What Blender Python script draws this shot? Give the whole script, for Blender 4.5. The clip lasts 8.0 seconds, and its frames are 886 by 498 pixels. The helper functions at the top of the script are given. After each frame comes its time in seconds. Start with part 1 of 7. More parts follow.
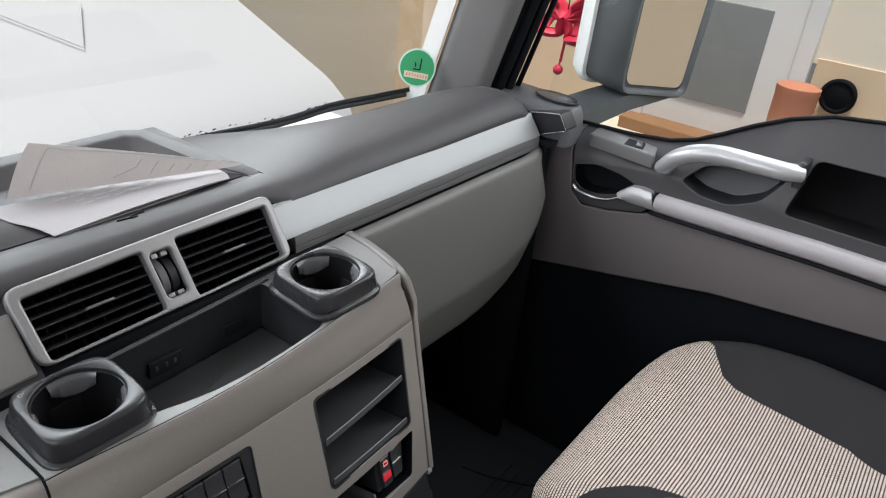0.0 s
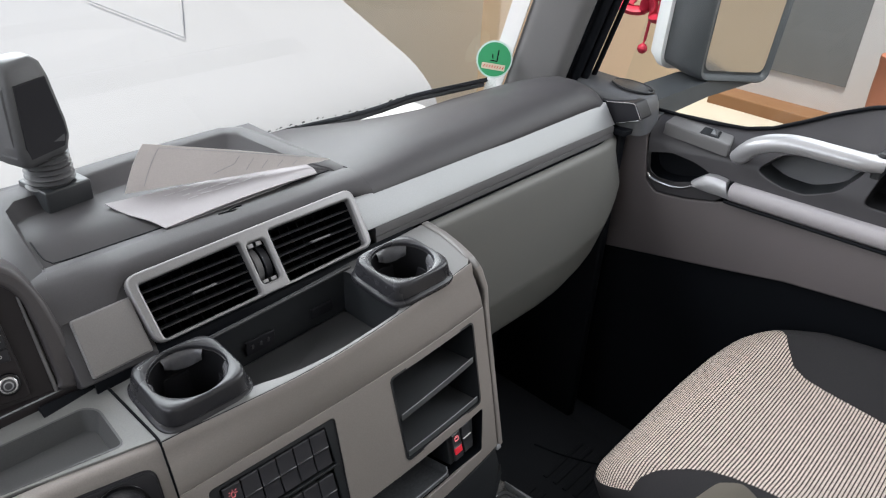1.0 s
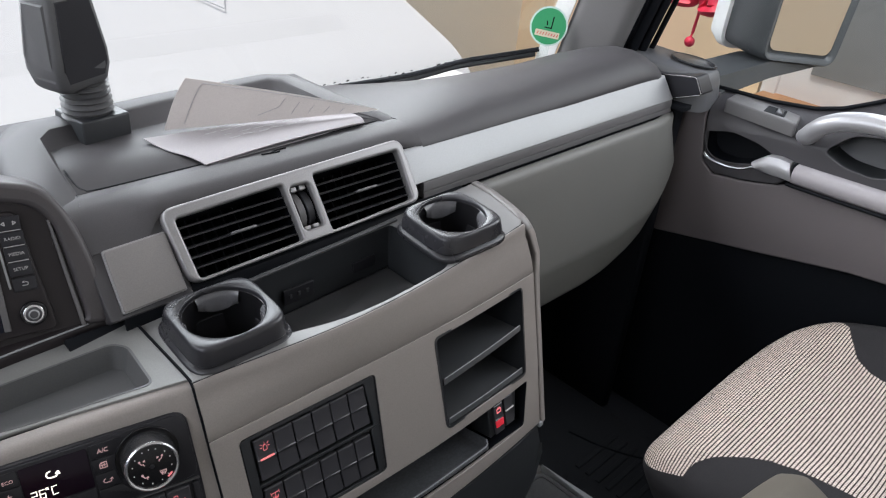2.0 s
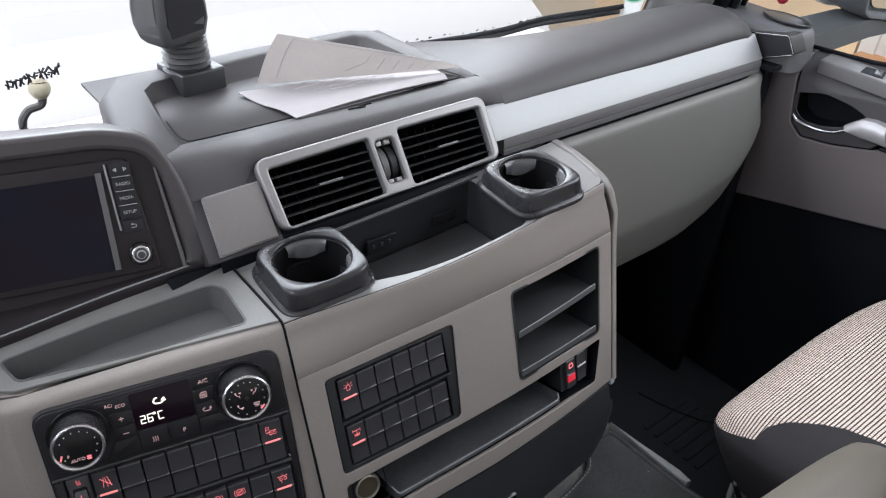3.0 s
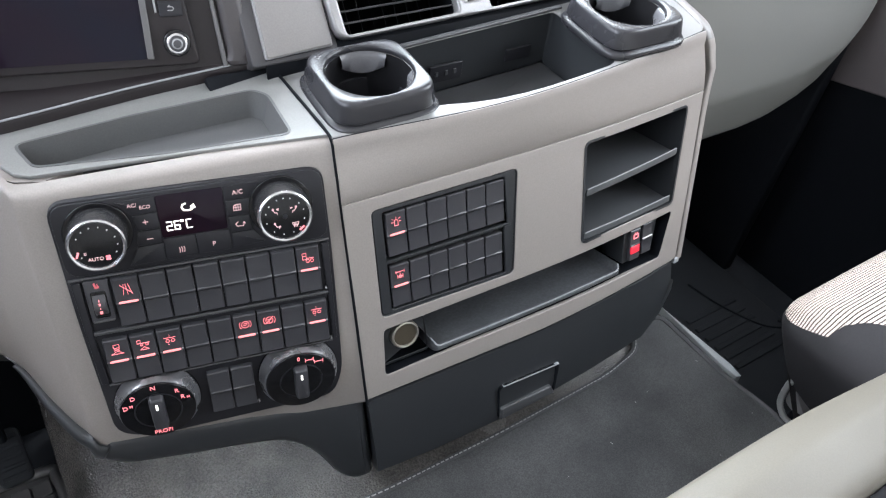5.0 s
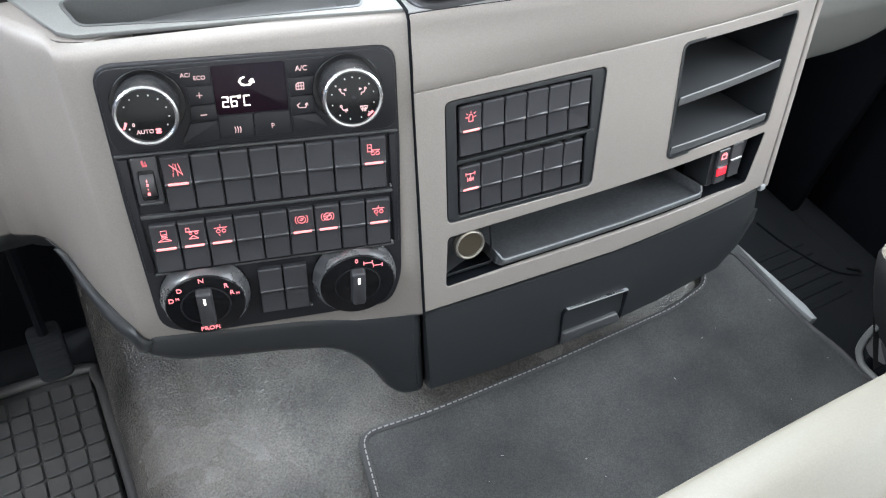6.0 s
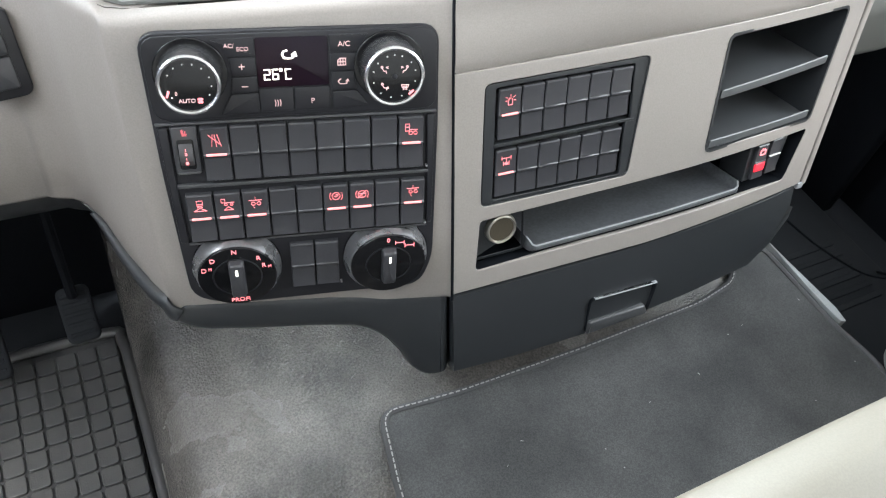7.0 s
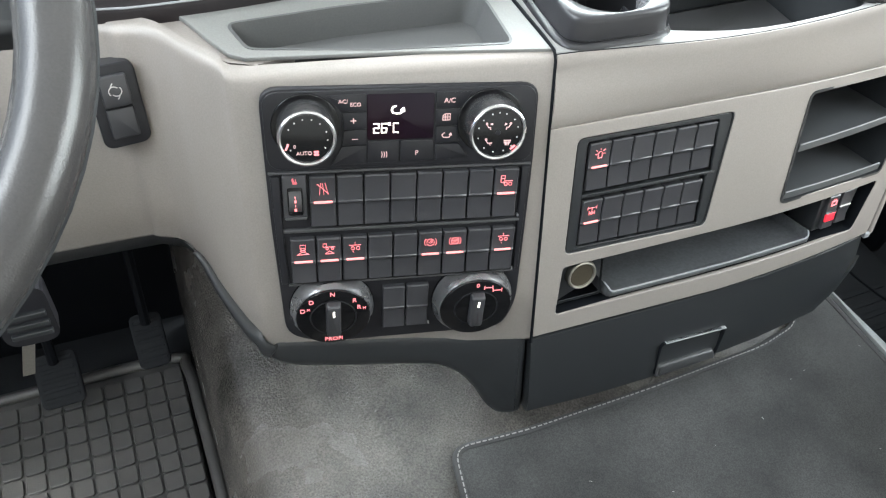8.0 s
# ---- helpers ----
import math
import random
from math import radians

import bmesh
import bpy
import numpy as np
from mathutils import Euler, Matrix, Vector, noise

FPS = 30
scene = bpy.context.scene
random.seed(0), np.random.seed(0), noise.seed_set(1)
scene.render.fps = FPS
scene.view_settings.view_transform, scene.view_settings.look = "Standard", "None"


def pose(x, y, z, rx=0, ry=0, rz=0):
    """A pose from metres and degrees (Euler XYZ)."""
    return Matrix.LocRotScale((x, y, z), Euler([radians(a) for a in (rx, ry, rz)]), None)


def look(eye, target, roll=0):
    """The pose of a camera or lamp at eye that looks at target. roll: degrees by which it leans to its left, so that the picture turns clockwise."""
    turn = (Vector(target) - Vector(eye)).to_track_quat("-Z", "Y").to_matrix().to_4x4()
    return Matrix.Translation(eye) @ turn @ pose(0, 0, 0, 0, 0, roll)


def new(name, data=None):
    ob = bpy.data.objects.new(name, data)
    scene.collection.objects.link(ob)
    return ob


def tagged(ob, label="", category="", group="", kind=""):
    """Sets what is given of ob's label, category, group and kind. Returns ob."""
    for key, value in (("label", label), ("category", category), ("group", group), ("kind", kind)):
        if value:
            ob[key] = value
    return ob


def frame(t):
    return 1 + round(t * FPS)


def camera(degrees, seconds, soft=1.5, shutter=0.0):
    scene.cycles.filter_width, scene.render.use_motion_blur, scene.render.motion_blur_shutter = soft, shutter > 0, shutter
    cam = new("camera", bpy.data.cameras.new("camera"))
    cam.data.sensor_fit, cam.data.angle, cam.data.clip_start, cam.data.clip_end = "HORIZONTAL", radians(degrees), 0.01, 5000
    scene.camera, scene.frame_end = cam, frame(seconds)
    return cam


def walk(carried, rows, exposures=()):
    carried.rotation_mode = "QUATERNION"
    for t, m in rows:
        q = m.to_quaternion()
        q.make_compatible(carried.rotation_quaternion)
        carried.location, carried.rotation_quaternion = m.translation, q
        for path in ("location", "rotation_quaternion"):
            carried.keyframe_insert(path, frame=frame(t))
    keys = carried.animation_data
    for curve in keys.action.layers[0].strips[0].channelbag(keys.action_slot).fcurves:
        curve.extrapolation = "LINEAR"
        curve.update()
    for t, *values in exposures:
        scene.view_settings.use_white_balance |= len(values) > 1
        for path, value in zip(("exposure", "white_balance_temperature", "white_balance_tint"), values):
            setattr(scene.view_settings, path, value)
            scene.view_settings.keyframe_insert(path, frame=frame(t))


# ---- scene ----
cam = camera(62.0, 8.0, soft=1.15)
PATH = [
    (0, (-0.21, -0.435, 1.364), (1.262, 0.552, 0.436), 6.5),
    (0.5, (-0.234, -0.461, 1.376), (1.128, 0.614, 0.382), 5.0),
    (1, (-0.238, -0.476, 1.417), (1.066, 0.66, 0.413), 3.6),
    (1.5, (-0.243, -0.441, 1.36), (1.044, 0.723, 0.366), 4.4),
    (1.7, (-0.236, -0.43, 1.335), (1.05, 0.728, 0.333), 5.5),
    (2.8, (-0.269, -0.454, 1.327), (0.859, 0.816, 0.27), 3.4),
    (3, (-0.266, -0.444, 1.335), (0.821, 0.814, 0.224), 4.0),
    (3.5, (-0.267, -0.439, 1.322), (0.785, 0.79, 0.145), 4.9),
    (4, (-0.276, -0.423, 1.302), (0.739, 0.771, 0.061), 6.4),
    (4.2, (-0.276, -0.419, 1.289), (0.722, 0.772, 0.03), 6.8),
    (5.3, (-0.256, -0.381, 1.199), (0.629, 0.737, -0.202), 9.9),
    (5.5, (-0.262, -0.371, 1.179), (0.59, 0.732, -0.255), 10.2),
    (6, (-0.271, -0.359, 1.152), (0.531, 0.718, -0.331), 10.9),
    (6.5, (-0.275, -0.359, 1.149), (0.486, 0.703, -0.366), 11.6),
    (7, (-0.281, -0.352, 1.149), (0.463, 0.713, -0.372), 12.4),
    (7.5, (-0.31, -0.336, 1.16), (0.422, 0.755, -0.349), 12.5),
    (8, (-0.344, -0.32, 1.173), (0.367, 0.806, -0.32), 11.8),
]
walk(cam, [(t, look(eye, target, roll)) for t, eye, target, roll in PATH],
     [(0, -0.44, 6500, 12), (1.7, -0.42, 6400, 14), (3, -0.14, 6300, 15), (4.2, 0.34, 6150, 15), (5.5, 1.09, 6130, 10), (7, 1.21, 6260, 8), (8, 1.17, 6350, 6)])

# ---- light ----
world = bpy.data.worlds.new("sky")
scene.world = world
world.use_nodes = True
wn = world.node_tree.nodes
sky = wn.new("ShaderNodeTexSky")
sky.sky_type = "NISHITA"
sky.sun_disc = False
sky.sun_elevation = radians(74)
sky.sun_rotation = radians(253)
sky.air_density, sky.dust_density = 1.0, 4.0
world.node_tree.links.new(sky.outputs[0], wn["Background"].inputs[0])
wn["Background"].inputs[1].default_value = 0.15
sun = new("sun", bpy.data.lights.new("sun", "SUN"))
sun.data.energy, sun.data.angle, sun.data.color = 5.0, radians(12), (1.0, 0.96, 0.9)
sun.matrix_world = look((0, 0, 6), (1.6, 0.5, 0))


def window_light(name, eye, target, w, h, power):
    lamp = new(name, bpy.data.lights.new(name, "AREA"))
    lamp.data.shape, lamp.data.size, lamp.data.size_y, lamp.data.energy = "RECTANGLE", w, h, power
    lamp.data.color = (0.93, 0.97, 1.0)
    lamp.matrix_world = look(eye, target)
    return lamp


window_light("windscreen_light", (0.05, 0.74, 1.42), (0.05, -0.6, 0.95), 1.9, 0.75, 56)
window_light("side_window_light", (1.34, -0.40, 1.50), (0.0, 0.0, 0.45), 1.1, 0.85, 18)
window_light("driver_window_light", (-1.13, -0.06, 1.46), (-0.1, -0.02, 0.45), 0.85, 0.75, 12)


# ---- materials ----
def material(name, colour, rough=0.5, metal=0.0, vary=0.12, grain=900.0, bump=0.15, stain=6.0, kind="noise",
             second=None, emit=0.0, coat=0.0, spec=0.5, speck=0.06, fine=700.0):
    m = bpy.data.materials.new(name)
    m.use_nodes = True
    nt = m.node_tree
    b = nt.nodes["Principled BSDF"]
    b.inputs["Roughness"].default_value = rough
    b.inputs["Metallic"].default_value = metal
    b.inputs["Coat Weight"].default_value = coat
    b.inputs["Specular IOR Level"].default_value = spec
    co = nt.nodes.new("ShaderNodeTexCoord")
    big = nt.nodes.new("ShaderNodeTexNoise")
    big.inputs["Scale"].default_value = stain
    big.inputs["Detail"].default_value = 6
    nt.links.new(co.outputs["Object"], big.inputs["Vector"])
    ramp = nt.nodes.new("ShaderNodeMixRGB")
    mottled = second is not None
    second = second or tuple(c * (1 - vary) for c in colour)
    ramp.inputs[1].default_value = (*second, 1)
    ramp.inputs[2].default_value = (*colour, 1)
    if mottled:
        spread = nt.nodes.new("ShaderNodeMapRange")
        spread.inputs[1].default_value, spread.inputs[2].default_value = 0.34, 0.68
        nt.links.new(big.outputs["Fac"], spread.inputs[0])
        nt.links.new(spread.outputs[0], ramp.inputs[0])
    else:
        nt.links.new(big.outputs["Fac"], ramp.inputs[0])
    # fine speckle over the broad stains
    dots = nt.nodes.new("ShaderNodeTexNoise")
    dots.inputs["Scale"].default_value = fine
    dots.inputs["Detail"].default_value = 2
    nt.links.new(co.outputs["Object"], dots.inputs["Vector"])
    gain = nt.nodes.new("ShaderNodeMapRange")
    gain.inputs[1].default_value, gain.inputs[2].default_value = 0.33, 0.67
    gain.inputs[3].default_value, gain.inputs[4].default_value = 1 - speck, 1 + speck
    nt.links.new(dots.outputs["Fac"], gain.inputs[0])
    tint = nt.nodes.new("ShaderNodeMixRGB")
    tint.blend_type = "MULTIPLY"
    tint.inputs[0].default_value = 1.0
    nt.links.new(ramp.outputs[0], tint.inputs[1])
    nt.links.new(gain.outputs[0], tint.inputs[2])
    nt.links.new(tint.outputs[0], b.inputs["Base Color"])
    # roughness drifts with the same stains
    rr = nt.nodes.new("ShaderNodeMapRange")
    rr.inputs[3].default_value, rr.inputs[4].default_value = min(1, rough + 0.07), max(0.03, rough - 0.05)
    nt.links.new(big.outputs["Fac"], rr.inputs[0])
    nt.links.new(rr.outputs[0], b.inputs["Roughness"])
    if bump:
        if kind == "noise":
            tex = nt.nodes.new("ShaderNodeTexNoise")
            tex.inputs["Detail"].default_value = 3
        else:
            tex = nt.nodes.new("ShaderNodeTexVoronoi")
            tex.feature = "SMOOTH_F1" if kind == "leather" else "F1"
        tex.inputs["Scale"].default_value = grain
        nt.links.new(co.outputs["Object"], tex.inputs["Vector"])
        bp = nt.nodes.new("ShaderNodeBump")
        bp.inputs["Strength"].default_value = bump
        bp.inputs["Distance"].default_value = 0.6 / grain
        nt.links.new(tex.outputs[0], bp.inputs["Height"])
        nt.links.new(bp.outputs[0], b.inputs["Normal"])
    if emit:
        b.inputs["Emission Color"].default_value = (*colour, 1)
        b.inputs["Emission Strength"].default_value = emit
    return m


beige = material("warm grey moulded plastic", (0.248, 0.225, 0.207), 0.37, grain=1500, bump=0.12, vary=0.06)
dark_top = material("dark grey soft dash plastic", (0.048, 0.046, 0.048), 0.52, grain=1100, bump=0.2, kind="leather", spec=0.4)
mid_grey = material("mid grey plastic", (0.105, 0.102, 0.102), 0.42, grain=1300, bump=0.15)
door_grey = material("grey brown door plastic", (0.120, 0.106, 0.107), 0.48, grain=1300, bump=0.15)
black = material("satin black plastic", (0.016, 0.016, 0.019), 0.36, grain=1600, bump=0.08, spec=0.3)
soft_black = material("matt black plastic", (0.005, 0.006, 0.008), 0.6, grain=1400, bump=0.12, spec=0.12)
gloss_black = material("gloss black plastic", (0.006, 0.006, 0.007), 0.16, bump=0, spec=0.35)
switch_black = material("switch black plastic", (0.040, 0.040, 0.044), 0.30, grain=1800, bump=0.06, spec=0.45)
charcoal = material("charcoal drawer plastic", (0.022, 0.024, 0.026), 0.33, grain=1200, bump=0.2)
tray_grey = material("tray grey plastic", (0.046, 0.047, 0.049), 0.38, grain=1300, bump=0.15)
silver = material("silver painted trim", (0.27, 0.275, 0.277), 0.38, metal=0.3, grain=2500, bump=0.04, vary=0.05)
vent_silver = material("silver vent paint", (0.25, 0.245, 0.245), 0.38, metal=0.45, grain=2500, bump=0.04, vary=0.05)
chrome = material("satin chrome", (0.62, 0.62, 0.63), 0.22, metal=1.0, bump=0, vary=0.05)
leatherette = material("grey green leatherette", (0.130, 0.130, 0.119), 0.5, grain=700, bump=0.25, kind="leather", vary=0.08)
cream = material("cream moulded plastic", (0.092, 0.083, 0.064), 0.55, grain=1500, bump=0.08, vary=0.05)
# bump kept low; strong speckle paints the pebbles' glints and shade into the colour
vinyl = material("black grained vinyl", (0.040, 0.038, 0.035), 0.25, grain=380, bump=0.6, kind="cells", vary=0.0, second=(0.118, 0.109, 0.099), stain=9, speck=0.32, fine=420)
velour = material("black velour carpet", (0.041, 0.042, 0.042), 0.95, grain=1300, bump=1.0, vary=0.0, second=(0.072, 0.073, 0.072), stain=9, spec=0.25, speck=0.22, fine=600)
piping = material("grey woven edging", (0.055, 0.055, 0.056), 0.9, grain=900, bump=0.5)
thread = material("light sewing thread", (0.28, 0.28, 0.27), 0.8, bump=0)
rubber = material("black floor rubber", (0.060, 0.060, 0.062), 0.34, grain=500, bump=0.25, vary=0.0, second=(0.095, 0.093, 0.090), stain=8)
fabric_dark = material("anthracite seat cloth", (0.024, 0.023, 0.024), 0.9, grain=1500, bump=0.5, spec=0.2)
# white paper toned down to grey, the lower sheets' shading put into its colour
paper = material("printed white paper greyed for shade", (0.31, 0.295, 0.30), 0.85, grain=300, bump=0.05, vary=0.05)
ink = material("grey print", (0.42, 0.41, 0.42), 0.85, bump=0)
red_light = material("red backlit symbol", (1.0, 0.24, 0.26), 0.5, emit=0.55, bump=0)
pink_light = material("pale red backlit bar", (1.0, 0.27, 0.27), 0.5, emit=0.62, bump=0)
white_light = material("white backlit symbol", (1.0, 0.96, 0.85), 0.5, emit=1.3, bump=0)
grey_mark = material("white printed symbol", (0.62, 0.60, 0.58), 0.6, bump=0)
pink_mark = material("dim pink symbol", (0.75, 0.48, 0.47), 0.6, bump=0, emit=0.22)
door_dark = material("dark grey door plastic", (0.042, 0.040, 0.043), 0.42, grain=1300, bump=0.15)
bar_silver = material("pale silver bar", (0.36, 0.34, 0.35), 0.46, metal=0.10, grain=2500, bump=0.03)
handle_silver = material("satin silver handle", (0.50, 0.50, 0.51), 0.36, metal=0.6, grain=2500, bump=0.03)
cover_grey = material("light grey cover plastic", (0.185, 0.185, 0.178), 0.40, grain=1300, bump=0.12)
blank_grey = material("warm mid grey cover plastic", (0.175, 0.165, 0.158), 0.4, grain=1500, bump=0.12, vary=0.06)
shelf_grey = material("charcoal shelf plastic", (0.072, 0.076, 0.079), 0.40, grain=1300, bump=0.15)
red_paint = material("red plastic", (0.55, 0.02, 0.03), 0.4, bump=0)
# faint blue and red mottle paints reflections into the dark glass
screen_mat = material("display glass with painted reflections", (0.004, 0.005, 0.012), 0.10, bump=0, vary=0.0, second=(0.012, 0.003, 0.006), stain=5, spec=0.16)
steel = material("brushed steel", (0.55, 0.52, 0.46), 0.3, metal=1.0, grain=800, bump=0.1)
leather_rim = material("grey leather wheel rim", (0.036, 0.035, 0.035), 0.24, grain=900, bump=0.12, kind="leather")
pillar_grey = material("grey pillar trim", (0.12, 0.117, 0.115), 0.6, grain=1500, bump=0.15)
headliner = material("light grey headliner", (0.55, 0.53, 0.50), 0.9, grain=500, bump=0.3)
white_frit = material("white window edge", (0.85, 0.84, 0.82), 0.5, bump=0)
yellow_part = material("yellowed plastic knob", (0.62, 0.57, 0.42), 0.6, bump=0.1)


def weave(name):
    """Seat cloth: pale bricks woven between dark cords."""
    m = bpy.data.materials.new(name)
    m.use_nodes = True
    nt = m.node_tree
    b = nt.nodes["Principled BSDF"]
    b.inputs["Roughness"].default_value = 0.9
    b.inputs["Specular IOR Level"].default_value = 0.2
    uv = nt.nodes.new("ShaderNodeUVMap")
    br = nt.nodes.new("ShaderNodeTexBrick")
    br.offset = 0.5
    br.inputs["Scale"].default_value = 1.0
    br.inputs["Brick Width"].default_value = 0.0058 * 1.9
    br.inputs["Row Height"].default_value = 0.0052
    br.inputs["Mortar Size"].default_value = 0.00105
    br.inputs["Mortar Smooth"].default_value = 0.25
    br.inputs["Color1"].default_value = (0.67, 0.58, 0.505, 1)
    br.inputs["Color2"].default_value = (0.58, 0.495, 0.43, 1)
    br.inputs["Mortar"].default_value = (0.035, 0.028, 0.026, 1)
    stretch = nt.nodes.new("ShaderNodeMapping")
    stretch.inputs["Scale"].default_value = (1.9, 1.0, 1.0)
    nt.links.new(uv.outputs[0], stretch.inputs["Vector"])
    nt.links.new(stretch.outputs[0], br.inputs["Vector"])
    nt.links.new(br.outputs["Color"], b.inputs["Base Color"])
    bp = nt.nodes.new("ShaderNodeBump")
    bp.inputs["Strength"].default_value = 0.5
    bp.inputs["Distance"].default_value = 0.001
    bp.invert = True
    nt.links.new(br.outputs["Fac"], bp.inputs["Height"])
    nt.links.new(bp.outputs[0], b.inputs["Normal"])
    return m


seat_cloth = weave("beige woven seat cloth")


def glass_material(name, tint=(0.93, 0.97, 0.95)):
    m = bpy.data.materials.new(name)
    m.use_nodes = True
    nt = m.node_tree
    out = nt.nodes["Material Output"]
    clear = nt.nodes.new("ShaderNodeBsdfTransparent")
    clear.inputs[0].default_value = (*tint, 1)
    shine = nt.nodes.new("ShaderNodeBsdfGlossy")
    shine.inputs["Roughness"].default_value = 0.02
    mix = nt.nodes.new("ShaderNodeMixShader")
    fr = nt.nodes.new("ShaderNodeFresnel")
    fr.inputs[0].default_value = 1.45
    nt.links.new(fr.outputs[0], mix.inputs[0])
    nt.links.new(clear.outputs[0], mix.inputs[1])
    nt.links.new(shine.outputs[0], mix.inputs[2])
    nt.links.new(mix.outputs[0], out.inputs[0])
    return m


glass = glass_material("window glass")
mirror_mat = material("mirror glass", (0.85, 0.87, 0.88), 0.03, metal=1.0, bump=0, vary=0.0)


# ---- mesh helpers ----
def finish(name, bm, mat, parent=None, label="", smooth=40):
    bmesh.ops.recalc_face_normals(bm, faces=bm.faces[:])
    me = bpy.data.meshes.new(name)
    bm.to_mesh(me)
    bm.free()
    me.materials.append(mat)
    if smooth:
        for p in me.polygons:
            p.use_smooth = True
        me.set_sharp_from_angle(angle=radians(smooth))
    ob = new(name, me)
    if parent:
        ob.parent = parent
    if label:
        tagged(ob, label)
    return ob


def part(name, bm, mat, parent, label="", smooth=40):
    return finish(name, bm, mat, parent, label, smooth)


def thing(name, label, category, group="", kind="", at=(0, 0, 0)):
    ob = new(name)
    ob.location = at
    ob.empty_display_size = 0.02
    return tagged(ob, label, category, group, kind)


def basis(o, u, v, n):
    m = Matrix.Identity(4)
    for k, a in enumerate((u, v, n, o)):
        for r in range(3):
            m[r][k] = a[r]
    return m


FACE_B = basis((-0.0089, 0.0639, 0.6721), (0.9739, -0.2150, 0.0722), (0, 0.3184, 0.9480), (-0.2268, -0.9233, 0.3101))
FACE_A = basis((-0.0003, 0.0564, 0.6612), (0.9970, -0.0741, 0.0237), (0, 0.3046, 0.9525), (-0.0778, -0.9496, 0.3037))
FACE_V = basis((0.2758, 0.2455, 0.8772), (0.9999, -0.0129, 0.0098), (0, 0.6060, 0.7954), (-0.0162, -0.7953, 0.6060))


def bend_a(u, v):
    return -0.3 * max(0.0, u - 0.2) ** 2 - (0.2 - 0.55 * max(0.0, min(0.5, u))) * max(0.0, v - 0.1088) - 13.0 * max(0.0, v - 0.15 - 0.06 * max(0.0, u)) ** 2


def warp(bm, fn):
    for v in bm.verts:
        v.co = fn(v.co)
    return bm


def on_a(co):
    return FACE_A @ Vector((co.x, co.y, co.z + bend_a(co.x, co.y)))


def on_b(co):
    return FACE_B @ co


def on_v(co):
    return FACE_V @ co


def rrect(x0, y0, x1, y1, r=0.004, n=4):
    pts = []
    for cx, cy, a in ((x1 - r, y1 - r, 0), (x0 + r, y1 - r, 90), (x0 + r, y0 + r, 180), (x1 - r, y0 + r, 270)):
        for k in range(n + 1):
            w = radians(a + 90 * k / n)
            pts.append((cx + r * math.cos(w), cy + r * math.sin(w)))
    return pts


def round_poly(pts, r, n=4):
    """The polygon with its corners rounded."""
    out = []
    for i, p in enumerate(pts):
        p, a, b = Vector(p), Vector(pts[i - 1]), Vector(pts[(i + 1) % len(pts)])
        da, db = (a - p), (b - p)
        k = min(r, da.length * 0.45, db.length * 0.45)
        s, e = p + da.normalized() * k, p + db.normalized() * k
        for j in range(n + 1):
            t = j / n
            out.append(tuple((1 - t) ** 2 * s + 2 * t * (1 - t) * p + t * t * e))
    return out


def circle(cx, cy, r, n=32, ry=None):
    return [(cx + r * math.cos(2 * math.pi * k / n), cy + (ry or r) * math.sin(2 * math.pi * k / n)) for k in range(n)]


def inset(pts, d):
    area = sum(pts[i - 1][0] * p[1] - p[0] * pts[i - 1][1] for i, p in enumerate(pts))
    s = 1 if area > 0 else -1
    out = []
    for i, p in enumerate(pts):
        a, b = Vector(pts[i - 1]), Vector(pts[(i + 1) % len(pts)])
        t = (b - a)
        t = t.normalized() if t.length > 1e-9 else Vector((1, 0))
        out.append((p[0] - s * t.y * d, p[1] + s * t.x * d))
    return out


def loft(bm, rings, cap=True, close=True):
    vs = [[bm.verts.new(p) for p in ring] for ring in rings]
    n = len(vs[0])
    for a, b in zip(vs, vs[1:]):
        for i in range(n if close else n - 1):
            j = (i + 1) % n
            bm.faces.new((a[i], a[j], b[j], b[i]))
    if cap:
        bm.faces.new(vs[0][::-1])
        bm.faces.new(vs[-1])
    return vs


def prism(pts, z0, z1, bevel=0.001, bm=None, taper=0.0):
    """A flat block over the outline, with a rounded upper edge."""
    bm = bm or bmesh.new()
    top = inset(pts, taper) if taper else pts
    rings = [[(x, y, z0) for x, y in pts]]
    if bevel:
        for k in range(4):
            a = math.pi / 2 * k / 3
            rings.append([(x, y, z1 - bevel + bevel * math.sin(a)) for x, y in inset(top, bevel * (1 - math.cos(a)))])
    else:
        rings.append([(x, y, z1) for x, y in top])
    loft(bm, rings)
    return bm


def box(x0, y0, z0, x1, y1, z1, bevel=0.002, bm=None):
    return prism(rrect(x0, y0, x1, y1, max(bevel, 0.0005), 3), z0, z1, bevel, bm)


def dish(pts, z0, z1, wall=0.002, draft=0.0, bm=None):
    """A recess open to the front: walls going back from z1 to a floor at z0."""
    bm = bm or bmesh.new()
    out = inset(pts, -wall)
    rings = [[(x, y, z0 - wall) for x, y in out], [(x, y, z1) for x, y in out], [(x, y, z1) for x, y in pts],
             [(x, y, z0) for x, y in inset(pts, draft)]]
    loft(bm, rings)
    return bm


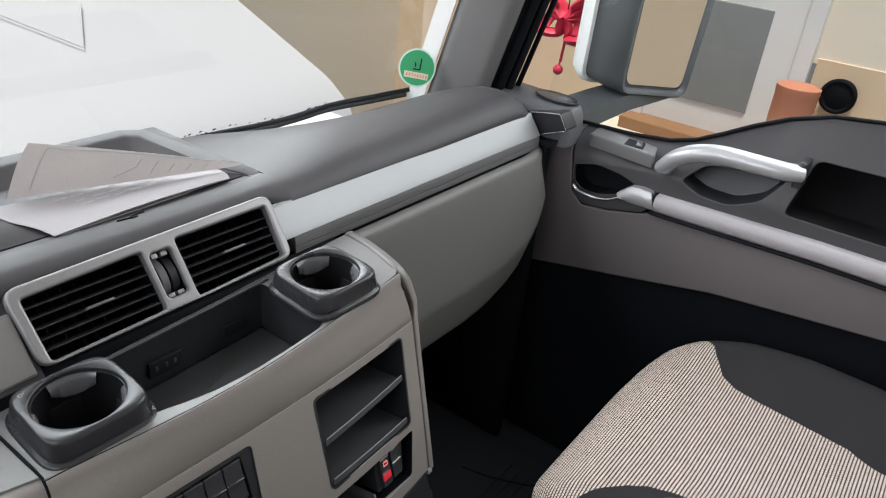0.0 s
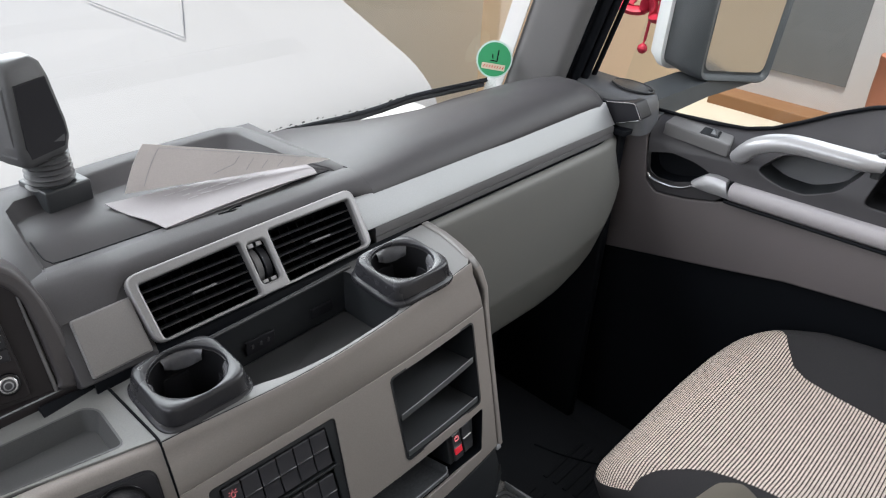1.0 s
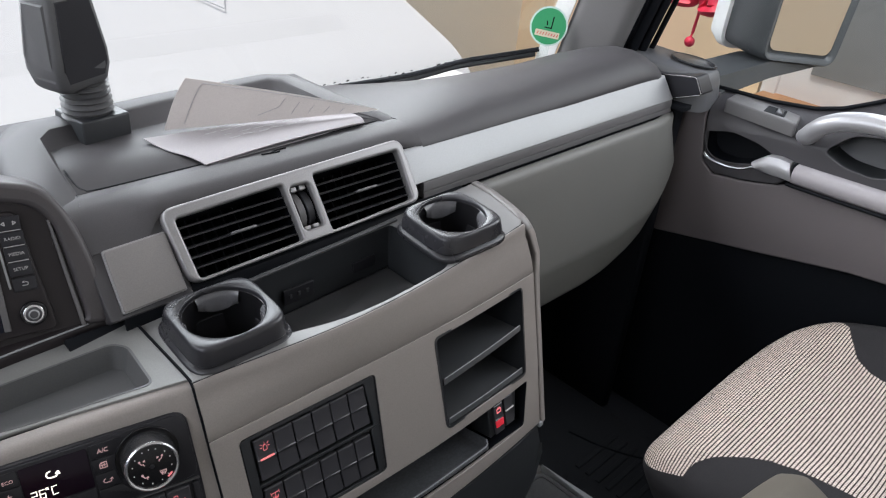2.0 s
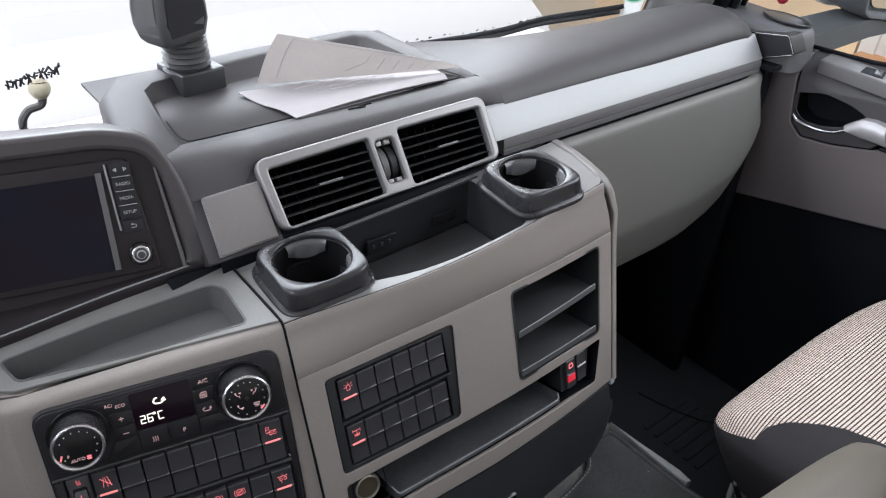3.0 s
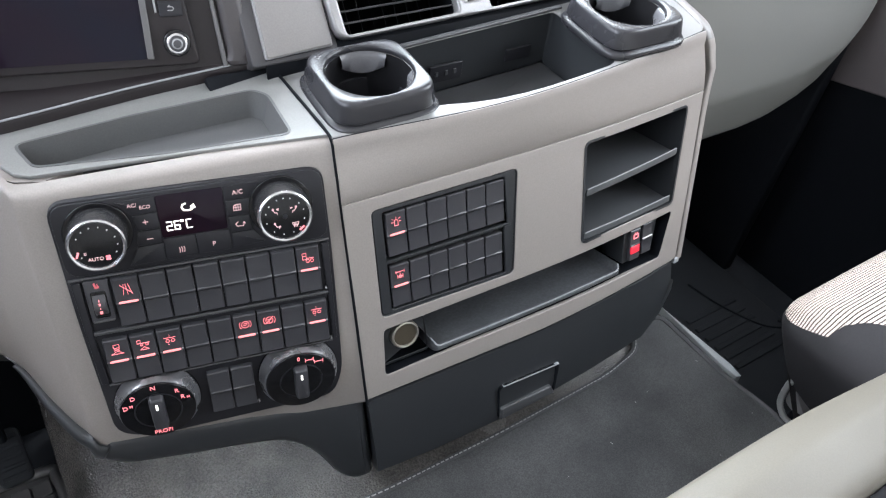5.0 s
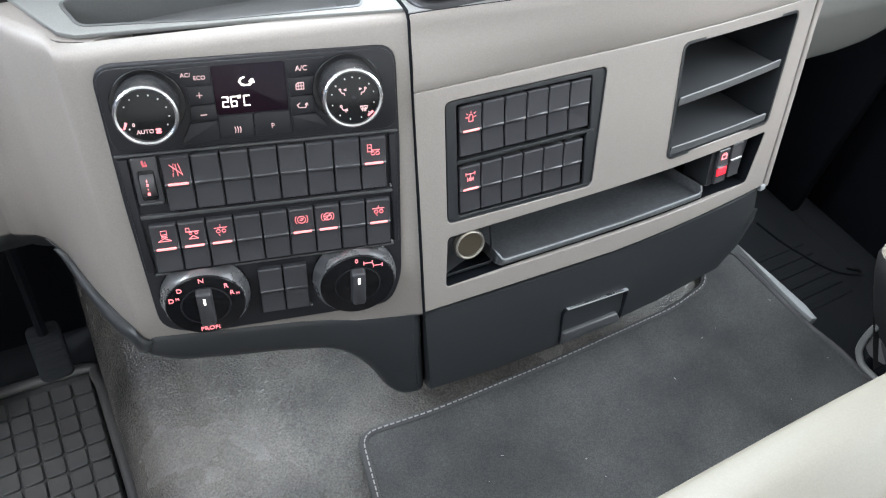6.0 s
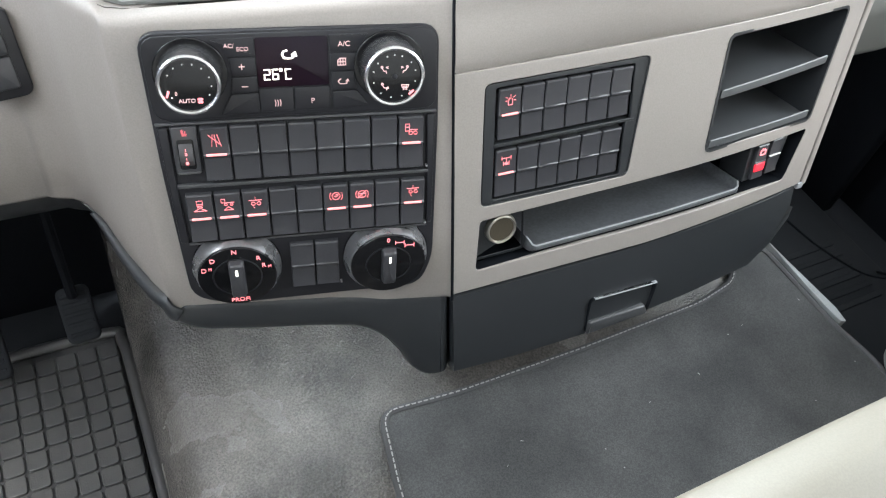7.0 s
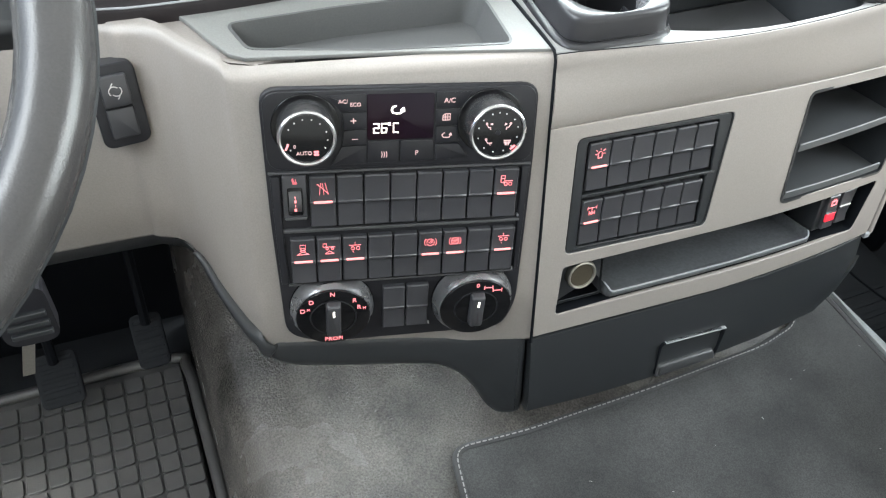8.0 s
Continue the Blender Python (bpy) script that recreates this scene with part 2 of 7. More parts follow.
def tube(path, r, n=12, bm=None, close=False, squash=1.0):
    bm = bm or bmesh.new()
    pts = [Vector(p) for p in path]
    rings = []
    up = Vector((0.02, 0.03, 1))
    for i, p in enumerate(pts):
        if close:
            t = pts[(i + 1) % len(pts)] - pts[i - 1]
        else:
            t = pts[min(i + 1, len(pts) - 1)] - pts[max(i - 1, 0)]
        t.normalize()
        a = up.cross(t)
        if a.length < 0.05:
            a = Vector((1, 0, 0)).cross(t)
        a.normalize()
        b = t.cross(a)
        rad = r[i] if isinstance(r, (list, tuple)) else r
        rings.append([p + (a * math.cos(2 * math.pi * k / n) + b * math.sin(2 * math.pi * k / n) * squash) * rad for k in range(n)])
    if close:
        rings.append(rings[0])
        vs = [[bm.verts.new(p) for p in ring] for ring in rings[:-1]]
        for i in range(len(vs)):
            a, b = vs[i], vs[(i + 1) % len(vs)]
            for k in range(n):
                bm.faces.new((a[k], a[(k + 1) % n], b[(k + 1) % n], b[k]))
    else:
        loft(bm, rings)
    return bm


def smooth_path(pts, n=8):
    """Catmull-Rom through the points."""
    p = [Vector(q) for q in pts]
    p = [p[0] * 2 - p[1]] + p + [p[-1] * 2 - p[-2]]
    out = []
    for i in range(1, len(p) - 2):
        for k in range(n):
            t = k / n
            out.append(0.5 * ((2 * p[i]) + (p[i + 1] - p[i - 1]) * t + (2 * p[i - 1] - 5 * p[i] + 4 * p[i + 1] - p[i + 2]) * t * t
                              + (3 * p[i] - p[i - 1] - 3 * p[i + 1] + p[i + 2]) * t ** 3))
    out.append(p[-2])
    return out


def sheet(rows, thick=0.0, bm=None):
    """A skin through rows of points, with a back at a thickness."""
    bm = bm or bmesh.new()
    vs = [[bm.verts.new(p) for p in row] for row in rows]
    for a, b in zip(vs, vs[1:]):
        for i in range(len(a) - 1):
            bm.faces.new((a[i], a[i + 1], b[i + 1], b[i]))
    if thick:
        bmesh.ops.recalc_face_normals(bm, faces=bm.faces[:])
        bmesh.ops.solidify(bm, geom=bm.faces[:], thickness=thick)
    return bm


def extrude_x(profile, x0, x1, steps=1, bm=None, fn=None):
    """A body with the closed (y, z) profile along x."""
    bm = bm or bmesh.new()
    rings = []
    for k in range(steps + 1):
        x = x0 + (x1 - x0) * k / steps
        rings.append([(x, y, z) if fn is None else fn(x, y, z) for y, z in profile])
    loft(bm, rings)
    return bm


def curve_mesh(name, splines, depth, bevel, subdivide=0):
    """A plate with holes, from closed outlines."""
    cu = bpy.data.curves.new(name, "CURVE")
    cu.dimensions, cu.fill_mode = "2D", "BOTH"
    for pts in splines:
        sp = cu.splines.new("POLY")
        sp.points.add(len(pts) - 1)
        for q, (x, y) in zip(sp.points, pts):
            q.co = (x, y, 0, 1)
        sp.use_cyclic_u = True
    cu.extrude, cu.bevel_depth, cu.bevel_resolution, cu.offset = max(depth / 2 - bevel, 0), bevel, 2, -bevel
    tmp = new(name, cu)
    bpy.context.view_layer.update()
    me = bpy.data.meshes.new_from_object(tmp.evaluated_get(bpy.context.evaluated_depsgraph_get()))
    bpy.data.objects.remove(tmp)
    bpy.data.curves.remove(cu)
    bm = bmesh.new()
    bm.from_mesh(me)
    bpy.data.meshes.remove(me)
    return bm


def letters(text, size, depth=0.0003, squeeze=1.0):
    cu = bpy.data.curves.new("text", "FONT")
    cu.body, cu.size, cu.extrude, cu.align_x, cu.align_y = text, size, depth, "CENTER", "CENTER"
    cu.resolution_u = 3
    tmp = new("text", cu)
    bpy.context.view_layer.update()
    me = bpy.data.meshes.new_from_object(tmp.evaluated_get(bpy.context.evaluated_depsgraph_get()))
    bpy.data.objects.remove(tmp)
    bpy.data.curves.remove(cu)
    bm = bmesh.new()
    bm.from_mesh(me)
    bpy.data.meshes.remove(me)
    for v in bm.verts:
        v.co.x *= squeeze
    return bm


def strokes(lines, w, z0=0.0, z1=0.0004, bm=None):
    """Thin flat bars along polylines, for printed symbols."""
    bm = bm or bmesh.new()
    for line in lines:
        for a, b in zip(line, line[1:]):
            a, b = Vector(a), Vector(b)
            d = b - a
            if d.length < 1e-7:
                continue
            d.normalize()
            s = Vector((-d.y, d.x)) * w / 2
            a, b = a - d * w * 0.3, b + d * w * 0.3
            prism([tuple(a - s), tuple(b - s), tuple(b + s), tuple(a + s)], z0, z1, 0, bm)
    return bm


def ring_line(cx, cy, r, n=12, a0=0, a1=360):
    return [(cx + r * math.cos(radians(a0 + (a1 - a0) * k / n)), cy + r * math.sin(radians(a0 + (a1 - a0) * k / n))) for k in range(n + 1)]


def moved(bm, x, y, z=0.0, turn=0.0):
    m = pose(x, y, z, 0, 0, turn)
    return warp(bm, lambda co: m @ co)

# ---- cab shell ----
# darker copy of the rubber, with footwell shade put into the colour
shaded_rubber = material("floor rubber darkened for footwell shade", (0.022, 0.024, 0.027), 0.75, grain=500, bump=0.25, spec=0.12)
def slab(name, pts, z0, z1, mat, label="", bevel=0.0):
    return tagged(finish(name, prism(pts, z0, z1, bevel), mat), label or name.replace("_", " "), "", "", "structure")


slab("floor", [(-1.12, -1.35), (1.30, -1.35), (1.30, 0.72), (-1.12, 0.72)], 0.0, 0.05, shaded_rubber, "black rubber cab floor")
slab("roof", [(-1.2, -1.4), (1.3, -1.4), (1.3, 0.62), (-1.2, 0.62)], 2.05, 2.1, headliner, "light grey cab headliner")
tagged(finish("wall_rear", box(-1.15, -1.4, 0.0, 1.25, -1.36, 2.05, 0.001), headliner), "grey rear cab wall", "", "", "structure")
tagged(finish("wall_front_low", box(-1.15, 0.71, -0.3, 1.2, 0.75, 0.765, 0.001), soft_black), "black bulkhead behind the dashboard", "", "", "structure")
tagged(finish("wall_left_rear", box(-1.16, -1.36, 0.0, -1.12, -0.75, 2.05, 0.001), headliner), "grey cab side wall behind the driver door", "", "", "structure")
tagged(finish("wall_right_rear", box(1.22, -1.36, 0.0, 1.26, -0.80, 2.05, 0.001), headliner), "grey cab side wall behind the passenger door", "", "", "structure")
tagged(finish("wall_left_low", box(-1.16, -0.75, 0.0, -1.12, 0.71, 0.95, 0.001), door_grey), "grey lower side of the cab on the driver side", "", "", "structure")
tagged(finish("trim_header", box(-1.15, 0.50, 1.82, 1.25, 0.62, 2.05, 0.01), headliner), "grey header panel over the windscreen", "", "", "structure")


# engine tunnel with rounded shoulders
def tunnel_profile():
    pts = [(-0.325, 0.05), (-0.322, 0.20), (-0.312, 0.29), (-0.290, 0.332), (-0.25, 0.352), (-0.18, 0.357), (0.0, 0.360), (0.30, 0.360), (0.56, 0.358),
           (0.592, 0.350), (0.605, 0.325), (0.612, 0.22), (0.62, 0.05)]
    return smooth_path([(x, 0, z) for x, z in pts], 5)


rows = []
for y in (-1.3, -0.9, -0.5, -0.3, -0.1, 0.0, 0.1, 0.2, 0.32, 0.5):
    rise = max(0.0, y - 0.12) * 0.35
    rows.append([(p.x, y, p.z + rise * min(1, max(0, (p.z - 0.05) / 0.3))) for p in tunnel_profile()])
tagged(finish("engine_tunnel", sheet(rows, 0.012), vinyl, smooth=60), "black grained vinyl over the engine tunnel", "", "", "structure")
tagged(finish("wall_footwell_left", box(-1.12, 0.52, 0.0, -0.30, 0.56, 0.75, 0.01), soft_black), "black bulkhead of the driver footwell", "", "", "structure")
tagged(finish("wall_footwell_right", box(0.60, 0.50, 0.0, 1.2, 0.54, 0.86, 0.01), soft_black), "black bulkhead of the passenger footwell", "", "", "structure")

# ---- velour mat on the tunnel ----
mat_outline = round_poly([(-0.092, -0.62), (-0.096, -0.105), (-0.077, -0.004), (0.02, -0.012), (0.20, -0.014), (0.40, -0.010), (0.476, 0.004),
                          (0.50, 0.042), (0.568, 0.042), (0.569, -0.02), (0.571, -0.11), (0.583, -0.17), (0.585, -0.62)], 0.022, 5)
mat_outline = mat_outline[::-1] if sum(mat_outline[i - 1][0] * p[1] - p[0] * mat_outline[i - 1][1] for i, p in enumerate(mat_outline)) < 0 else mat_outline
tunnel_mat = thing("tunnel_mat", "black velour floor mat with stitched grey edging on the engine tunnel", "floor mat", at=(0.2, -0.1, 0.36))
tunnel_mat.location = (0, 0, 0)
part("carpet", prism(inset(mat_outline, 0.004), 0.3605, 0.371, 0.004), velour, tunnel_mat)
edge = [(x, y, 0.369) for x, y in inset(mat_outline, 0.003)]
part("edging", tube(edge, 0.0052, 8, close=True), piping, tunnel_mat, "grey woven edging")
# running stitches
stitch = bmesh.new()
sl = inset(mat_outline, 0.0035)
dash_on = []
for i in range(len(sl)):
    a, b = Vector(sl[i]), Vector(sl[(i + 1) % len(sl)])
    d = (b - a).length
    n = max(1, int(d / 0.007))
    for k in range(n):
        if d / n < 0.004:
            continue
        p, q = a.lerp(b, (k + 0.2) / n), a.lerp(b, (k + 0.75) / n)
        if p.y > -0.4 and p.x < 0.545:
            dash_on.append((p, q))
for p, q in dash_on:
    strokes([[tuple(p), tuple(q)]], 0.0014, 0.3742, 0.3752, stitch)
tagged(part("stitching", stitch, thread, tunnel_mat, "pale running stitches", smooth=0), kind="stuff")
# pale bead along the step beside the mat
strip_in = [(0.5800, 0.050), (0.5790, 0.0), (0.5785, -0.05), (0.5790, -0.09), (0.5815, -0.112)]
strip_out = [(0.5815, 0.050), (0.5850, 0.0), (0.5895, -0.05), (0.5930, -0.09), (0.5900, -0.114)]
pale_bead = material("pale grey sealing rubber", (0.26, 0.27, 0.27), 0.6, grain=900, bump=0.2, vary=0.3, stain=40)
tagged(finish("trim_step", prism(strip_in + strip_out[::-1], 0.352, 0.3730, 0.001), pale_bead), "pale grey sealing bead along the tunnel step", "", "", "structure")
# lint and dust flecks
fleck = bmesh.new()
random.seed(5)
for k in range(22):
    x, y = random.uniform(-0.06, 0.56), random.uniform(-0.34, -0.02)
    a = random.uniform(0, 6.28)
    r = random.uniform(0.0008, 0.003)
    strokes([[(x, y), (x + r * math.cos(a), y + r * math.sin(a))]], random.uniform(0.0004, 0.0008), 0.3711, 0.3716, fleck)
tagged(finish("lint", fleck, thread, smooth=0), "pale lint and dust flecks on the black mat", "lint", "", "stuff")

# ---- driver side centre dash ----
COLS = [((0.0005, 0.0165, 0.533), (0.0005, 0.113, 0.826)), ((-0.12, 0.050, 0.530), (-0.12, 0.142, 0.814)), ((-0.247, 0.079, 0.527), (-0.247, 0.172, 0.802)),
        ((-0.270, 0.098, 0.545), (-0.268, 0.188, 0.806)), ((-0.290, 0.135, 0.575), (-0.290, 0.222, 0.803)), ((-0.307, 0.175, 0.604), (-0.307, 0.250, 0.802)),
        ((-0.335, 0.200, 0.606), (-0.335, 0.266, 0.799)), ((-0.43, 0.215, 0.598), (-0.43, 0.278, 0.796)), ((-1.10, 0.23, 0.585), (-1.10, 0.298, 0.785))]


def dash_column(k):
    i = min(int(k), len(COLS) - 2)
    t = k - i
    ps = [COLS[max(i - 1, 0)], COLS[i], COLS[i + 1], COLS[min(i + 2, len(COLS) - 1)]]
    ends = []
    for e in (0, 1):
        p = [Vector(q[e]) for q in ps]
        ends.append(p[1].lerp(p[2], t) if i < 2 or i > 6 else
                    0.5 * (2 * p[1] + (p[2] - p[0]) * t + (2 * p[0] - 5 * p[1] + 4 * p[2] - p[3]) * t * t + (3 * p[1] - p[0] - 3 * p[2] + p[3]) * t ** 3))
    return ends


centre_dash = thing("centre_dash", "warm grey dashboard centre facing the driver", "dashboard")
rows = []
for k in np.arange(0, len(COLS) - 0.99, 0.25):
    lo, hi = dash_column(float(k))
    back = Vector((0.2, 1, 0)).normalized()
    col = [lo + back * 0.05 + Vector((0, 0, -0.006)), lo + back * 0.012 + Vector((0, 0, -0.006)), lo + back * 0.003 + Vector((0, 0, -0.002))]
    col += [lo.lerp(hi, f) for f in (0.015, 0.2, 0.4, 0.6, 0.8, 0.95)]
    up = (hi - lo).normalized()
    col += [hi - up * 0.006, hi + back * 0.002 - up * 0.0015, hi + back * 0.006 + Vector((0, 0, 0.0006)), hi + back * 0.014 + Vector((0, 0, 0.001))]
    rows.append(col)
part("fascia", sheet(rows, 0.003), beige, centre_dash, smooth=60)


tray_lining = material("grey tray lining", (0.085, 0.086, 0.086), 0.40, grain=1300, bump=0.12)


# top with a shallow tray
def dash_top(co):
    return Vector((co.x, co.y, 0.8275 + 0.1 * co.x + co.z))


tray_hole = round_poly([(-0.238, 0.205), (-0.136, 0.168), (-0.029, 0.139), (-0.024, 0.205), (-0.034, 0.220), (-0.148, 0.236), (-0.246, 0.243)], 0.007)
top_outline = [(-0.0008, 0.1195), (-0.0008, 0.262), (-0.26, 0.285), (-0.290, 0.285), (-0.279, 0.262), (-0.266, 0.228), (-0.2555, 0.2035), (-0.244, 0.1935), (-0.12, 0.158)]
part("top_cover", warp(curve_mesh("top_cover", [top_outline, tray_hole], 0.004, 0.0008), dash_top), cover_grey, centre_dash, "light grey top cover")
part("cover_base", warp(prism([(-0.302, 0.262), (-0.277, 0.222), (-0.2575, 0.1985), (-0.236, 0.187), (-0.20, 0.190), (-0.255, 0.206), (-0.262, 0.285), (-0.302, 0.285)], -0.014, -0.0025, 0.0), dash_top), beige, centre_dash)
part("tray", warp(dish(tray_hole, -0.024, 0.0025, 0.0025, 0.006), dash_top), tray_lining, centre_dash, "grey recessed tray")

# charcoal under-lip and leg below the fascia
lip = round_poly([(0.0075, -0.138), (0.0075, -0.257), (-0.018, -0.257), (-0.036, -0.240), (-0.050, -0.210), (-0.066, -0.187), (-0.088, -0.171), (-0.130, -0.163), (-0.185, -0.156), (-0.240, -0.147), (-0.268, -0.131), (-0.258, -0.106)], 0.012)
band = bmesh.new()
rings = []
for k in np.arange(2.0, 5.01, 0.2):
    lo, hi = dash_column(float(k))
    f = max(0.0, (k - 2.6) / 2.4)
    r = 0.0080 - 0.0055 * f
    c = lo.lerp(hi, 0.030 - 0.024 * f) + Vector((-0.002, 0.012 if k < 2.1 else -0.001, 0.0))
    side = Vector((-0.92, 0.15, -0.35)).normalized() if k > 2.9 else Vector((-0.35, 0, -0.94))
    out = Vector((-0.25, -0.92, 0.30)).normalized()
    rings.append([c + side * r * 1.15 * math.cos(a) + out * r * 0.6 * math.sin(a) for a in np.linspace(0, 2 * math.pi, 13)[:-1]])
loft(band, rings)
part("trim_edge", band, charcoal, centre_dash, "charcoal rounded trim edge under the fascia", smooth=60)
part("lower_trim", warp(prism(lip, -0.05, -0.0035, 0.010), on_b), charcoal, centre_dash, "charcoal plastic lower trim")

# dark joint between the two halves of the dashboard
part("centre_joint", tube([(0.0006, 0.0150, 0.531), (0.0006, 0.0485, 0.633), (0.0006, 0.0812, 0.733), (0.0006, 0.1115, 0.8235), (0.0006, 0.1165, 0.8285), (0.0006, 0.135, 0.8300), (0.0006, 0.23, 0.8300)], 0.0017, 6), soft_black, centre_dash, "dark joint line")

# dark underside of the driver dash
rows = []
for k in np.arange(2, len(COLS) - 0.99, 0.5):
    lo, hi = dash_column(float(k))
    rows.append([lo + Vector((0.0, 0.010, -0.004)), lo + Vector((0.004, 0.022, -0.030)), lo + Vector((0.010, 0.044, -0.058)), lo + Vector((0.014, 0.056, -0.070)), lo + Vector((0.020, 0.075, -0.072)), lo + Vector((0.03, 0.32, -0.04))])
part("knee_cover", sheet(rows, 0.003), charcoal, centre_dash, "black underside of the dash", smooth=60)

# small rocker in a black bezel beside the wheel
lo, hi = dash_column(6.1)
rock = thing("dash_rocker", "black rocker switch with pale symbol in a dark bezel", "switch")
nrm = Vector((0.06, -0.95, 0.30)).normalized()
uu = Vector((1, 0.13, 0)).normalized()
vv = nrm.cross(uu).normalized()
ROCK = basis((-0.3455, 0.2385, 0.7415), uu, vv, nrm)
on_r = lambda co: ROCK @ co
part("bezel", warp(prism(rrect(-0.020, -0.037, 0.020, 0.037, 0.008), -0.02, 0.004, 0.0015), on_r), black, rock)
part("rocker", warp(prism(rrect(-0.0115, 0.001, 0.0115, 0.0285, 0.002), 0.0, 0.009, 0.0015), on_r), switch_black, rock)
part("rocker", warp(prism(rrect(-0.0115, -0.0285, 0.0115, -0.001, 0.002), 0.0, 0.0065, 0.0015), on_r), switch_black, rock)
part("symbol", warp(strokes([ring_line(-0.001, 0.015, 0.0042, 10, 40, 220), ring_line(0.001, 0.015, 0.0042, 10, 220, 400), [(-0.001, 0.022), (-0.003, 0.019)], [(0.001, 0.008), (0.003, 0.011)]], 0.0009, 0.009, 0.0094), on_r), grey_mark, rock)

# ---- passenger side storage console ----
coin_grey = material("grey coin tray plastic", (0.100, 0.105, 0.110), 0.38, grain=1300, bump=0.15, vary=0.4, stain=22, speck=0.16, fine=260)
socket_metal = material("dull socket metal", (0.42, 0.40, 0.35), 0.3, metal=0.9, grain=800, bump=0.05)
socket_brass = material("dull brown socket bottom", (0.10, 0.085, 0.06), 0.4, metal=0.6, grain=800, bump=0.05)
pale_edge = material("pale plastic edge", (0.27, 0.28, 0.29), 0.4, grain=1300, bump=0.1)
console = thing("storage_console", "warm grey storage console with shelves, tray and drawer", "console")
outline = [(0.0008, -0.130), (0.24, -0.124), (0.482, -0.109), (0.494, 0.0), (0.5033, 0.1236), (0.25, 0.1160), (0.0008, 0.1085)]
hole_switch = round_poly([(0.0300, 0.0950), (0.2045, 0.0995), (0.1985, -0.0290), (0.0300, -0.0312)], 0.007)
hole_shelf = round_poly([(0.3003, 0.1047), (0.4713, 0.1105), (0.4587, -0.0160), (0.3000, -0.0205)], 0.006)
hole_slot = round_poly([(0.0300, -0.0470), (0.4623, -0.0300), (0.4442, -0.0932), (0.0269, -0.1061)], 0.005)
bm = curve_mesh("fascia", [outline, hole_switch, hole_shelf, hole_slot], 0.006, 0.0012)
for u in (0.1, 0.2, 0.24, 0.28, 0.32, 0.36, 0.4, 0.44, 0.47):
    bmesh.ops.bisect_plane(bm, geom=bm.verts[:] + bm.edges[:] + bm.faces[:], plane_co=(u, 0, 0), plane_no=(1, 0, 0))
for v in bm.verts:
    v.co.z -= 0.003
part("fascia", warp(bm, on_a), beige, console, smooth=30)


# bowed upper band that rolls over towards the deck
BOW = [(0.0, 0.1125), (0.05, 0.1050), (0.10, 0.0970), (0.15, 0.0900), (0.20, 0.0862), (0.25, 0.0855), (0.30, 0.0870), (0.35, 0.0905), (0.40, 0.0945), (0.45, 0.0985), (0.50, 0.1045)]


def bow(x):
    return float(np.interp(x, [a for a, b in BOW], [b for a, b in BOW]))


def deck(co):
    return Vector((co.x, co.y, 0.8265 + 0.058 * co.x + co.z))


rows = []
for k in range(41):
    f = k / 40
    u = 0.0010 + 0.5015 * f
    x = 0.0010 + 0.4900 * f
    vc = 0.1088 + 0.030 * u
    low, low2 = on_a(Vector((u, vc - 0.0006, -0.0035))), on_a(Vector((u, vc + 0.0010, -0.0003)))
    top = deck(Vector((x, sum(bow(x + d) for d in (-0.03, -0.015, 0, 0.015, 0.03)) / 5, 0.0020)))
    knee = top + Vector((0, -0.0052, -0.0170))
    col = [low, on_a(Vector((u, vc, -0.0012))), low2]
    col += [low2.lerp(knee, g) + Vector((0, -0.0022 * math.sin(math.pi * g), 0)) for g in (0.2, 0.4, 0.6, 0.8)]
    col += [knee, top + Vector((0, -0.0042, -0.0105)), top + Vector((0, -0.0029, -0.0055)), top + Vector((0, -0.0014, -0.0020)), top + Vector((0, -0.0003, -0.0003)), top + Vector((0, 0.0008, -0.0006)), top + Vector((0, 0.0010, -0.0050))]
    rows.append(col)
part("upper_band", sheet(rows, 0.0020), beige, console, "warm grey bowed upper band", smooth=60)
seam_line = [r[-2] + Vector((0, 0.0008, -0.0006)) for r in rows]


# rounded right-hand edge strip and side wall
rows = []
for v in np.linspace(-0.112, 0.165, 12):
    u0 = 0.4825 + (v + 0.11) * 0.097
    rows.append([on_a(Vector((u0 + du, v, dz))) for du, dz in ((0.0162, -0.016), (0.0165, -0.03), (0.014, -0.16))])
part("side_panel", sheet(rows, 0.002), beige, console, smooth=60)
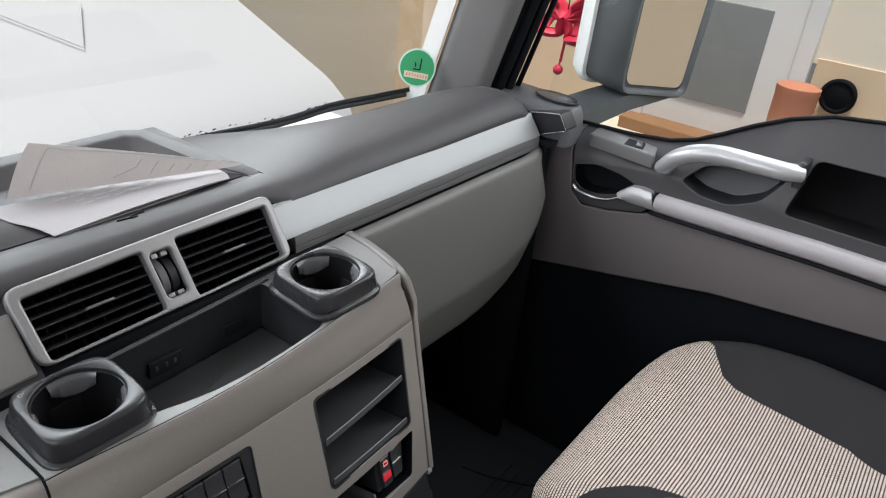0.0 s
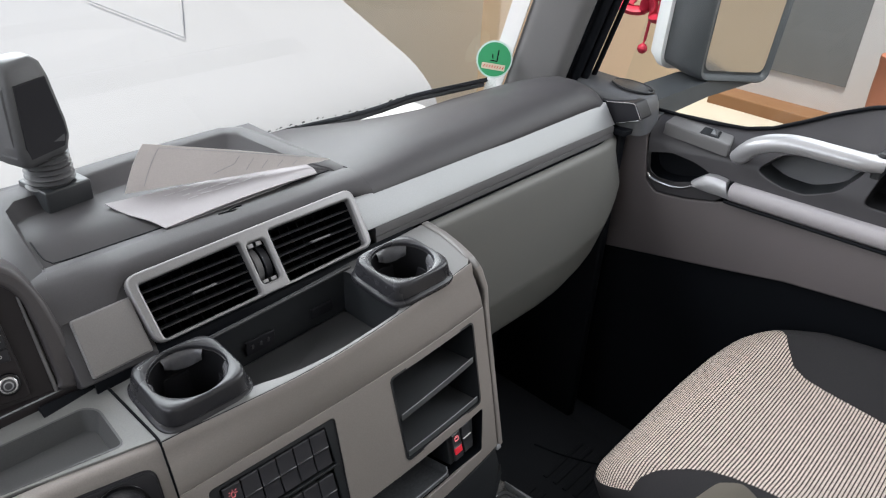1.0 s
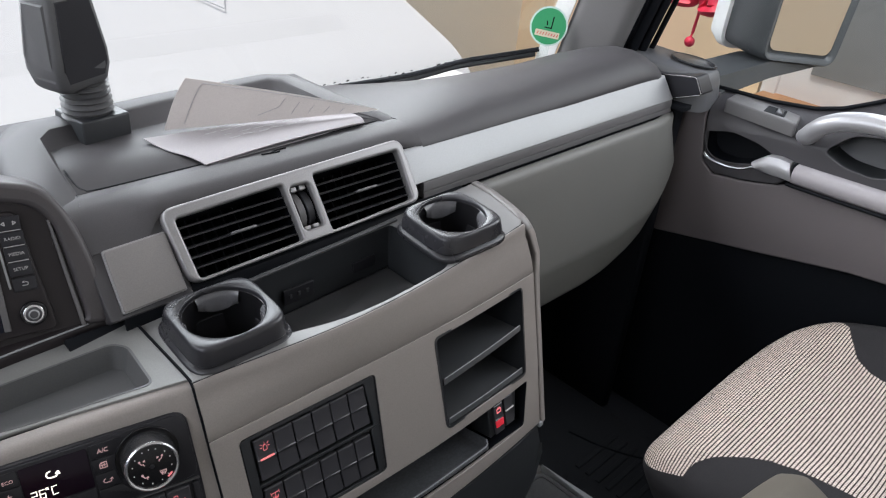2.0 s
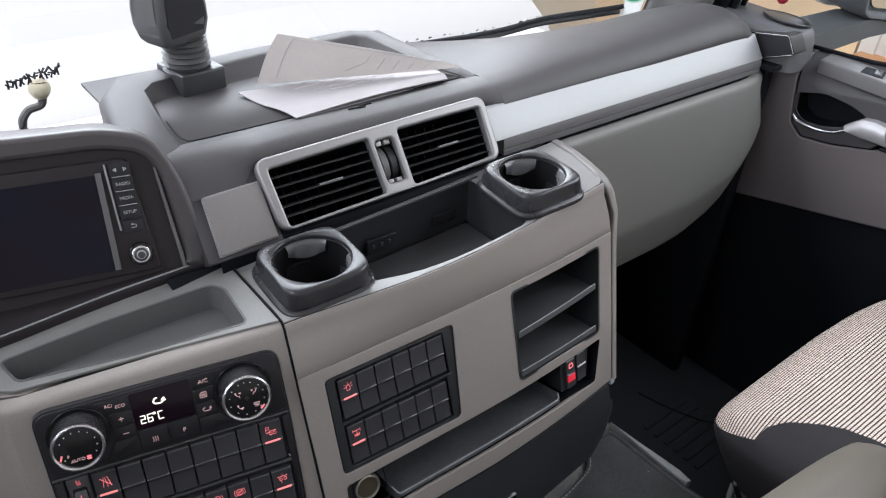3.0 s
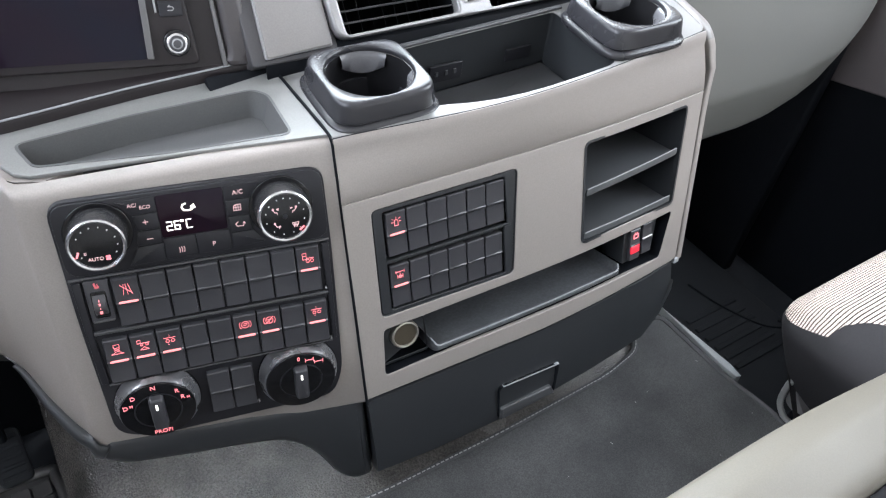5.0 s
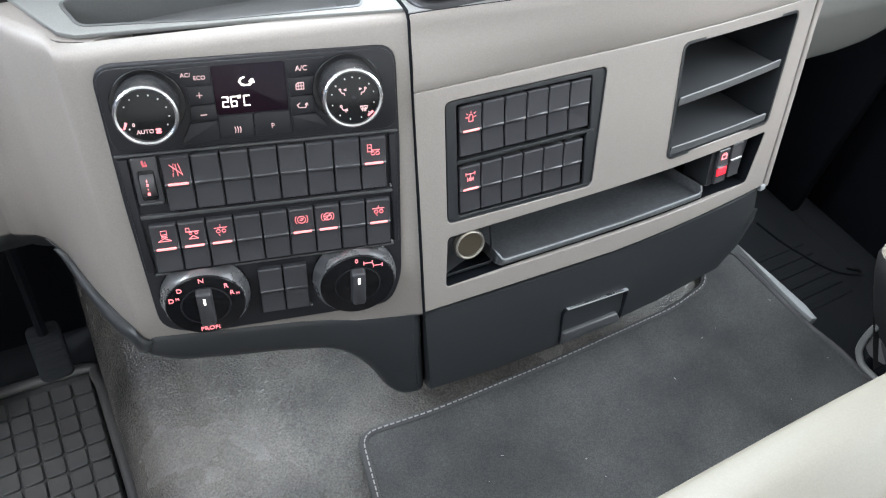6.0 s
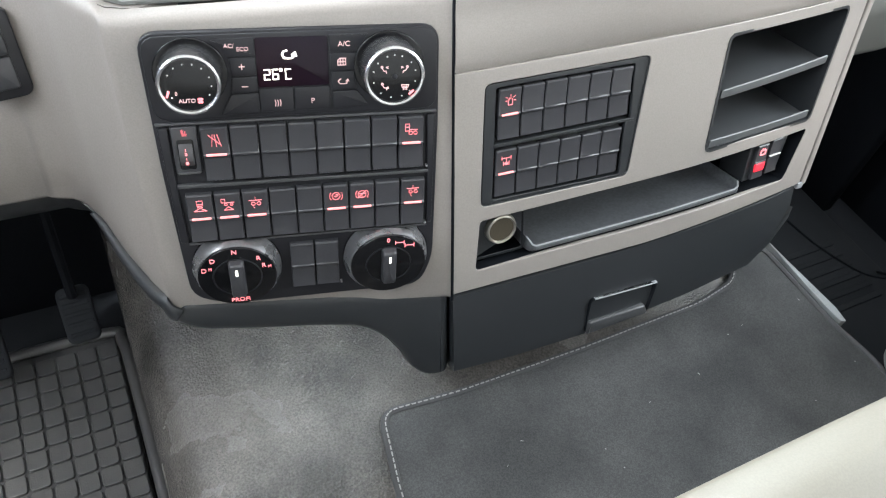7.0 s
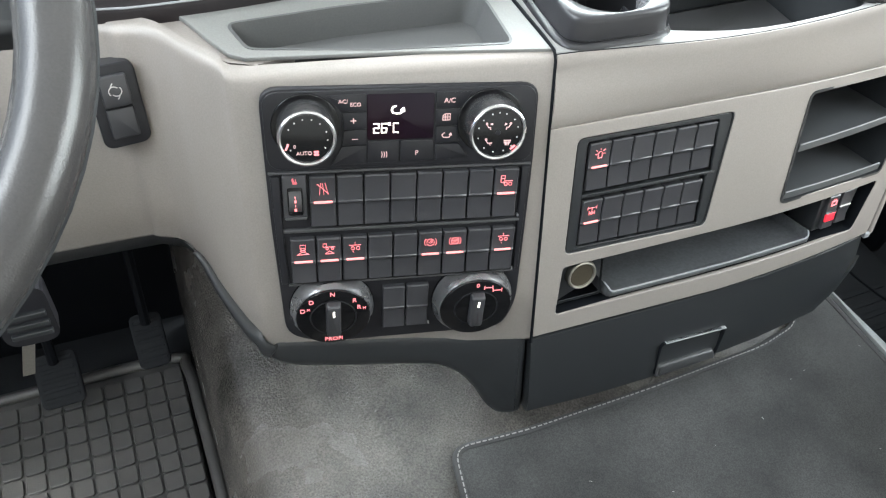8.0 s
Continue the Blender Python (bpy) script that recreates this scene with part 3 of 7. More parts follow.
# the strip climbs the front edge and turns over on to the deck
spine = []
for v in np.linspace(-0.112, 0.150, 9):
    u0 = 0.4825 + (v + 0.11) * 0.097
    spine.append((on_a(Vector((u0 + 0.0028, v, 0))), on_a(Vector((u0 + 0.0185, v, 0))), Vector((-0.08, -0.95, 0.30))))
for gap, out, nrm in (((0.5075, 0.0950, 0.8220), (0.5262, 0.0968, 0.8220), (-0.05, -0.95, 0.30)), ((0.5045, 0.0985, 0.8340), (0.5240, 0.1003, 0.8345), (0, -0.90, 0.43)), ((0.5000, 0.1018, 0.8430), (0.5208, 0.1033, 0.8432), (0, -0.80, 0.60)),
                      ((0.4962, 0.1060, 0.8505), (0.5180, 0.1070, 0.8505), (0, -0.60, 0.80)), ((0.4940, 0.1115, 0.8555), (0.5165, 0.1120, 0.8560), (0, -0.30, 0.95)), ((0.4945, 0.1180, 0.8580), (0.5172, 0.1180, 0.8582), (0, -0.05, 1)),
                      ((0.4985, 0.130, 0.8588), (0.5208, 0.130, 0.8588), (0, 0, 1)), ((0.5050, 0.150, 0.8593), (0.5270, 0.150, 0.8590), (0, 0, 1)), ((0.5150, 0.190, 0.8600), (0.5370, 0.190, 0.8595), (0, 0, 1)), ((0.5180, 0.231, 0.8605), (0.5400, 0.231, 0.8600), (0, 0, 1))):
    spine.append((Vector(gap), Vector(out), Vector(nrm)))
rows = []
for gap, out, nrm in spine:
    nrm.normalize()
    rows.append([gap + (out - gap) * s * 0.86 + nrm * h for s, h in ((0.0, -0.007), (0.0, -0.0012), (0.06, 0.0004), (0.25, 0.0010), (0.6, 0.0006), (0.82, -0.0008), (0.95, -0.0040), (1.0, -0.0100), (1.0, -0.0190))])
part("edge_strip", sheet(rows[:12], 0.0015), beige, console, smooth=70)
part("deck_edge", sheet(rows[11:], 0.0015), blank_grey, console, "grey deck edge strip", smooth=70)
# recesses
part("switch_recess", warp(dish(hole_switch, -0.010, -0.001, 0.003, 0.004), on_a), charcoal, console, "charcoal switch recess")
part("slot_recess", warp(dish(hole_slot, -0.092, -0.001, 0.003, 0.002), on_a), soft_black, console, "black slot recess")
part("shelf_recess", warp(dish(hole_shelf, -0.115, 0.0008, 0.003, 0.006), on_a), charcoal, console, "charcoal shelf box")


# two open shelves with turned-up pale lips
def shelf_board(v0, v1, u0, u1):
    bm = bmesh.new()
    prof = [(-0.112, 0.010), (-0.010, 0.0), (-0.004, 0.0005), (-0.002, 0.006), (-0.0005, 0.006), (-0.0015, -0.0025), (-0.004, -0.0045), (-0.112, 0.004)]
    rings = []
    for t in np.linspace(0, 1, 7):
        u, v = u0 + (u1 - u0) * t, v0 + (v1 - v0) * t
        rings.append([on_a(Vector((u, v + dv, z))) for z, dv in prof])
    loft(bm, rings)
    return bm


for va, vb, ua, ub in ((0.0405, 0.0525, 0.3045, 0.4615), (-0.0165, -0.0115, 0.3030, 0.4560)):
    board = part("shelf", shelf_board(va, vb, ua, ub), shelf_grey, console, "dark grey open shelf")
    part("shelf_lip", tube([on_a(Vector((ua + (ub - ua) * t, va + (vb - va) * t + 0.006, -0.0012))) for t in np.linspace(0.01, 0.99, 7)], 0.0009, 6), pale_edge, board, "pale shelf lip")

# long coin tray in the slot
TRAY = [(-0.086, 0.030), (-0.082, 0.006), (-0.070, 0.003), (-0.014, 0.003), (-0.007, 0.0045), (-0.0030, 0.0085), (-0.0012, 0.0090), (-0.0004, 0.0080), (-0.0012, 0.0030), (-0.005, 0.0), (-0.086, 0.0)]
bm = bmesh.new()
rings = []
for u, lift, back in ((0.0900, 0.016, 0.010), (0.0908, 0.0155, 0.006), (0.0925, 0.012, 0.002), (0.0955, 0.004, 0.0), (0.100, 0.0, 0.0), (0.20, 0.0, 0.0), (0.30, 0.0, 0.0), (0.362, 0.0, 0.0), (0.366, 0.005, 0.0), (0.368, 0.014, 0.002), (0.3695, 0.0155, 0.004)):
    v = -0.1025 + 0.0335 * (u - 0.09)
    rings.append([on_a(Vector((u, v + (max(dv, lift) if 0 < k < 8 and dv > 0.002 else dv), z - (back if z > -0.01 else 0)))) for k, (z, dv) in enumerate(TRAY)])
loft(bm, rings)
part("coin_tray", bm, coin_grey, console, "grey long tray with a rounded lip", smooth=50)
lipline = [on_a(Vector((u, -0.1025 + 0.0335 * (u - 0.09) + dv, z))) for u, dv, z in ((0.0905, 0.016, -0.012), (0.0910, 0.015, -0.006), (0.0935, 0.0105, -0.0025), (0.0975, 0.0090, -0.0015), (0.15, 0.009, -0.0013), (0.25, 0.009, -0.0013), (0.362, 0.009, -0.0013), (0.3665, 0.011, -0.002), (0.3685, 0.0155, -0.006))]
part("tray_lip", tube(lipline, 0.0011, 6), pale_edge, console, "pale tray lip")
# socket with a chrome ring
bm = bmesh.new()
rings = []
for r, z in ((0.0172, -0.050), (0.0172, -0.007), (0.0165, -0.0045), (0.0150, -0.0038), (0.0140, -0.0044), (0.0137, -0.0060)):
    rings.append([on_a(Vector((0.0570 + r * math.cos(a), -0.0655 + r * math.sin(a), z))) for a in np.linspace(0, 2 * math.pi, 29)[:-1]])
loft(bm, rings, cap=False)
part("power_socket", bm, socket_metal, console, "chrome ringed power socket")
bm = bmesh.new()
loft(bm, [[on_a(Vector((0.0570 + r * math.cos(a), -0.0655 + r * math.sin(a), z))) for a in np.linspace(0, 2 * math.pi, 25)[:-1]] for r, z in ((0.0137, -0.0060), (0.0131, -0.020), (0.0128, -0.046), (0.0060, -0.047), (0.0050, -0.044))])
part("socket_base", bm, socket_brass, console, "brassy socket bottom")
part("socket_mount", warp(curve_mesh("socket_mount", [round_poly([(0.031, -0.052), (0.084, -0.0495), (0.0865, -0.099), (0.029, -0.101)], 0.004), circle(0.0570, -0.0655, 0.0172, 28)], 0.004, 0.0006),
                          lambda co: on_a(Vector((co.x, co.y, co.z - 0.012)))), charcoal, console, "charcoal socket mount")

# top deck with a deep tray between the cup holders
deck_hole = round_poly([(0.116, 0.1150), (0.128, 0.1118), (0.149, 0.1045), (0.177, 0.0975), (0.210, 0.0935), (0.242, 0.0920), (0.290, 0.0930), (0.330, 0.0950), (0.340, 0.0985), (0.346, 0.1065), (0.349, 0.120), (0.349, 0.220), (0.118, 0.224)], 0.006)
deck_grey = material("satin grey deck plastic", (0.185, 0.184, 0.181), 0.30, grain=1300, bump=0.12)
deck_front = [(x, bow(x) + 0.0016) for x in np.linspace(0.0008, 0.486, 28)]
part("top_deck", warp(curve_mesh("top_deck", [deck_front + [(0.496, 0.1120), (0.530, 0.232), (0.0008, 0.232)], deck_hole, circle(0.066, 0.163, 0.0444, 36), circle(0.391, 0.146, 0.0444, 36)], 0.004, 0.001), deck), deck_grey, console, "satin grey top deck")
part("deep_tray", warp(dish(deck_hole, -0.062, 0.001, 0.003, 0.006), deck), charcoal, console, "charcoal deep tray")
part("tray_liner", warp(prism(inset(deck_hole, 0.009), -0.0615, -0.059, 0.001), deck), tray_grey, console, "grey tray floor")
for x0, x1, z0, z1 in ((0.174, 0.219, 0.791, 0.812), (0.282, 0.320, 0.798, 0.8135)):
    port = part("port_plate", box(x0, 0.2135, z0, x1, 0.2175, z1, 0.001), black, console, "black port plate")
    if x0 < 0.2:
        for px in (0.181, 0.194, 0.206):
            part("port", box(px, 0.2122, 0.799, px + 0.004, 0.2138, 0.805, 0.0005), tray_grey, port)
rows = [[Vector((x, 0.229, 0.8175 + 0.058 * x)), Vector((x, 0.2295, 0.832 + 0.045 * x)), Vector((x, 0.2335, 0.8480 + 0.014 * x)), Vector((x, 0.2420, 0.8535 + 0.005 * x))] for x in np.linspace(-0.012, 0.505, 6)]
part("deck_back", sheet(rows, 0.003), soft_black, console)
part("deck_seam", tube(seam_line, 0.0010, 6), soft_black, console, "thin dark seam")
# rounded ledge along the back of the tray
part("back_ledge", tube([(x, 0.2170 - 0.012 * x, 0.8375 + 0.058 * x) for x in np.linspace(0.112, 0.352, 8)], 0.0035, 10, squash=0.7), tray_grey, console, "grey ledge at the back of the tray", smooth=70)
# outer wall under the deck's right border
rows = []
for y in np.linspace(0.108, 0.232, 9):
    x = min(0.5395, 0.5155 + (y - 0.112) * 0.29)
    rows.append([Vector((x, y, 0.846)), Vector((x, y, 0.82)), Vector((x - 0.002, y, 0.735))])
part("side_wall", sheet(rows, 0.002), beige, console, smooth=70)

part("corner_clip", warp(box(0.4790, -0.1175, -0.010, 0.4900, -0.1085, 0.001, 0.002), on_a), pale_edge, console, "pale grey clip at the corner")

# drawer below
bm = bmesh.new()
rings = []
for u, vt, vb in ((0.003, -0.1335, -0.240), (0.08, -0.1315, -0.242), (0.20, -0.128, -0.2375), (0.32, -0.122, -0.224), (0.42, -0.1165, -0.214), (0.455, -0.1135, -0.190), (0.478, -0.1120, -0.160)):
    rings.append([on_a(Vector((u, v, z))) for v, z in ((vt, -0.12), (vt, -0.008), (vt - 0.003, -0.003), (vt - 0.03, -0.001), (vb + 0.02, 0.0035), (vb + 0.003, 0.002), (vb, -0.004), (vb, -0.12))])
loft(bm, rings)
part("drawer", bm, charcoal, console, "charcoal drawer front", smooth=45)
handle_out = round_poly([(0.1735, -0.1850), (0.2640, -0.1850), (0.2560, -0.2260), (0.1705, -0.2320)], 0.006)
drw = [o for o in console.children if o.name.startswith("drawer")][0]
part("grip_recess", warp(dish(handle_out, -0.001, 0.0045, 0.0015, 0.003), lambda co: on_a(co)), soft_black, drw, "black finger grip recess")
part("grip_lip", warp(prism(round_poly([(0.1725, -0.2150), (0.2500, -0.2120), (0.2560, -0.2260), (0.1705, -0.2330)], 0.003), 0.001, 0.0085, 0.003), on_a), tray_grey, drw, "paler grip lip")
part("grip_edge", warp(prism(round_poly([(0.178, -0.1835), (0.2645, -0.1835), (0.2645, -0.1850), (0.178, -0.1850)], 0.0005), 0.001, 0.0055, 0.0004), on_a), pale_edge, drw)


# ---- storage box between the seats ----
seat_box = thing("storage_box", "cream plastic storage box with rounded sloping lid between the seats", "storage box")
CROWN = [(-0.45, 0.735), (0.0, 0.741), (0.1, 0.742), (0.2, 0.735), (0.28, 0.720), (0.37, 0.693), (0.47, 0.664), (0.57, 0.625), (0.65, 0.585), (0.72, 0.540)]


def crown(x):
    return sum(float(np.interp(x + d, [a for a, b in CROWN], [b for a, b in CROWN])) for d in (-0.04, -0.02, 0, 0.02, 0.04)) / 5


def on_crown(x, y, z):
    return (x, y, z + crown(x))


lid_prof = [(-0.290, -0.030), (-0.2865, -0.012), (-0.2850, -0.002), (-0.2860, 0.003), (-0.2890, 0.0065), (-0.300, 0.0125), (-0.310, 0.0165), (-0.316, 0.0178), (-0.324, 0.0172), (-0.345, 0.0135), (-0.358, 0.0105), (-0.3625, 0.006), (-0.3635, -0.004), (-0.362, -0.030)]
part("lid", extrude_x(lid_prof, -0.45, 0.70, 40, fn=on_crown), cream, seat_box, "cream rounded lid", smooth=50)
part("body", extrude_x([(-0.292, -0.030), (-0.362, -0.030), (-0.62, -0.035), (-0.62, -0.15), (-0.292, -0.15)], -0.44, 0.505, 14, fn=on_crown), mid_grey, seat_box, "grey box body", smooth=30)
part("plinth", extrude_x([(-0.30, 0.372), (-0.30, 0.53), (-0.61, 0.53), (-0.61, 0.372)], -0.40, 0.50, 1), mid_grey, seat_box, "grey box plinth")
part("lid_gap", extrude_x([(-0.3645, -0.028), (-0.3645, -0.004), (-0.372, -0.003), (-0.376, -0.028)], -0.44, 0.60, 20, fn=on_crown), soft_black, seat_box, "dark gap behind the lid")
part("rear_cover", extrude_x([(-0.378, -0.034), (-0.377, -0.004), (-0.386, 0.002), (-0.58, -0.002), (-0.60, -0.034)], -0.44, 0.58, 20, fn=on_crown), pillar_grey, seat_box, "pale grey rear cover", smooth=50)

mid_black = material("worn dark grey rim plastic", (0.023, 0.023, 0.026), 0.27, grain=1400, bump=0.12)
# ---- passenger dash: top pad, trim strip, knee panel ----
passenger_dash = thing("passenger_dash", "dark grey dash pad with silver trim strip and padded knee panel", "dashboard")
TOP = [(0.2715, 0.9150), (0.2735, 0.9220), (0.2810, 0.9330), (0.2920, 0.9420), (0.308, 0.9480), (0.335, 0.9520), (0.375, 0.9530), (0.42, 0.9495), (0.48, 0.939), (0.55, 0.922), (0.64, 0.900), (0.64, 0.86), (0.29, 0.86)]


def pad_end(x, y, z):
    t = max(0.0, (x - 1.05) / 0.085)
    k = max(0, (z - 0.86) / 0.1)
    near = max(0.0, min(1.0, 1 - (x - 0.4525) / 0.17))
    near = near * near * (3 - 2 * near)
    if z > 0.9:
        z -= near * float(np.interp(y, [0.2715, 0.281, 0.292, 0.308, 0.335, 0.375, 0.42, 0.48, 0.55], [0.0, 0.0033, 0.006, 0.008, 0.0102, 0.0138, 0.0115, 0.002, 0.0]))
    back = max(0.0, min(1.0, (y - 0.36) / 0.28)) * max(0.012, min(0.060, 0.019 + (x - 0.6) * 0.14))
    return (x, y, z + 0.014 * max(0, min(1, (x - 0.70) / 0.32)) * k - 0.055 * t ** 2.5 * k - back)


part("dash_pad", extrude_x(TOP, 0.452, 1.135, 24, fn=pad_end), dark_top, passenger_dash, "dark grey grained dash pad", smooth=60)
# silver strip with a groove; the lip below is greyed for its shaded facet
strip_prof = [(0.2445, 0.8800), (0.2455, 0.8822), (0.2530, 0.8925), (0.2620, 0.9045), (0.2710, 0.9165), (0.2740, 0.9205), (0.2765, 0.9212), (0.2850, 0.9170), (0.2650, 0.88)]
part("trim_strip", extrude_x(strip_prof, 0.4125, 1.116, 8), silver, passenger_dash, "silver painted trim strip", smooth=50)
lip_prof = [(0.2440, 0.8792), (0.2428, 0.8770), (0.2420, 0.8655), (0.2445, 0.8645), (0.2416, 0.8632), (0.2408, 0.8550), (0.262, 0.8550), (0.262, 0.8792)]
part("strip_lip", extrude_x(lip_prof, 0.43, 1.112, 4), mid_grey, passenger_dash, "grooved lip under the strip, greyed for shade", smooth=25)
# black filler bar stands for the shadow gap over the knee panel
part("strip_gap", extrude_x([(0.2450, 0.8548), (0.2450, 0.8460), (0.260, 0.8460), (0.260, 0.8548)], 0.53, 1.110, 1), soft_black, passenger_dash, "black filler for the shadow gap above the knee panel")
# knee panel: rolled top edge, flat face and a lower facet that turns under
rows = []
for x in np.linspace(0.500, 1.125, 30):
    e = max(0.0, (x - 1.03) / 0.10)
    low = float(np.interp(x, [0.5, 0.85, 0.92, 0.997, 1.045, 1.08, 1.115, 1.13], [0.555, 0.553, 0.560, 0.585, 0.612, 0.644, 0.70, 0.735]))
    fold = float(np.interp(x, [0.5, 0.9, 0.95, 1.046, 1.1, 1.13], [0.650, 0.650, 0.657, 0.683, 0.722, 0.752]))
    prof = [(0.240, 0.845), (0.235, 0.8542), (0.2285, 0.8550), (0.2215, 0.8530), (0.2180, 0.8488), (0.2160, 0.8430), (0.2130, 0.820)]
    prof += [(0.2130 - 0.0215 * f, 0.820 + (fold + 0.010 - 0.820) * f) for f in (0.35, 0.7, 1.0)]
    prof += [(0.1905, fold), (0.1925, fold - 0.010), (0.204, low + 0.014), (0.2065, low + 0.005), (0.213, low), (0.26, low)]
    rows.append([(x, y + 0.024 * e ** 2, z) for y, z in prof])
part("knee_panel", sheet(rows, 0.004), leatherette, passenger_dash, "grey green leatherette knee panel", smooth=70)

# ---- open document bin on the dash ----
dash_bin = thing("document_bin", "dark grey open document bin moulded into the dash top", "dash bin")
# front roll above the vents and blank cover
rows = []
for x in np.linspace(-0.035, 0.4535, 50):
    f = max(0.0, min(1.0, (0.062 - x) / 0.02))
    roll = [(0.2862, 0.9235), (0.2866, 0.9250), (0.2875, 0.9275), (0.2888, 0.9305), (0.2930, 0.9355), (0.3050, 0.9395)]
    soft_roll = [(0.2745, 0.9040), (0.2795, 0.9108), (0.2855, 0.9182), (0.2925, 0.9258), (0.3010, 0.9330), (0.3130, 0.9385)]
    pad_roll = [(0.2718, 0.9120), (0.2730, 0.9180), (0.2745, 0.9222), (0.2805, 0.9292), (0.2915, 0.9357), (0.3075, 0.9399)]
    g = max(0.0, min(1.0, (x - 0.410) / 0.042))
    g = g * g * (3 - 2 * g)
    front = [(a + (c - a) * f + (e - a) * g, b + (d - b) * f + (h - b) * g) for (a, b), (c, d), (e, h) in zip(roll, soft_roll, pad_roll)]
    rows.append([(x, y, z) for y, z in front + [(0.330, 0.9402 + 0.0016 * g), (0.3475, 0.9385), (0.3485, 0.9370), (0.3495, 0.9385), (0.45, 0.9370), (0.60, 0.936)]])
part("bin_floor", sheet(rows, 0.004), dark_top, dash_bin, smooth=60)
part("bin_front", warp(prism(rrect(-0.302, -0.036, -0.2085, 0.0690, 0.004), -0.03, -0.004, 0.002), on_v), dark_top, dash_bin, "dark grey panel beside the vents")
part("gap_panel", warp(prism(rrect(-0.345, -0.080, -0.17, -0.034, 0.002), -0.04, -0.022, 0.001), on_v), soft_black, dash_bin, "black gap below the panel")


def wall_ring(outer, crest, foot, high, low):
    """A raised rim: outer slope, flat crest, steep inner wall down to the bin floor."""
    rows = []
    for (xo, yo), (xc, yc), (xf, yf), hi in zip(outer, crest, foot, high):
        o, c, f = Vector((xo, yo, 0)), Vector((xc, yc, 0)), Vector((xf, yf, 0))
        up = Vector((0, 0, 1))
        rows.append([o + up * (low - 0.06), o + up * (hi - 0.014), o.lerp(c, 0.08) + up * (hi - 0.006), o.lerp(c, 0.22) + up * (hi - 0.0018), o.lerp(c, 0.45) + up * hi, o.lerp(c, 0.85) + up * (hi - 0.0008), c + up * (hi - 0.0020),
                     c.lerp(f, 0.12) + up * (hi - 0.0045), c.lerp(f, 0.85) + up * (low + 0.0030), f + up * (low + 0.0004), f + (f - c) * 0.4 + up * (low - 0.001)])
    return sheet(rows, 0.002)


out_pts = [(-0.050, 0.290), (-0.052, 0.318), (-0.052, 0.42), (-0.042, 0.50), (-0.008, 0.553), (0.2, 0.570), (0.375, 0.572), (0.412, 0.555), (0.432, 0.51), (0.448, 0.43), (0.460, 0.352), (0.463, 0.320)]
crest_pts = [(-0.010, 0.318), (-0.004, 0.345), (0.004, 0.42), (0.013, 0.488), (0.030, 0.506), (0.2, 0.528), (0.365, 0.538), (0.382, 0.528), (0.392, 0.47), (0.405, 0.40), (0.432, 0.352), (0.440, 0.325)]
foot_pts = [(-0.008, 0.320), (0.001, 0.350), (0.009, 0.42), (0.019, 0.478), (0.036, 0.492), (0.2, 0.510), (0.352, 0.516), (0.366, 0.506), (0.379, 0.455), (0.396, 0.395), (0.428, 0.352), (0.437, 0.325)]
hi = [0.9345, 0.9425, 0.951, 0.956, 0.958, 0.959, 0.959, 0.958, 0.954, 0.949, 0.943, 0.9365]
part("bin_rim", wall_ring(out_pts, crest_pts, foot_pts, hi, 0.9372), dark_top, dash_bin, "raised grey bin rim", smooth=35)
part("lid_seam", tube(smooth_path([(0.0130, 0.420, 0.9378), (0.0085, 0.375, 0.9380), (0.0110, 0.357, 0.9382), (0.0240, 0.3500, 0.9384), (0.12, 0.3488, 0.9386), (0.27, 0.3488, 0.9386), (0.428, 0.3488, 0.9388)], 5), 0.0011, 6), soft_black, dash_bin, "dark seam round the bin floor")

# ---- air vents ----
wheel_rubber = material("grey slider plastic", (0.12, 0.12, 0.122), 0.35, grain=1500, bump=0.05)
slat_black = material("black slat plastic", (0.045, 0.045, 0.047), 0.3, grain=1500, bump=0.05)
vents = thing("air_vent", "silver framed pair of dash air vents with black slats", "air vent")
frame_out = round_poly([(-0.2165, 0.0640), (0.1375, 0.0702), (0.1345, -0.0215), (-0.2110, -0.0262)], 0.017, 6)
left_hole = round_poly([(-0.2025, 0.0500), (-0.0612, 0.0540), (-0.0602, -0.0195), (-0.1995, -0.0222)], 0.005)
right_hole = round_poly([(-0.0160, 0.0555), (0.1255, 0.0560), (0.1218, -0.0152), (-0.0165, -0.0203)], 0.005)
mid_hole = rrect(-0.0545, -0.0100, -0.0250, 0.0480, 0.006)
part("vent_frame", warp(curve_mesh("vent_frame", [frame_out, left_hole, right_hole, mid_hole], 0.016, 0.003), on_v), vent_silver, vents)
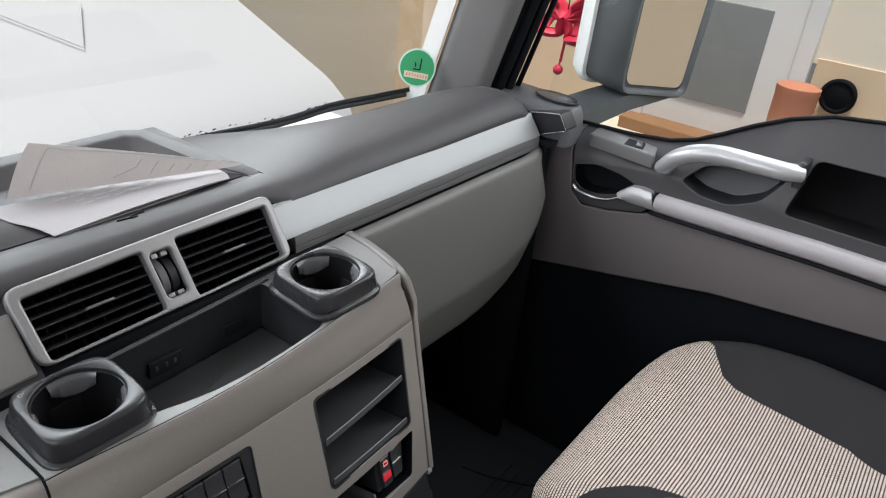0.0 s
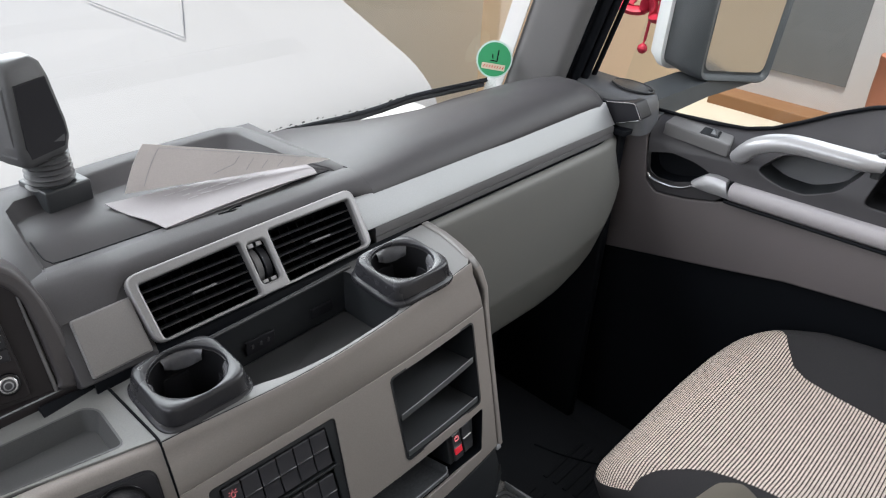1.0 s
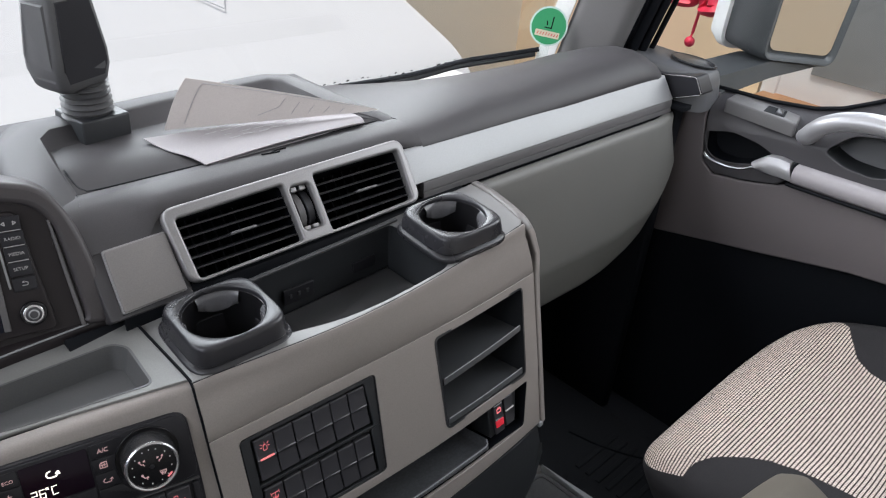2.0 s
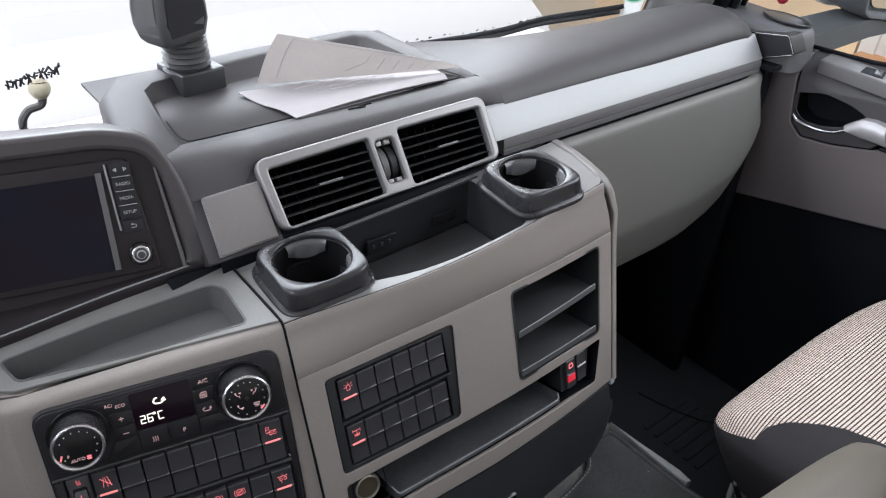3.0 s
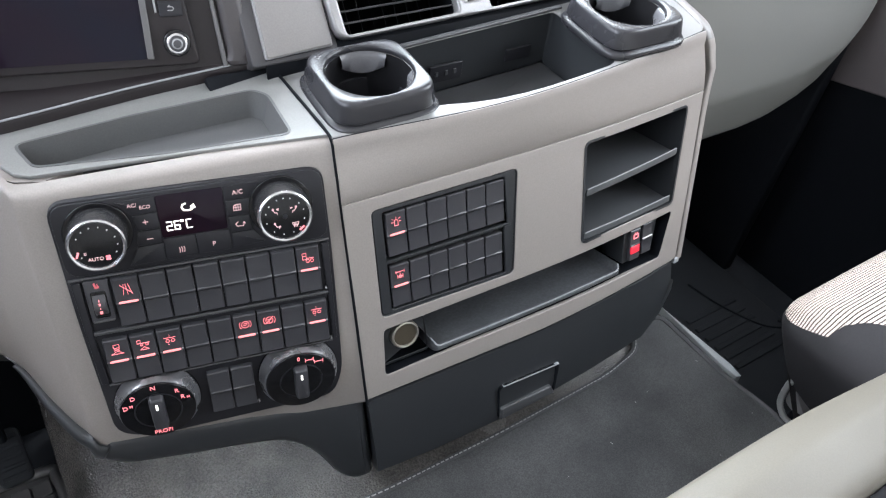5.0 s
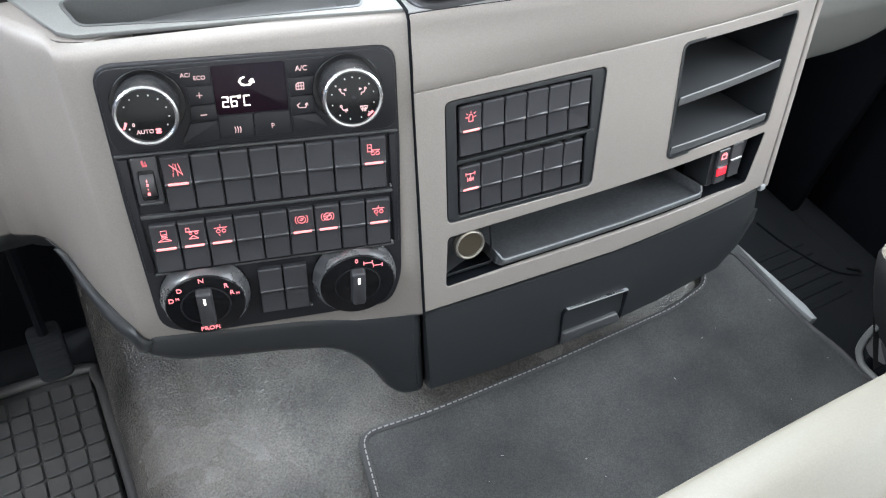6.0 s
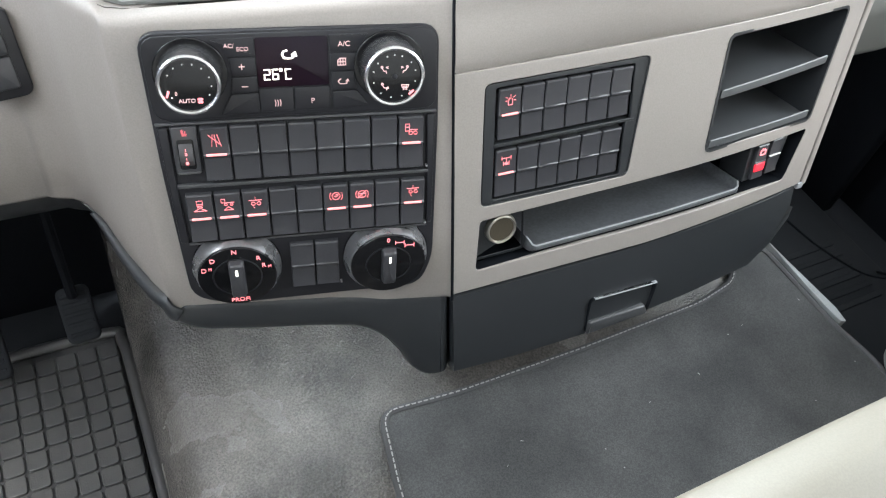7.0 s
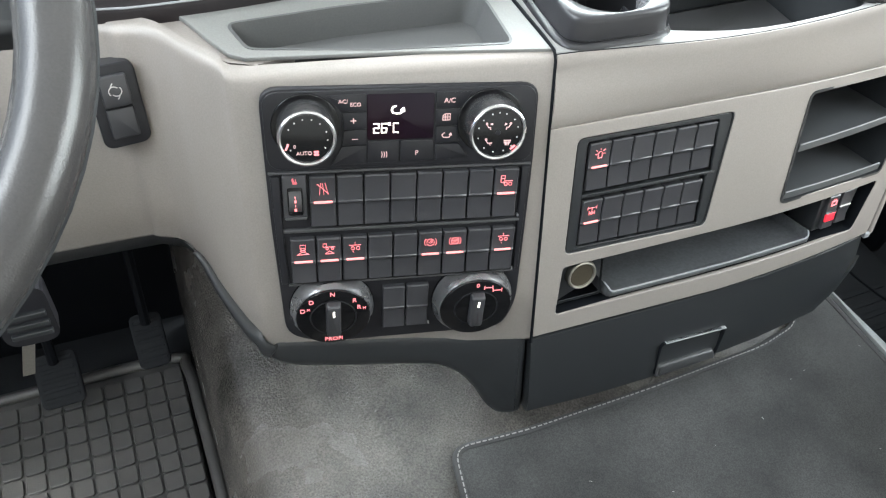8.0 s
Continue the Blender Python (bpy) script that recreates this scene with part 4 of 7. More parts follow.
for u0, u1, v0, v1, duct in ((-0.2020, -0.0605, -0.0215, 0.0535, left_hole), (-0.0160, 0.1240, -0.0195, 0.0560, right_hole)):
    part("vent_duct", warp(dish(duct, -0.06, -0.004, 0.002), on_v), soft_black, vents)
    for k in range(5):
        v = v0 + 0.0118 + 0.0122 * k
        bm = bmesh.new()
        prof = [(-0.024, v + 0.0030), (-0.006, v - 0.0004), (-0.0030, v - 0.0010), (-0.0012, v - 0.0006), (-0.0006, v + 0.0004), (-0.0016, v + 0.0012), (-0.005, v + 0.0012), (-0.024, v + 0.0044)]
        loft(bm, [[on_v(Vector((u, vv2, z))) for z, vv2 in prof] for u in (u0 + 0.001, u1 - 0.001)])
        part("slat", bm, slat_black, vents)
    for k in range(9):
        u = u0 + (u1 - u0) * (k + 0.6) / 9.2
        bm = bmesh.new()
        loft(bm, [[on_v(Vector((u + du + lean, v, z))) for du, z, lean in ((-0.0006, -0.036, 0), (0.0006, -0.036, 0), (0.0006, -0.056, 0.010), (-0.0006, -0.056, 0.010))] for v in (v0 + 0.002, v1 - 0.002)])
        part("vane", bm, soft_black, vents)
    uc, vc = (u0 + u1) / 2 + 0.004, v0 + 0.0118 + 0.0122 * 2 + 0.0010
    part("vent_tab", warp(prism(rrect(uc - 0.0165, vc - 0.0017, uc + 0.0165, vc + 0.0017, 0.0012), -0.004, 0.0040, 0.0010), on_v), wheel_rubber, vents, "dark grey slider tab")
part("wheel_recess", warp(dish(mid_hole, -0.016, -0.001, 0.002), on_v), soft_black, vents)
for uc in (-0.0460, -0.0330):
    bm = bmesh.new()
    rings = []
    n = 40
    for du in (-0.0050, -0.0042, 0.0042, 0.0050):
        rr = 0.0245 if abs(du) < 0.0045 else 0.0235
        rings.append([(uc + du, 0.019 + (rr + (0.0006 if k % 2 else 0)) * math.cos(2 * math.pi * k / n), -0.0175 + 0.8 * (rr + (0.0006 if k % 2 else 0)) * math.sin(2 * math.pi * k / n)) for k in range(n)])
    loft(bm, rings)
    part("thumb_wheel", warp(bm, on_v), mid_grey if uc < -0.04 else black, vents)
    part("wheel_clip", warp(prism(rrect(uc - 0.0045, 0.041, uc + 0.0045, 0.0475, 0.001), -0.012, 0.001, 0.001), on_v), vent_silver, vents)
    part("wheel_clip", warp(prism(rrect(uc - 0.0045, -0.0095, uc + 0.0045, -0.004, 0.001), -0.012, 0.001, 0.001), on_v), vent_silver, vents)

# blank cover left of the vents
blank = thing("blank_cover", "plain warm grey blanking cover with a pale edge", "cover panel")
part("cover", warp(prism(round_poly([(-0.2845, 0.0385), (-0.2870, -0.0300), (-0.2155, -0.0275), (-0.2155, 0.0400)], 0.003), -0.03, 0.0015, 0.0012), on_v), blank_grey, blank)
part("cover_edge", warp(prism(round_poly([(-0.2860, 0.0400), (-0.2885, -0.0312), (-0.2150, -0.0287), (-0.2150, 0.0415)], 0.003), -0.03, -0.0002, 0.0008), on_v), vent_silver, blank, "pale metallic edge")

# ---- infotainment unit under its hood ----
hood_grey = material("grey brown hood plastic", (0.048, 0.043, 0.044), 0.42, grain=1200, bump=0.15)
surround_brown = material("dark brown surround plastic", (0.016, 0.013, 0.014), 0.42, grain=1300, bump=0.15, spec=0.3)
nav = thing("infotainment_unit", "dark touch screen unit with a key column under a grey hood", "display unit")
un = Vector((0.9745, -0.2243, 0.0)).normalized()
vn = Vector((0.0787, 0.342, 0.933)).normalized()
nn = un.cross(vn).normalized()
NAV = basis((-0.105, 0.305, 0.948), un, vn, nn)
on_n = lambda co: NAV @ co
hood_in = round_poly([(-0.40, 0.050), (-0.08, 0.030), (0.010, 0.028), (0.050, 0.014), (0.0630, -0.010), (0.0690, -0.050), (0.0755, -0.124), (-0.40, -0.124)], 0.018, 6)
arch_line = round_poly([(-0.42, 0.075), (-0.08, 0.049), (0.012, 0.048), (0.060, 0.034), (0.080, -0.004), (0.090, -0.046), (0.0995, -0.1165)], 0.024, 6)
arch_in = round_poly([(0.0735, -0.1165), (0.0668, -0.050), (0.0610, -0.006), (0.0470, 0.016), (0.010, 0.026), (-0.08, 0.026), (-0.42, 0.048)], 0.018, 6)
arch = arch_line[3:-3] + [(0.0995, -0.1165)] + [(0.0735, -0.1165)] + arch_in[3:-3]
part("hood", warp(curve_mesh("hood", [arch], 0.16, 0.006), lambda co: on_n(Vector((co.x, co.y, co.z - 0.080)))), hood_grey, nav, "dark grey moulded hood")
part("hood_bead", warp(prism([(0.0560, 0.000), (0.0590, -0.001), (0.0715, -0.1155), (0.0670, -0.1155)], -0.02, -0.003, 0.0008), on_n), mid_grey, nav, "grey bead inside the hood")
part("surround", warp(prism(inset(hood_in, -0.002), -0.05, -0.008, 0.0), on_n), surround_brown, nav, "dark brown inner surround")
# black base strip between the hood and the tray cover
BASE = [(-0.60, 0.287), (-0.43, 0.282), (-0.347, 0.276), (-0.247, 0.266), (-0.141, 0.262), (-0.064, 0.255), (-0.010, 0.249)]
rows = []
for x, y in [tuple(p)[:2] for p in smooth_path([(a, b, 0) for a, b in BASE], 4)]:
    z = 0.8275 + 0.1 * max(x, -0.32)
    rows.append([Vector((x, y, z - 0.010)), Vector((x, y - 0.001, z + 0.011)), Vector((x, y + 0.001, z + 0.0145)), Vector((x, y + 0.006, z + 0.0160)), Vector((x, y + 0.05, z + 0.026))])
part("base_strip", sheet(rows, 0.002), surround_brown, nav, "black strip under the display", smooth=50)
# pale tube draws the highlight on the strip's edge
part("base_highlight", tube([r[2] for r in rows], 0.0010, 6), pale_edge, nav, "pale line painted as highlight along the strip")
part("unit_front", warp(prism(round_poly([(-0.30, 0.014), (0.030, 0.014), (0.046, -0.112), (-0.30, -0.112)], 0.008), -0.03, -0.001, 0.002), on_n), surround_brown, nav, "black unit front")
part("screen", warp(prism(rrect(-0.28, -0.104, -0.002, 0.0, 0.002), -0.01, 0.0002, 0.0), on_n), screen_mat, nav, "dark display glass")
part("screen_edge", warp(prism(round_poly([(-0.002, 0.002), (0.004, 0.002), (0.004, -0.104), (-0.002, -0.104)], 0.001), -0.01, 0.002, 0.0006), on_n), mid_grey, nav)
part("key_strip", warp(prism(round_poly([(0.0075, 0.010), (0.0095, 0.010), (0.0125, -0.062), (0.0105, -0.062)], 0.0005), -0.001, 0.0018, 0.0003), on_n), silver, nav, "thin silver line")
key_mark = material("pale grey key print", (0.42, 0.41, 0.40), 0.6, bump=0)
for k, word in enumerate(("", "RADIO", "MEDIA", "SETUP", "")):
    v = 0.003 - 0.0155 * k
    key = part("key", warp(prism(rrect(0.0120 + 0.0006 * k, v - 0.0072, 0.0330 + 0.0006 * k, v + 0.0068, 0.001), -0.001, 0.0010, 0.0006), on_n), black, nav)
    if k < 3:
        part("key_line", warp(prism(rrect(0.0135 + 0.0006 * k, v - 0.0079, 0.0320 + 0.0006 * k, v - 0.0072, 0.0002), 0.0, 0.0013, 0.0001), on_n), key_mark, key, "thin pale line under the key")
    if word:
        part("legend", warp(moved(letters(word, 0.0047), 0.0225 + 0.0006 * k, v, 0.0011), on_n), key_mark, key)
    elif k == 0:
        part("legend", warp(strokes([[(0.0165, v), (0.0190, v + 0.0016), (0.0190, v - 0.0016), (0.0165, v)], [(0.0290, v), (0.0265, v + 0.0016), (0.0265, v - 0.0016), (0.0290, v)]], 0.001, 0.0010, 0.0014), on_n), key_mark, key)
    else:
        part("legend", warp(strokes([[(0.0225, v - 0.0016), (0.0270, v - 0.0016), (0.0280, v), (0.0270, v + 0.0016), (0.0230, v + 0.0016), (0.0245, v + 0.0030)]], 0.0007, 0.0010, 0.0014), on_n), key_mark, key)
for r, z0, z1, mt, nm in ((0.0125, -0.002, 0.004, gloss_black, "dial_base"), (0.0098, 0.0, 0.0065, chrome, "dial_ring"), (0.0075, 0.0, 0.0078, switch_black, "dial"), (0.0052, 0.0, 0.0086, silver, "dial_cap"), (0.0042, 0.0, 0.0088, switch_black, "dial_face")):
    part(nm, warp(prism(circle(0.0265, -0.0905, r, 28), z0, z1, 0.0012), on_n), mt, nav)


# ---- cup holders ----
liner_black = material("satin black liner", (0.010, 0.010, 0.011), 0.3, bump=0)
flap_grey = material("shiny grey flap plastic", (0.10, 0.10, 0.105), 0.16, bump=0, vary=0.3, stain=60)


def cup_holder(cx, cy, ztop):
    cup = thing("cup_holder", "black plastic cup holder with rounded square rim on the console top", "cup holder", "pair of cup holders")
    m = pose(cx, cy, ztop, 1.5, -2.5, -3)
    def sq(h, r):
        out = []
        for k in range(72):
            a = 2 * math.pi * k / 72
            c, s = abs(math.cos(a)), abs(math.sin(a))
            d = h * 0.92 / (c ** 5.2 + s ** 5.2) ** (1 / 5.2)
            out.append((d * math.cos(a), d * math.sin(a) * 0.96))
        return out

    bm = bmesh.new()
    rings = []
    for h, z, r in [(h, z * 0.9, r) for h, z, r in ((0.040, -0.085, 0), (0.044, -0.040, 0), (0.0615, -0.0372, 0), (0.0642, -0.0352, 0), (0.0648, -0.0318, 0), (0.0645, -0.0290, 0), (0.0632, -0.0272, 0), (0.0600, -0.0264, 0), (0.0590, -0.0256, 0), (0.0592, -0.0240, 0), (0.0606, -0.0228, 0), (0.0602, -0.0195, 0), (0.0575, -0.0060, 0), (0.0566, -0.0024, 0), (0.0550, -0.0006, 0), (0.0530, 0.0, 0))]:
        rings.append([m @ Vector((x, y, z)) for x, y in sq(h, r)])
    n = len(rings[0])
    def round_ring(r, z):
        return [m @ Vector((r * math.cos(a), r * math.sin(a), z)) for a in (2 * math.pi * k / 72 for k in range(72))]

    for r, z in ((0.0455, -0.0002), (0.0447, -0.0008), (0.0442, -0.0025), (0.0440, -0.0055)):
        rings.append(round_ring(r, z))
    loft(bm, rings, cap=False)
    part("rim", bm, mid_black, cup, smooth=50)
    bm = bmesh.new()
    loft(bm, [round_ring(r, z) for r, z in ((0.0440, -0.104), (0.0442, -0.0058), (0.0436, -0.0062), (0.0430, -0.014), (0.0390, -0.100))])
    part("liner", bm, liner_black, cup, "gloss black liner", smooth=50)
    # three sprung flaps round the inside
    for mid in (75, 195, 315):
        bm = bmesh.new()
        rows = []
        for k in range(9):
            f = k / 4 - 1
            a = radians(mid + 34 * f)
            low = 0.020 - 0.010 * f * f
            rows.append([m @ Vector((r * math.cos(a), r * math.sin(a), z)) for r, z in ((0.0432, -0.0060), (0.0420, -0.0072), (0.0395, -0.0110), (0.0385 - 0.002 * (1 - f * f), -0.0075 - low), (0.0400, -0.0095 - low))])
        part("spring_flap", sheet(rows, 0.0008), flap_grey, cup, "shiny grey spring flap", smooth=60)
    part("symbol", warp(strokes([ring_line(-0.0390, 0.0375, 0.0022, 8, 0, 300), [(-0.0370, 0.0375), (-0.0350, 0.0390)]], 0.0006, 0.0, 0.0004), lambda co: m @ co), vent_silver, cup)
    return cup


cup_holder(0.066, 0.163, 0.8600)
cup_holder(0.391, 0.146, 0.8840)

# ---- climate and switch panel ----
FACE_P = FACE_B @ pose(0, 0, 0, 0, 0, -2.63)


def on_p(co):
    return FACE_P @ co


def at_p(u, v, z=0.0):
    return lambda co: FACE_P @ Vector((co.x + u, co.y + v, co.z + z))


panel = thing("control_panel", "black climate and switch panel with backlit red symbols", "control panel")
panel_out = round_poly([(-0.2462, 0.1382), (-0.0095, 0.1402), (-0.0072, 0.06), (-0.0075, -0.090), (-0.020, -0.1212), (-0.205, -0.1212), (-0.2375, -0.1090), (-0.2440, 0.02)], 0.016, 5)
part("panel_plate", warp(prism(panel_out, -0.02, 0.0022, 0.0012), on_p), black, panel)
climate_out = round_poly([(-0.2440, 0.1362), (-0.0115, 0.1382), (-0.0092, 0.0675), (-0.2425, 0.0675)], 0.014, 5)
part("climate_plate", warp(prism(climate_out, 0.0, 0.0040, 0.0010), on_p), black, panel, "satin black climate plate")


wheel_grey = material("dark grey wheel rubber", (0.055, 0.055, 0.058), 0.4, grain=1400, bump=0.1)
dim_red = material("dim red backlit symbol", (0.6, 0.12, 0.14), 0.5, emit=0.2, bump=0)


# symbol drawings, in units of one, about the origin
def sym_warn():
    return [[(-0.5, -0.9), (-0.25, 0.9)], [(0.15, -0.9), (0.0, 0.9)], [(0.75, -0.9), (0.35, 0.9)], [(-0.8, 0.8), (0.8, -0.8)]]


def sym_truck():
    return [[(-0.9, -0.3), (-0.9, 0.8), (-0.3, 0.8), (-0.3, -0.3), (-0.9, -0.3)], [(-0.3, -0.1), (0.9, -0.1)], ring_line(-0.1, -0.6, 0.28, 8), ring_line(0.6, -0.6, 0.28, 8), [(-0.9, 0.3), (-0.4, 0.3)]]


def sym_lift():
    return [[(-0.4, 0.9), (0.4, 0.9), (0.4, 0.3), (-0.4, 0.3), (-0.4, 0.9)], [(-0.4, 0.1), (0.4, -0.2)], [(-0.4, -0.2), (0.4, 0.1)], [(-0.9, -0.8), (0, -0.3), (0.9, -0.8), (-0.9, -0.8)]]


def sym_load():
    return [[(-0.9, 0.3), (-0.9, 0.9), (-0.4, 0.9), (-0.4, 0.3), (-0.9, 0.3)], [(-0.4, 0.3), (0.9, 0.3)], ring_line(-0.3, 0.02, 0.2, 8), ring_line(0.5, 0.02, 0.2, 8), [(-0.6, -0.9), (0.05, -0.4), (0.7, -0.9), (-0.6, -0.9)]]


def sym_axle():
    return [[(-0.9, 0.35), (0.9, 0.35)], [(0, 0.35), (0, 0.9)], ring_line(-0.35, -0.2, 0.28, 8), ring_line(0.45, -0.2, 0.28, 8), [(-0.35, -0.75), (-0.2, -0.9)]]


def sym_round():
    return [ring_line(0, 0, 0.6, 14), ring_line(0, 0, 0.95, 6, -40, 40), ring_line(0, 0, 0.95, 6, 140, 220), [(-0.3, 0.0), (0.0, -0.15), (0.3, 0.1)], [(-0.1, 0.2), (0.3, 0.25)]]


def sym_cross():
    return [ring_line(0, 0, 0.6, 14), ring_line(0, 0, 0.95, 6, -40, 40), ring_line(0, 0, 0.95, 6, 140, 220), [(-0.5, 0.1), (0.5, 0.1)], [(0, 0.1), (0, -0.5)], [(-0.6, -0.6), (0.6, 0.6)]]


def sym_beacon():
    return [[(-0.35, -0.7), (-0.35, 0.1), (-0.15, 0.4), (0.15, 0.4), (0.35, 0.1), (0.35, -0.7), (-0.35, -0.7)], [(0, 0.65), (0, 0.95)], [(-0.5, 0.45), (-0.8, 0.7)], [(0.5, 0.45), (0.8, 0.7)], [(-0.55, 0), (-0.9, 0)], [(0.55, 0), (0.9, 0)]]


def sym_diff():
    return [[(-0.8, 0.8), (-0.8, 0.2)], [(0.8, 0.8), (0.8, 0.2)], [(-0.8, 0.5), (0.8, 0.5)], [(0, 0.5), (0, -0.3)], [(-0.5, -0.8), (-0.5, -0.1)], [(0.5, -0.8), (0.5, -0.1)], [(-0.5, -0.5), (0.5, -0.5)], ring_line(0, -0.5, 0.25, 8)]


def sym_seat():
    return [[(-0.3, 0.8), (-0.1, -0.3), (0.6, -0.3)], [(-0.5, 0.6), (-0.3, -0.6), (0.5, -0.6)], [(0.3, 0.5), (0.3, 0.0)]]


def drawn(lines, size, w, z0, z1):
    return strokes([[(x * size, y * size) for x, y in line] for line in lines], w, z0, z1)


def rocker(parent, place, w, h, symbol=None, lit=True, tilt=0.0):
    """A rocker switch: upper and lower half meeting in a ridge."""
    hw = w / 2 - 0.0008
    bm = bmesh.new()
    q = -0.02 * h
    prof = [(-h / 2, -0.004), (-h / 2, 0.0048), (-h / 2 + 0.0010, 0.0066), (q - 0.0026, 0.0050), (q - 0.0009, 0.0056), (q + 0.0002, 0.0072), (q + 0.0012, 0.0074), (q + 0.0022, 0.0064), (h * 0.27, 0.0058), (h / 2 - 0.0012, 0.0067), (h / 2, 0.0056), (h / 2, -0.004)]
    rings = []
    for x, cut in ((-hw, 0.0008), (-hw + 0.0007, 0.0), (hw - 0.0007, 0.0), (hw, 0.0008)):
        rings.append([place(Vector((x, y * (1 - cut * 20), z - (cut if z > 0 else 0)))) for y, z in prof])
    loft(bm, rings)
    sw = part("rocker_switch", bm, switch_black, parent)
    if symbol:
        part("symbol", warp(drawn(symbol(), 0.0060, 0.00036, 0.0060, 0.0067), lambda co: place(Vector((co.x, co.y + h * 0.270, co.z)))), red_light, sw, "red backlit symbol")
        part("indicator", warp(prism(rrect(-w * 0.35, -0.0009, w * 0.35, 0.0009, 0.0008), 0.005, 0.0078, 0.0003), lambda co: place(Vector((co.x, co.y + 0.0004, co.z)))), pink_light, sw, "pale red lit bar")
    return sw


# upper row
row1 = [sym_warn, None, None, None, None, None, None, sym_truck]
pitch = (0.2095 - 0.0205) / 8
for k, sy in enumerate(row1):
    rocker(panel, at_p(-0.2095 + pitch * (k + 0.5), 0.0376, 0.002), pitch, 0.0490, sy)
# seat heater thumb wheel
hb = part("heater_block", warp(prism(rrect(-0.2318, 0.0205, -0.2112, 0.0630, 0.002), 0.0, 0.0062, 0.001), on_p), switch_black, panel)
part("wheel_well", warp(prism(rrect(-0.2280, 0.0250, -0.2150, 0.0520, 0.002), 0.004, 0.0066, 0.0002), on_p), gloss_black, hb)
bm = bmesh.new()
n = 36
rings = []
for du in (-0.0054, -0.0048, 0.0048, 0.0054):
    rr = 0.0142 if abs(du) < 0.0050 else 0.0136
    rings.append([(-0.2215 + du, 0.0385 + 0.92 * (rr + (0.0005 if k % 2 else 0)) * math.cos(2 * math.pi * k / n), -0.0025 + (rr + (0.0005 if k % 2 else 0)) * math.sin(2 * math.pi * k / n)) for k in range(n)])
loft(bm, rings)
part("thumb_wheel", warp(bm, on_p), wheel_grey, hb, "ribbed dark grey thumb wheel")
part("wheel_marks", warp(strokes([[(-0.2215, 0.0455), (-0.2215, 0.0440)], [(-0.2221, 0.0420), (-0.2209, 0.0420), (-0.2209, 0.0405), (-0.2221, 0.0405)], [(-0.2215, 0.0382), (-0.2215, 0.0366)],
                                  [(-0.2223, 0.0340), (-0.2207, 0.0340), (-0.2207, 0.0322), (-0.2223, 0.0322), (-0.2223, 0.0340)]], 0.0006, 0.0104, 0.0122), on_p), pink_light, hb)
part("symbol", warp(drawn(sym_seat(), 0.0036, 0.0009, 0.0062, 0.0067), at_p(-0.2215, 0.0578)), dim_red, hb, "dim red seat symbol")
part("block_edge", warp(prism(rrect(-0.2305, 0.0208, -0.2125, 0.0228, 0.0005), 0.005, 0.0078, 0.0004), on_p), wheel_grey, hb)
# lower row
row2 = [sym_lift, sym_load, sym_axle, None, None, sym_round, sym_cross, None, sym_axle]
pitch2 = (0.2292 - 0.0182) / 9
for k, sy in enumerate(row2):
    rocker(panel, at_p(-0.2292 + pitch2 * (k + 0.5), -0.0227, 0.002), pitch2, 0.0470, sy)
# plain pair between the rotary switches
for k in range(2):
    rocker(panel, at_p(-0.1452 + 0.0230 * (k + 0.5), -0.0816, 0.002), 0.0230, 0.0480)
# thin separating ribs
part("rib", warp(prism(round_poly([(-0.2335, 0.0065), (-0.0155, 0.0060), (-0.0155, 0.0090), (-0.2335, 0.0100)], 0.0008), 0.001, 0.0058, 0.0006), on_p), wheel_grey, panel)
part("rib", warp(prism(rrect(-0.2430, 0.0638, -0.0095, 0.0658, 0.0008), 0.001, 0.0046, 0.0006), on_p), wheel_grey, panel)
part("rib", warp(prism(rrect(-0.2320, -0.0510, -0.0155, -0.0490, 0.0008), 0.001, 0.0050, 0.0006), on_p), wheel_grey, panel)
# raised side cheeks beside the switch rows
for pts in ([(-0.2418, 0.0620), (-0.2335, 0.0620), (-0.2335, 0.0010), (-0.2312, -0.0480), (-0.2385, -0.0480)], [(-0.0180, 0.0620), (-0.0105, 0.0620), (-0.0105, -0.0480), (-0.0150, -0.0480), (-0.0160, 0.0010)]):
    part("cheek", warp(prism(round_poly(pts[::-1], 0.002), 0.001, 0.0050, 0.001), on_p), black, panel)
# silver dots built to stand for pale glints at the row ends
for v in (0.0125, -0.0470):
    part("end_glint", warp(prism(circle(-0.0172, v, 0.0010, 10), 0.002, 0.0064, 0.0004), on_p), silver, panel)
part("end_glint", warp(prism(circle(-0.0982, -0.1060, 0.0010, 10), 0.002, 0.0064, 0.0004), on_p), silver, panel)


